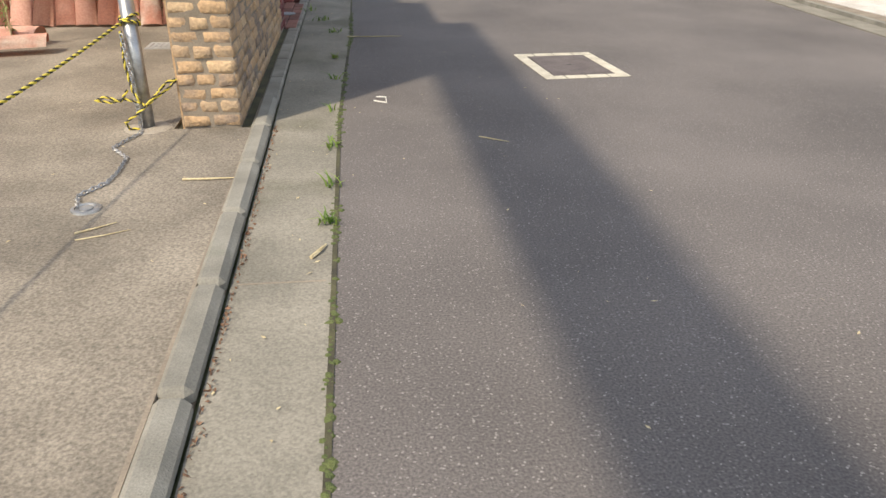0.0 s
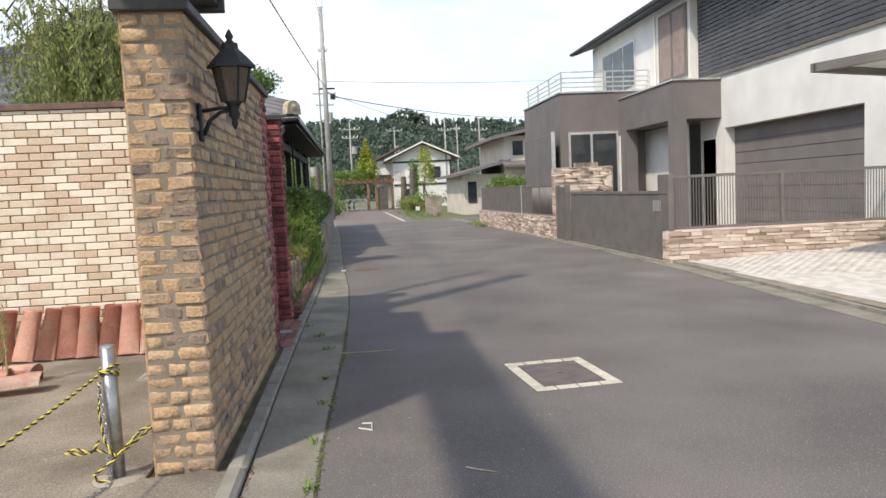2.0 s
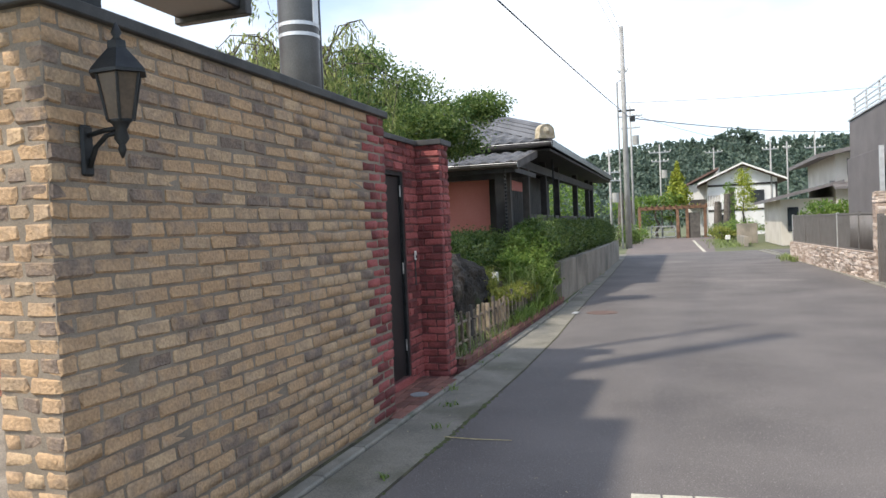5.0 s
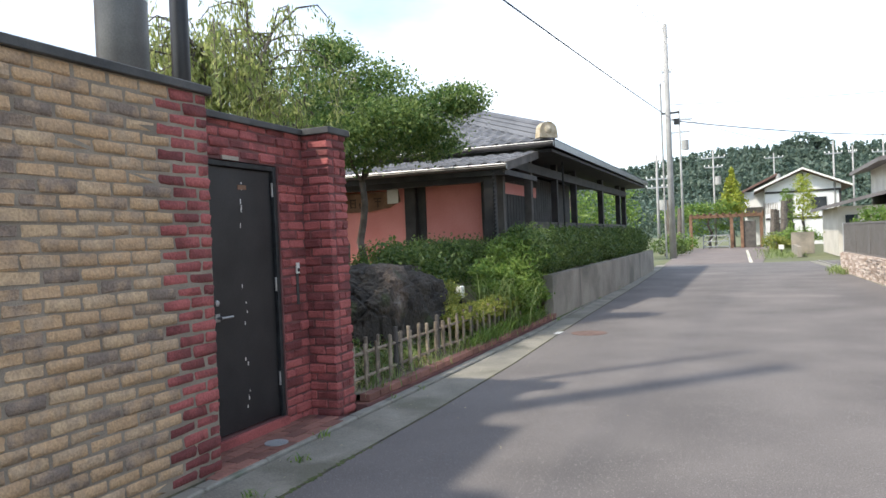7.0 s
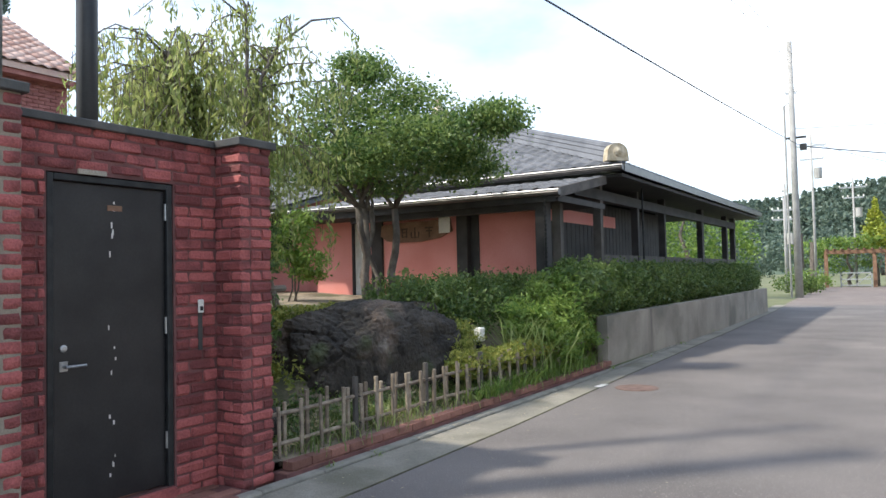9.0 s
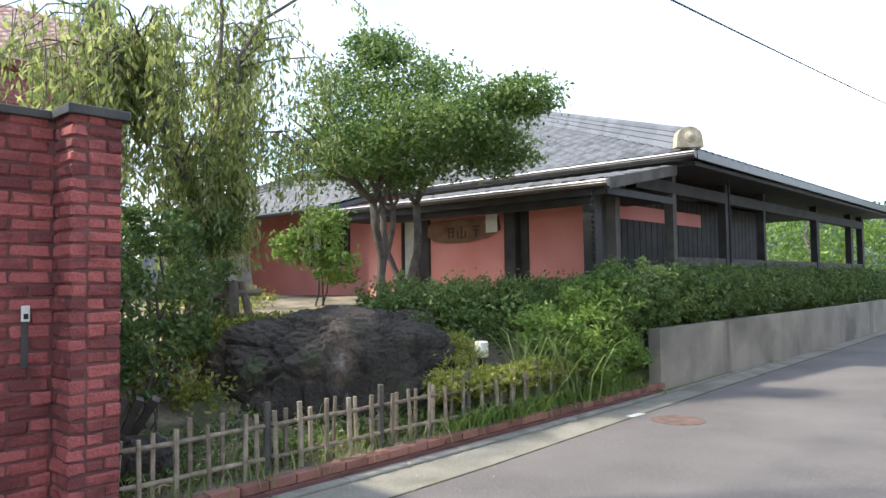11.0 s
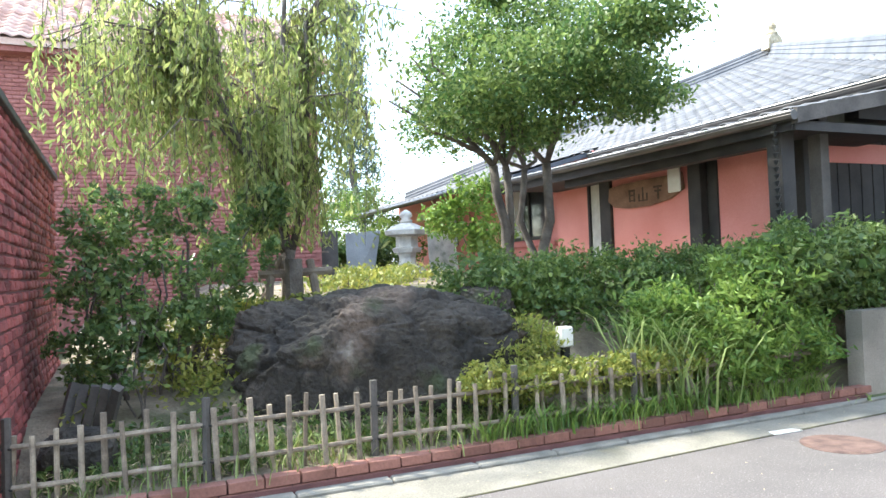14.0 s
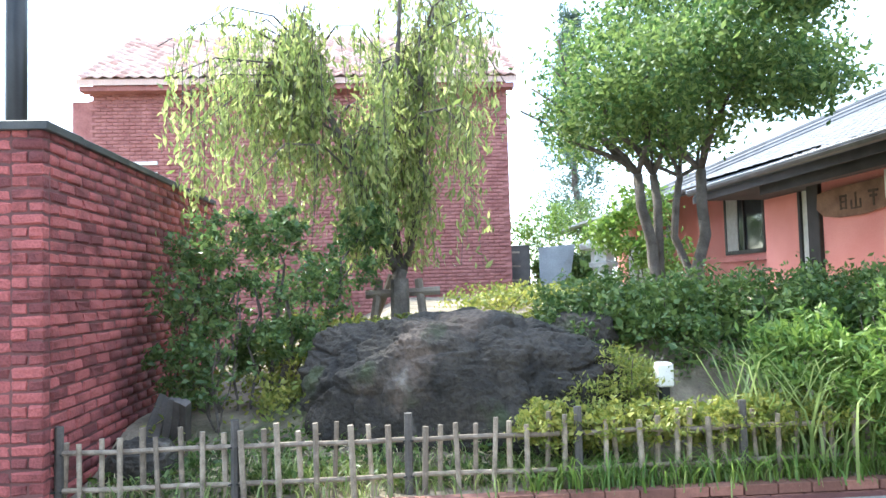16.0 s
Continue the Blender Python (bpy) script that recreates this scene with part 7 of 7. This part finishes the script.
def rope(label, runs, r=0.009, turns=75, name="rope"):
    """Two twisted strands, yellow and black, along each run of points."""
    t = thing(name, label, "rope", at=runs[0][0])
    base = Vector(runs[0][0])
    for s, material in ((0, M_ROPE_Y), (math.pi, M_ROPE_K)):
        bm = bmesh.new()
        for run in runs:
            pts = [Vector(p) for p in run]
            fine = []
            for a, b in zip(pts, pts[1:]):
                n = max(2, int((b - a).length / 0.009))
                fine += [a.lerp(b, i / n) for i in range(n)]
            fine.append(pts[-1])
            out = []
            for i, p in enumerate(fine):
                d = (fine[min(i + 1, len(fine) - 1)] - fine[max(i - 1, 0)]).normalized()
                u = d.orthogonal().normalized()
                v = d.cross(u)
                ph = i * 1.0 + s
                out.append(p + (u * math.cos(ph) + v * math.sin(ph)) * r * 0.55 - base)
            tube(bm, out, r * (0.78 if s == 0 else 0.66), 5)
        part("strand", bm, material, t, "yellow strand" if s == 0 else "black strand", smooth=True)
    return t


BX, BY = -0.845, 5.23
loop = [(BX + 0.047 * math.cos(a), BY + 0.047 * math.sin(a), 0.585 + 0.012 * math.sin(a * 1.7) + 0.004 * a) for a in np.linspace(0, 13, 40)]
sagging = [(BX - 0.04, BY - 0.02, 0.60)] + [(BX - 0.04 - 0.35 * k / 12, BY - 0.02 - 3.3 * k / 12, 0.60 - 0.34 * (k / 12) + 0.26 * (k / 12) ** 2) for k in range(1, 13)]
tail = [(BX - 0.045, BY - 0.03, 0.56), (BX - 0.05, BY - 0.05, 0.4), (BX - 0.03, BY - 0.06, 0.25), (BX + 0.02, BY - 0.07, 0.17), (BX + 0.10, BY - 0.05, 0.25), (BX + 0.14, BY - 0.02, 0.29), (BX + 0.19, BY - 0.0, 0.30), (BX + 0.15, BY - 0.02, 0.26), (BX + 0.06, BY - 0.05, 0.20),
        (BX - 0.03, BY - 0.08, 0.13), (BX - 0.09, BY - 0.08, 0.09), (BX - 0.08, BY - 0.07, 0.05), (BX - 0.02, BY - 0.06, 0.048)]
tail2 = [(BX + 0.0, BY - 0.06, 0.19), (BX - 0.08, BY - 0.05, 0.21), (BX - 0.16, BY - 0.04, 0.19), (BX - 0.24, BY - 0.03, 0.20), (BX - 0.18, BY - 0.05, 0.225), (BX - 0.10, BY - 0.06, 0.20), (BX - 0.06, BY - 0.05, 0.26)]
rope("yellow and black twisted rope knotted round the bollard", [loop, sagging, tail, tail2], 0.0068)


def chain(label, pts, link=0.032, r=0.0035):
    t = thing("chain", label, "chain", at=pts[0])
    base = Vector(pts[0])
    pts = [Vector(p) for p in pts]
    k = 0
    for a, b in zip(pts, pts[1:]):
        n = max(1, int((b - a).length / (link * 0.72)))
        for i in range(n):
            c, d = a.lerp(b, (i + 0.5) / n), (b - a).normalized()
            side = d.cross(Vector((0, 0, 1))).normalized() if k % 2 else Vector((0, 0, 1)).cross(d).cross(d).normalized()
            if side.length < 0.1:
                side = Vector((1, 0, 0))
            ringp = [c - base + d * link / 2 * math.cos(q) + side * link / 3.2 * math.sin(q) for q in np.linspace(0, math.tau, 9)]
            bm = bmesh.new()
            tube(bm, ringp, r, 4, False)
            part("link", bm, M_STEEL, t)
            k += 1
    return t


chain("old steel chain lying from the bollard to a ground ring", [(BX - 0.04, BY - 0.05, 0.55), (BX - 0.02, BY - 0.06, 0.3), (BX - 0.02, BY - 0.06, 0.06), (BX - 0.01, BY - 0.12, 0.044), (BX - 0.09, BY - 0.36, 0.044), (BX + 0.02, BY - 0.52, 0.044), (BX + 0.03, BY - 0.72, 0.044), (BX + 0.02, BY - 0.85, 0.044), (BX - 0.06, BY - 1.0, 0.044), (BX - 0.0 + 0.1 - 0.12, BY - 1.12, 0.044)])
gr = thing("ground_socket", "round steel ground socket in the driveway", "ground socket", at=(-0.83, 4.10, 0.035))
part("rim", lathe(bmesh.new(), [(0.062, 0.0), (0.06, 0.008), (0.045, 0.01), (0.043, 0.004)], (0, 0, 0), 20), M_STEEL, gr)
part("lid", lathe(bmesh.new(), [(0.030, 0.0), (0.028, 0.009), (0.008, 0.011)], (0, 0, 0), 16), M_STEEL, gr)

# terracotta tiles leaning on the cream wall
tb = bmesh.new()
n = 10
rows_t = []
for z, r, y in ((0.0, 0.098, 0.0), (0.20, 0.095, 0.11), (0.42, 0.088, 0.235), (0.425, 0.094, 0.238), (0.455, 0.092, 0.255)):
    rows_t.append([tb.verts.new((r * math.cos(math.pi * k / n), y - r * 0.75 * math.sin(math.pi * k / n), z + 0.25 * r * math.sin(math.pi * k / n))) for k in range(n + 1)])
for a, b in zip(rows_t, rows_t[1:]):
    for k in range(n):
        tb.faces.new((a[k], a[k + 1], b[k + 1], b[k]))
bmesh.ops.solidify(tb, geom=tb.faces[:], thickness=0.014)
bmesh.ops.recalc_face_normals(tb, faces=tb.faces)
tile_me = finish(tb, "roof_tile_loose", M_TERRA, True)
rnd = random.Random(9)
x = -0.98
while x > -6.2:
    ob = new("terracotta_tile", tile_me)
    tagged(ob, "half-round terracotta roof tile leaning on the cream wall", "roof tile", "leaning terracotta tiles")
    ob.matrix_basis = pose(x, 8.47 + rnd.uniform(-0.02, 0.015), 0.038, rnd.uniform(-3, 2), rnd.uniform(-3.5, 3.5), rnd.uniform(-5, 5))
    x -= rnd.uniform(0.186, 0.205)
for x, y, rz, s in ((-2.28, 7.30, 14, 1.0), (-2.62, 7.52, 10, 1.0), (-2.45, 7.62, -8, 1.0)):
    ob = new("terracotta_tile", tile_me)
    tagged(ob, "half-round terracotta roof tile lying flat on the driveway", "roof tile", "lying terracotta tiles")
    ob.matrix_basis = pose(x + 0.2, y, 0.10, -90 + 28, 0, rz + 90) @ Matrix.Diagonal((1.1, 1.1, 1.1, 1))
solid("brick_offcut", boxes((-0.70, -0.665, 5.60, 5.9, 0.035, 0.20), bevel=0.01), M_TERRA, "piece of broken terracotta beside the wall", "tile piece")
sap = thing("dry_sapling", "thin dry sapling standing among the loose tiles", "plant", at=(-2.40, 7.45, 0.1))
part("stem", tubes(([(0, 0, 0), (0.01, 0.0, 0.25), (-0.02, 0.01, 0.62)], [0.009, 0.006, 0.002]), n=6), M_STRAW, sap)
part("needles", leaf_mesh("needles", clump_points([(0, 0, 0.34, 0.06, 0.06, 0.24)], 130, 4, 14, 0.2), 0.06, L_GRASS, 0.16, -0.5, 4), L_GRASS, sap)
dg = thing("drain_grate", "small grey drain grate in the driveway", "drain", at=(-1.25, 7.5, 0.034))
part("frame", boxes((-0.13, 0.13, -0.13, -0.105, 0, 0.008), (-0.13, 0.13, 0.105, 0.13, 0, 0.008), (-0.13, -0.105, -0.105, 0.105, 0, 0.008), (0.105, 0.13, -0.105, 0.105, 0, 0.008)), M_POLE, dg)
for k in range(5):
    part("bar", boxes((-0.105, 0.105, -0.088 + 0.042 * k, -0.072 + 0.042 * k, 0, 0.007)), M_POLE, dg)
    part("bar", boxes((-0.088 + 0.042 * k, -0.072 + 0.042 * k, -0.105, 0.105, 0, 0.006)), M_POLE, dg)
part("pit", boxes((-0.105, 0.105, -0.105, 0.105, -0.01, 0.002)), M_ROPE_K, dg)


def twig(x, y, z, rz, ln, r=0.005, label="dry twig lying on the ground"):
    solid("twig", tubes(([(x, y, z + r), (x + ln / 2 * math.cos(rz), y + ln / 2 * math.sin(rz), z + r * 1.6), (x + ln * math.cos(rz + 0.1), y + ln * math.sin(rz + 0.1), z + r)], [r, r * 0.9, r * 0.5]), n=5), M_STRAW, label, "twig", "twigs")


twig(-0.50, 4.40, 0.035, -0.1, 0.23, 0.006)
twig(-0.80, 3.86, 0.035, 0.5, 0.16, 0.004, "dry grass blade lying on the slab")
twig(-0.78, 3.80, 0.035, 0.3, 0.2, 0.003, "dry grass blade lying on the slab")
twig(0.98, 5.02, 0.0, -0.7, 0.18, 0.004)
twig(0.25, 8.0, 0.0, -0.1, 0.5, 0.005)
twig(0.11, 3.62, 0.004, 1.0, 0.12, 0.008, "white torn strip on the gutter")
solid("wire_loop", tubes(([(0.42, 5.80, 0.006), (0.50, 5.74, 0.008), (0.50, 5.86, 0.012), (0.44, 5.87, 0.012)], 0.005), n=5), M_WHITE, "bent white wire loop on the asphalt", "wire")
# litter: small leaves and grit
rng = np.random.default_rng(19)
lit = np.stack([np.concatenate([rng.uniform(0.2, 2.2, 60), rng.uniform(-0.16, 0.15, 90), rng.uniform(-2.4, -0.3, 70), rng.uniform(-0.2, 1.2, 70)]), np.concatenate([rng.uniform(2, 12, 60), rng.uniform(2, 16, 90), rng.uniform(2.5, 8.2, 70), rng.uniform(9, 17, 70)]), np.concatenate([np.full(60, 0.006), np.full(90, 0.010), np.full(70, 0.041), np.full(70, 0.010)])], 1)
me = leaf_mesh("litter", lit, 0.026, M_STRAW, 0.4, 0.0, 20)
co = np.empty(len(me.vertices) * 3, np.float32)
me.vertices.foreach_get("co", co)
co = co.reshape(-1, 3)
zc = np.repeat(lit[:, 2], 4)
co[:, 2] = zc + (co[:, 2] - zc) * 0.12
me.vertices.foreach_set("co", co.ravel())
tagged(new("leaf_litter", me), "scattered dry leaf litter on road and slab", "leaf litter", kind="stuff")
dirt = lit[60:150].copy()
# dirt line in the kerb angle
rng = np.random.default_rng(29)
yy = rng.uniform(2, 5.3, 260)
d3 = np.stack([np.interp(yy, [2.4, 7], [-0.145, -0.175]) + np.abs(rng.normal(scale=0.012, size=260)), yy, np.full(260, 0.010)], 1)
tagged(new("kerb_litter", leaf_mesh("kerb_litter", d3, 0.018, M_LATTICE, 0.5, 0.0, 31)), "brown leaf crumbs gathered against the kerb", "leaf litter", kind="stuff")

# ---- manholes ----
mh1 = thing("manhole_cover", "square dark manhole cover framed by cream blocks in the asphalt", "manhole", at=(1.985, 6.74, 0.0), rz=4.5)
W, D = 0.335, 0.43
part("bed", boxes((-W - 0.01, W + 0.01, -D - 0.01, D + 0.01, -0.01, 0.002)), M_ASPHALT, mh1)
part("cover", boxes((-W + 0.1, W - 0.1, -D + 0.1, D - 0.1, -0.005, 0.006), bevel=0.002), M_MANHOLE, mh1, "rough brown iron cover")
part("lift_hole", boxes((-0.02, 0.02, -0.008, 0.008, 0.0055, 0.0068)), M_ROPE_K, mh1)
part("lift_hole", boxes((-0.02, 0.02, -D + 0.13, -D + 0.145, 0.0055, 0.0068)), M_ROPE_K, mh1)
for k in range(4):
    for y in (-D + 0.046, D - 0.046):
        part("block", boxes((-W + 0.168 * k + 0.006, -W + 0.168 * (k + 1) - 0.006, y - 0.042, y + 0.042, -0.01, 0.007), bevel=0.003), M_PAINT, mh1)
for k in range(4):
    for x in (-W + 0.046, W - 0.046):
        part("block", boxes((x - 0.042, x + 0.042, -D + 0.096 + 0.167 * k, -D + 0.096 + 0.167 * (k + 1) - 0.008, -0.01, 0.007), bevel=0.003), M_PAINT, mh1)
mh2 = thing("manhole_cover", "round rusty brown manhole cover beside the gutter", "manhole", at=(0.605, 15.41, 0.0))
part("ring", lathe(bmesh.new(), [(0.265, -0.01), (0.265, 0.004), (0.25, 0.005)], (0, 0, 0), 32), M_RUST, mh2)
part("cover", lathe(bmesh.new(), [(0.24, 0.0), (0.24, 0.007), (0.02, 0.0075)], (0, 0, 0), 32), M_RUST, mh2)
mh3 = thing("manhole_cover", "small round cover in the doorstep paving", "manhole", at=(-0.36, 9.12, 0.034))
part("cover", lathe(bmesh.new(), [(0.085, 0.0), (0.085, 0.006), (0.02, 0.007)], (0, 0, 0), 20), M_GREYPANEL, mh3)
# white paint mark on the gutter edge
solid("paint_mark", strip([(0.10, 15.28), (0.12, 15.5)], [(0.19, 15.24), (0.20, 15.52)], 0.001, 0.006), M_WHITE, "white paint mark at the gutter edge", "road marking")
